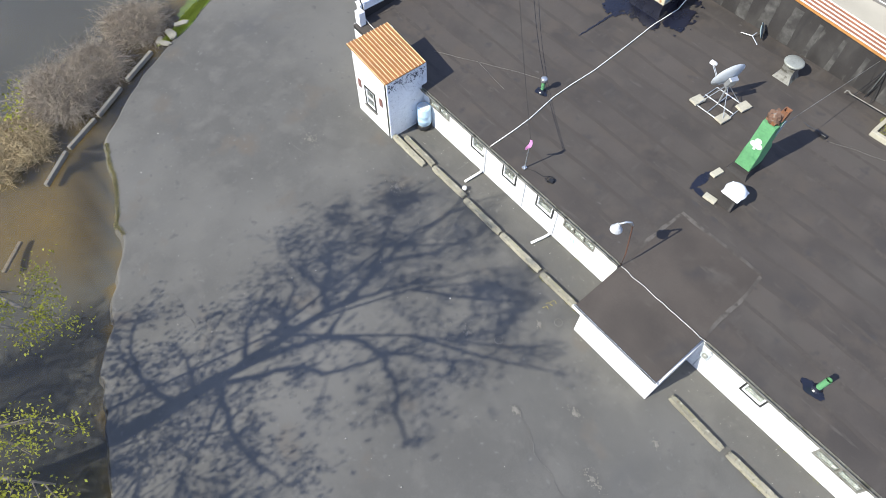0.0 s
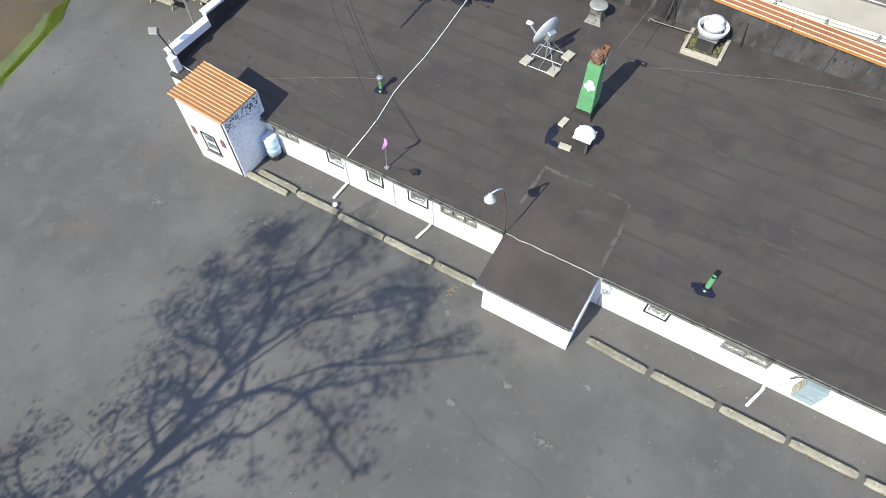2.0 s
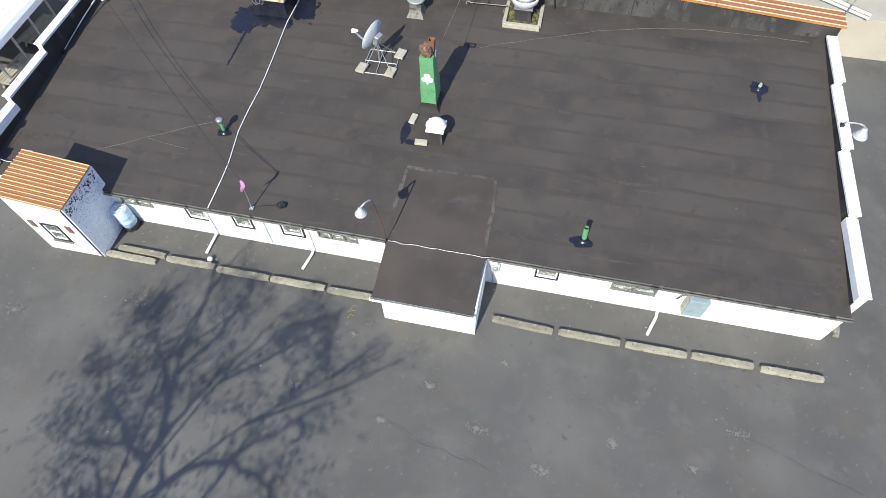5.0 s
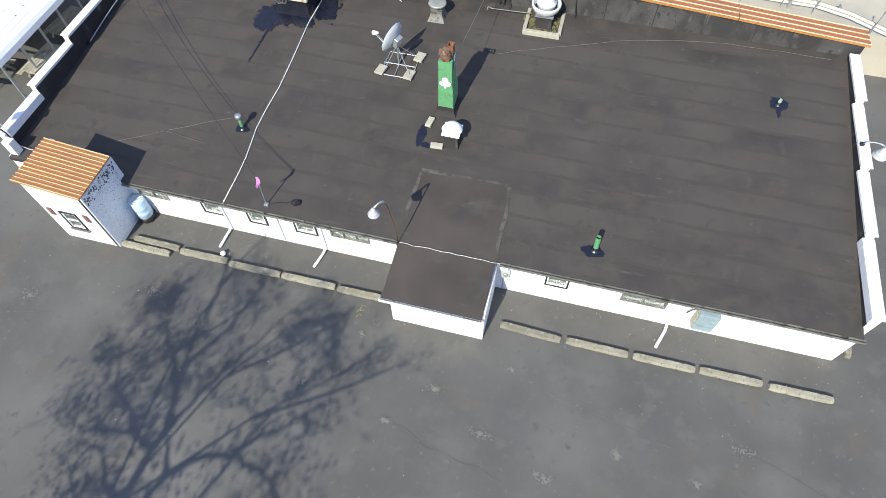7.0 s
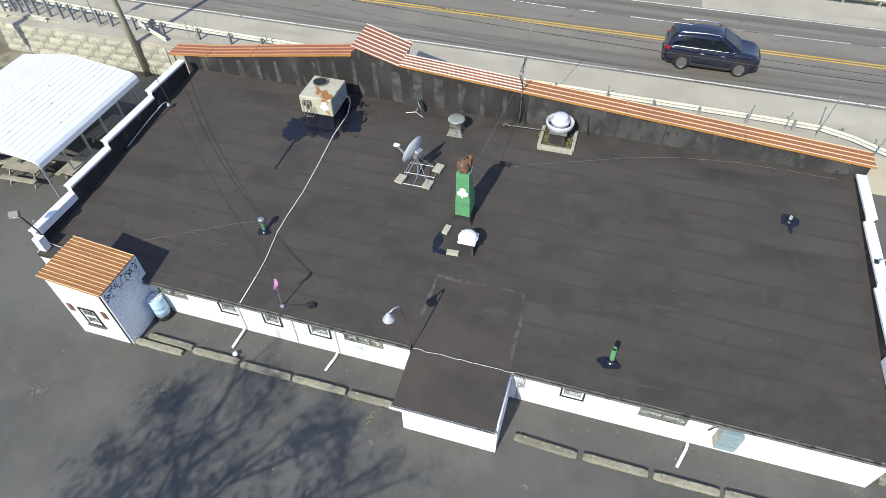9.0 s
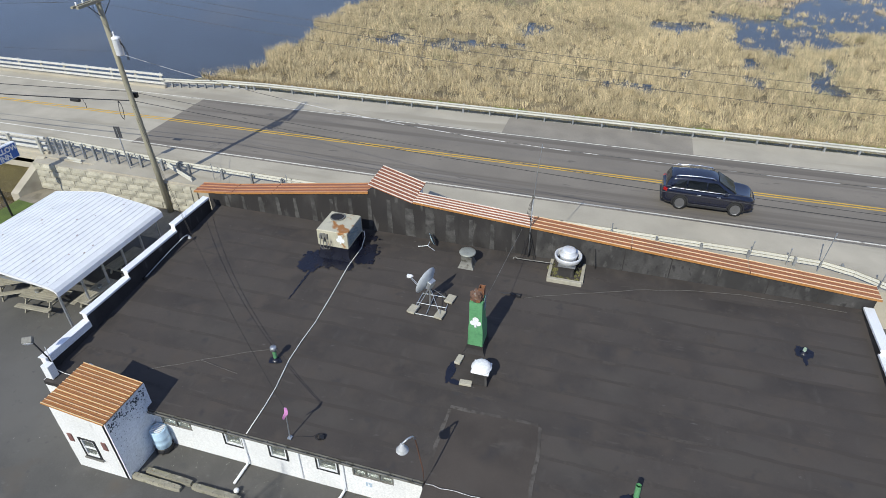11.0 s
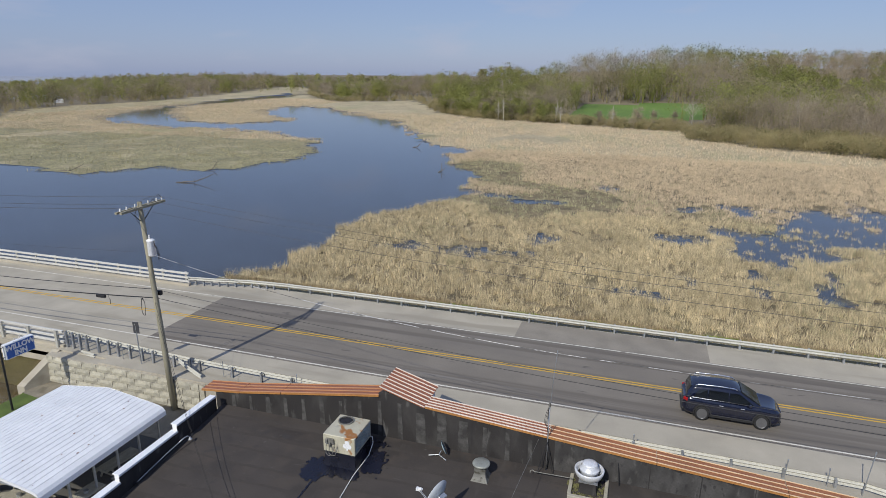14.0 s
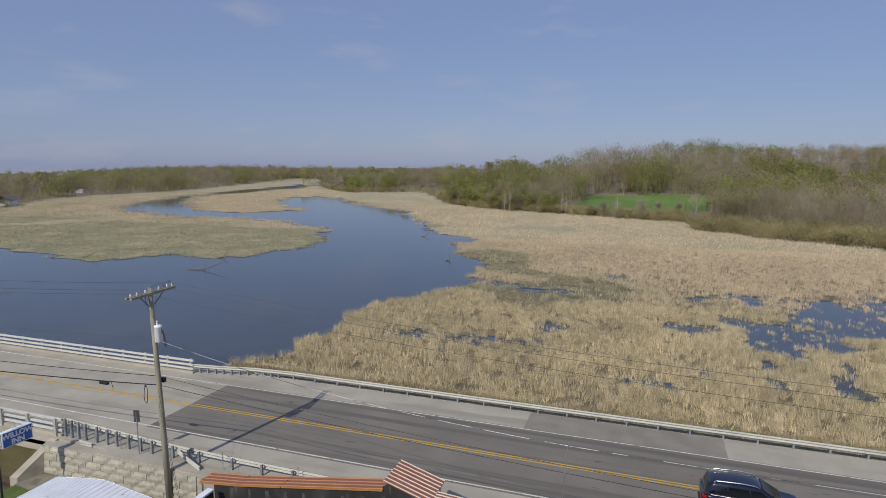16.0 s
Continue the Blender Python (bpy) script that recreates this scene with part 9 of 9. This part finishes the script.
brush("dry_bush", "large bare grey-brown bush at the water edge", -24.25, -0.75, 1.5, 1.35, 1.35, 9500, 31, M["brush"], 0.005, 0.7)
brush("dry_bush", "bare tangled bush leaning over the timbers", -25.0, 1.1, 1.15, 1.05, 1.15, 6500, 32, M["brush"], 0.005, 0.7)
brush("dry_bush", "rounded bare brown bush above the water", -26.4, 3.5, 1.15, 1.1, 1.25, 6500, 33, M["brush"], 0.005, 0.7)
brush("dry_reed_clump", "flattened straw-coloured reed clump in the shallows", -22.9, -2.8, 1.6, 0.9, 0.75, 3600, 34, M["straw"], 0.008, 1.1)
brush("dry_reed_clump", "straw-coloured reed clump at the shore", -22.2, -4.1, 1.2, 0.8, 0.7, 2400, 35, M["straw"], 0.008, 1.1)
# grassy verge and moss line along the edge of the asphalt
bm = bmesh.new()
lo, hi = [], []
for k in range(40):
    x = -24.8 - 2.9 * k / 39
    y = float(shore_y(np.array([x]))[0])
    wv = 0.9 * min(1, k / 8) * (0.9 + 0.25 * noise.noise((k * 0.5, 0, 0)))
    lo.append(bm.verts.new((x - wv * 0.95, y - wv * 0.45, WATER - 0.04)))
    hi.append(bm.verts.new((x + 0.18, y + 0.1, WATER + 0.04)))
for k in range(39):
    bm.faces.new((lo[k], lo[k + 1], hi[k + 1], hi[k]))
solid("verge", bm, M["lawn"], "narrow strip of bright spring grass at the water", "grass verge", "structure")
rng = np.random.default_rng(41)
n = 11000
x = rng.uniform(-28.2, -24.6, n)
y = shore_y(x) + rng.uniform(-0.5, 0.2, n) * np.clip((-23.8 - x) / 0.8, 0.2, 1) * 1.6
v, f = tri_blades(x, y, np.full(n, WATER + 0.0), rng.uniform(0.05, 0.14, n), np.full(n, 0.014), rng.uniform(0, 0.7, n), rng)
tagged(new("shore_grass", soup("shore_grass", v, f, M["grass"])), "bright green spring grass along the shore", "grass", kind="stuff")
n = 2600
x = rng.uniform(-20.86, -16.13, n)
y = shore_y(x) + 0.04 + rng.normal(0.02, 0.05, n) + 0.12 * (value_noise(x, x * 0, 0.8, 44) - 0.5)
sel = value_noise(x, x * 0 + 2, 0.6, 45) > 0.36
x, y = x[sel], y[sel]
v, f = tri_blades(x, y, np.full(len(x), WATER + 0.0), rng.uniform(0.02, 0.06, len(x)), np.full(len(x), 0.018), rng.uniform(0, 0.7, len(x)), rng)
tagged(new("edge_weeds", soup("edge_weeds", v, f, M["edge_moss"])), "thin line of moss and weeds at the asphalt edge", "weeds", kind="stuff")
for k, (x, y, s) in enumerate(((-24.9, 4.6, 0.35), (-24.55, 4.1, 0.25), (-25.3, 5.3, 0.3), (-24.9, 4.0, 0.2))):
    bm = bmesh.new()
    bmesh.ops.create_icosphere(bm, subdivisions=2, radius=1.0)
    for vtx in bm.verts:
        vtx.co *= 1 + 0.3 * noise.noise(vtx.co * 1.7 + Vector((k * 5, 0, 0)))
        vtx.co.z = max(-0.2, min(0.16, vtx.co.z * 0.5))
    bmesh.ops.scale(bm, vec=(s * 1.2, s * 0.6, s), verts=bm.verts[:])
    solid("stone", bm, M["stone"], "pale flat stone at the water edge", "stone", m=pose(x, y, WATER + 0.06, 0, 0, 40 * k), group="shore stones")

# ---- the big tree whose shade lies on the asphalt ----
TX, TY = -11.1, -11.2
bm = bmesh.new()
blob(bm, 0, 0, 2.1, 1.7, 12.3, n=40, rough=0.4, z=-1.0, thick=0.96)
solid("bank_mound", bm, M["lawn"], "grassy bank under the big tree", "bank", "structure", m=pose(TX, TY - 0.5, 0.0))
tree = thing("tree", "tall spreading tree with thin spring leaves", "tree", pose(TX, TY, -0.05))
SH = Vector((sun_dir.x / sun_dir.z, sun_dir.y / sun_dir.z))


def lift(sx, sy, h):
    """The place at height h, from the tree's foot, whose shade falls on (sx, sy)."""
    return Vector((sx + SH.x * h - TX, sy + SH.y * h - TY, h + 0.05))


def crown_height(sy):
    return float(np.interp(sy, [-9, -5, -2, 9.5], [6.5, 7.2, 8.2, 14.0]))


# outline of the crown's shade, and the thin part of it
SHADE = [(-13.3, -3.5), (-13.4, -2.6), (-12.3, -2.3), (-11.1, -2.4), (-10.8, -1.7), (-11.5, -0.4), (-11.9, 1.2), (-12.8, 2.8), (-12.3, 4.1), (-12.2, 5.6), (-11.3, 7.0),
         (-10.4, 8.7), (-9.2, 9.8), (-7.2, 9.6), (-5.3, 8.9), (-4.4, 7.2), (-3.9, 4.2), (-3.2, 2.4), (-3.7, 1.2), (-5.4, 1.4), (-6.0, -0.3), (-5.2, -1.0), (-4.2, -1.4),
         (-6.6, -6.6), (-8.8, -8.6), (-11.0, -10.0), (-15.5, -8.8), (-14.8, -5.0)]
rnd = random.Random(8)
bm = bmesh.new()
TRUNK = [Vector((0, 0, 0)), Vector((0.02, 0.05, 1.6)), lift(-9.8, -6.2, 4.2), lift(-9.5, -5.2, 5.1), lift(-9.25, -3.7, 6.4), lift(-9.1, -1.8, 8.1)]
tube(bm, TRUNK, lambda t: 0.34 - 0.13 * t, 12)
BRANCHES = [
    ([(-9.1, -1.8), (-9.0, -0.8), (-8.9, 0.2), (-8.9, 1.2), (-8.8, 2.3), (-8.7, 3.2), (-8.9, 4.0), (-9.1, 5.0), (-9.3, 6.3), (-9.2, 7.5), (-9.4, 9.3)], 0.155),
    ([(-9.0, -1.4), (-8.8, -0.5), (-8.5, 0.4), (-8.3, 1.1), (-8.0, 1.7), (-7.5, 2.3), (-7.0, 2.6), (-6.4, 2.7), (-5.8, 2.6), (-5.2, 2.4), (-4.5, 1.9), (-3.7, 1.7), (-3.3, 1.9)], 0.115),
    ([(-8.8, -1.7), (-8.4, -0.9), (-8.0, 0.0), (-7.6, 0.6), (-7.1, 0.9), (-6.8, 1.4), (-6.5, 2.1), (-6.2, 3.2), (-5.7, 4.4), (-4.9, 5.7), (-4.5, 6.5)], 0.085),
    ([(-8.9, 4.0), (-9.3, 4.6), (-9.7, 5.3), (-10.2, 5.9), (-10.6, 6.6)], 0.09),
    ([(-8.9, 2.3), (-9.5, 2.6), (-10.0, 3.2), (-10.8, 3.7), (-11.1, 4.4), (-11.4, 5.1)], 0.08),
    ([(-9.5, 2.6), (-10.3, 2.5), (-11.0, 2.3), (-11.8, 2.5)], 0.06),
    ([(-8.7, 2.7), (-8.3, 3.8), (-7.7, 5.3), (-7.1, 6.3), (-6.5, 7.6)], 0.07),
    ([(-8.0, 1.7), (-8.3, 2.3), (-8.6, 2.8)], 0.09),
    ([(-6.4, 2.7), (-5.9, 3.4), (-5.0, 4.1), (-4.2, 4.9)], 0.06),
    ([(-8.9, -1.9), (-8.2, -2.1), (-7.4, -2.2), (-6.6, -2.2), (-5.7, -2.0), (-4.9, -1.7)], 0.08),
    ([(-8.4, -2.1), (-8.1, -2.6), (-7.5, -3.2), (-7.2, -3.9)], 0.06),
    ([(-9.2, -3.3), (-9.9, -3.6), (-11.0, -3.8), (-12.0, -3.6), (-12.7, -3.1)], 0.09),
    ([(-11.0, -3.8), (-11.7, -4.0), (-12.5, -3.8)], 0.05),
    ([(-9.2, -2.7), (-10.1, -2.4), (-10.9, -2.4)], 0.06),
    ([(-9.0, -0.8), (-9.9, -0.3), (-10.3, 0.4), (-11.0, 1.2)], 0.07),
    ([(-8.9, 0.6), (-9.7, 1.1), (-10.2, 1.9), (-11.2, 2.0)], 0.07),
    ([(-9.1, 5.0), (-8.4, 6.2), (-8.0, 7.4), (-7.8, 8.8)], 0.07),
    ([(-9.5, -5.2), (-10.6, -5.6), (-12.2, -5.8), (-13.8, -5.6)], 0.09),
    ([(-9.7, -5.8), (-9.0, -6.0), (-8.6, -5.6), (-8.0, -5.2)], 0.07),
    ([(-9.9, -6.6), (-11.2, -7.4), (-12.8, -7.8), (-14.4, -7.6)], 0.08),
    ([(-9.9, -6.4), (-9.6, -7.6), (-9.9, -8.8), (-11.0, -9.6)], 0.07),
]
tips, joints = [], []
for pts, r in BRANCHES:
    line_ = [lift(x, y, crown_height(y)) for x, y in pts]
    fine_ = []
    for a, b in zip(line_, line_[1:]):
        for k in range(3):
            fine_.append(a.lerp(b, k / 3) + Vector((rnd.uniform(-0.05, 0.05), rnd.uniform(-0.05, 0.05), rnd.uniform(-0.05, 0.05))) * (k > 0))
    fine_.append(line_[-1])
    tube(bm, fine_, lambda t, r=r: r * (1 - 0.85 * t) + 0.012, 8)
    joints += fine_[1:]
# twigs that fill out the crown, each from the nearest limb
J = np.array([tuple(q) for q in joints])
count = 0
while count < 700:
    sx, sy = rnd.uniform(-15.5, -2.5), rnd.uniform(-10, 9.8)
    wob = 0.7 * noise.noise((sx * 0.9, sy * 0.9, 3.0))
    # leaves are thin on the eastern boughs and dense to the north-west
    thin = 0.5 if sx > -8.2 and -0.5 < sy < 4.5 else (0.85 if sx > -8.2 else 1.0)
    if rnd.random() > thin or not inside(SHADE, np.array([sx + wob]), np.array([sy + wob]))[0] or noise.noise((sx * 0.8, sy * 0.8, 9.0)) < (-0.08 if sy > -4.5 else -0.5):
        continue
    q = lift(sx, sy, crown_height(sy) + rnd.uniform(-1.4, 0.9))
    d2 = ((J - np.array(tuple(q))) ** 2).sum(1)
    p0 = joints[int(d2.argmin())]
    mid = p0.lerp(q, 0.55) + Vector((rnd.uniform(-0.2, 0.2), rnd.uniform(-0.2, 0.2), rnd.uniform(0.0, 0.3)))
    tube(bm, [p0, mid, q], lambda t: 0.02 - 0.012 * t, 4)
    count += 1
    tips += [q, mid.lerp(q, 0.5)]
    for _ in range(3):
        e = q + Vector((rnd.gauss(0, 0.4), rnd.gauss(0, 0.4), rnd.gauss(0, 0.28)))
        tube(bm, [q, q.lerp(e, 0.5) + Vector((0, 0, 0.04)), e], lambda t: 0.008 - 0.004 * t, 3)
        tips += [e]
# a low bough that reaches out over the water
BOUGHS = [[(-0.9, -0.5, 5.6), (-0.2, 2.8, 7.4), (1.1, 6, 8.6), (2.4, 7.7, 9.0), (3.2, 8.4, 9.0)], [(1.1, 6, 8.6), (2.9, 7.2, 9.0), (3.5, 7.8, 9.1), (3.9, 8.2, 9.0)],
          [(2.4, 7.7, 9.0), (3.4, 8.2, 9.1), (3.8, 8.5, 9.0)], [(-0.2, 2.8, 7.4), (2.5, 5.2, 8.4), (4.5, 6.6, 8.9), (5.8, 7.4, 9.0)],
          [(2.5, 5.2, 8.4), (4.5, 6, 8.9), (5.9, 6.9, 9.1), (6.5, 7.5, 9.0)], [(4.5, 6.6, 8.9), (5.1, 7.1, 9.1), (5.5, 7.8, 9.0)],
          [(-0.2, 2.8, 7.4), (-0.9, 6.0, 8.9), (-0.6, 8.6, 9.9), (-0.1, 9.7, 10.2)], [(-0.9, 6.0, 8.9), (0.2, 7.4, 9.0), (0.9, 8.3, 9.1)]]
bough_tips = []
for pts in BOUGHS:
    line_ = [Vector(p) for p in pts]
    tube(bm, line_, lambda t: 0.05 - 0.035 * t, 6)
    for a, b in zip(line_[1:], line_[2:]):
        for k in range(5):
            p = a.lerp(b, k / 5)
            d = Vector((rnd.uniform(-1, 1), rnd.uniform(-0.6, 1), rnd.uniform(-0.3, 0.5))).normalized()
            q = p + d * rnd.uniform(0.3, 0.8)
            tube(bm, [p, p.lerp(q, 0.5) + Vector((0, 0, 0.05)), q], lambda t: 0.012 - 0.007 * t, 4)
            bough_tips += [q, p.lerp(q, 0.7)]
part("trunk", bm, M["bark"], tree, "", True)
rng = np.random.default_rng(9)


def leaves(points, per, spread_r, size):
    c = np.repeat(np.array([tuple(p) for p in points]), per, 0)
    c = c + rng.normal(0, spread_r, c.shape)
    n = len(c)
    u = unit(rng.normal(size=(n, 3)))
    w = unit(np.cross(u, rng.normal(size=(n, 3))))
    s = rng.uniform(0.6, 1.3, (n, 1)) * size
    v = np.stack([c - u * s, c + w * s * 0.55, c + u * s, c - w * s * 0.55], 1)
    return v.reshape(-1, 3), np.arange(4 * n).reshape(-1, 4)


v1, f1 = leaves(tips, 5, 0.16, 0.075)
v2, f2 = leaves(bough_tips, 42, 0.13, 0.029)
crown = new("crown", soup("crown", np.concatenate([v1, v2]), np.concatenate([f1, f2 + len(v1)]), M["leaf_spring"]))
crown.parent = tree
tagged(crown, "thin crown of small yellow-green spring leaves")
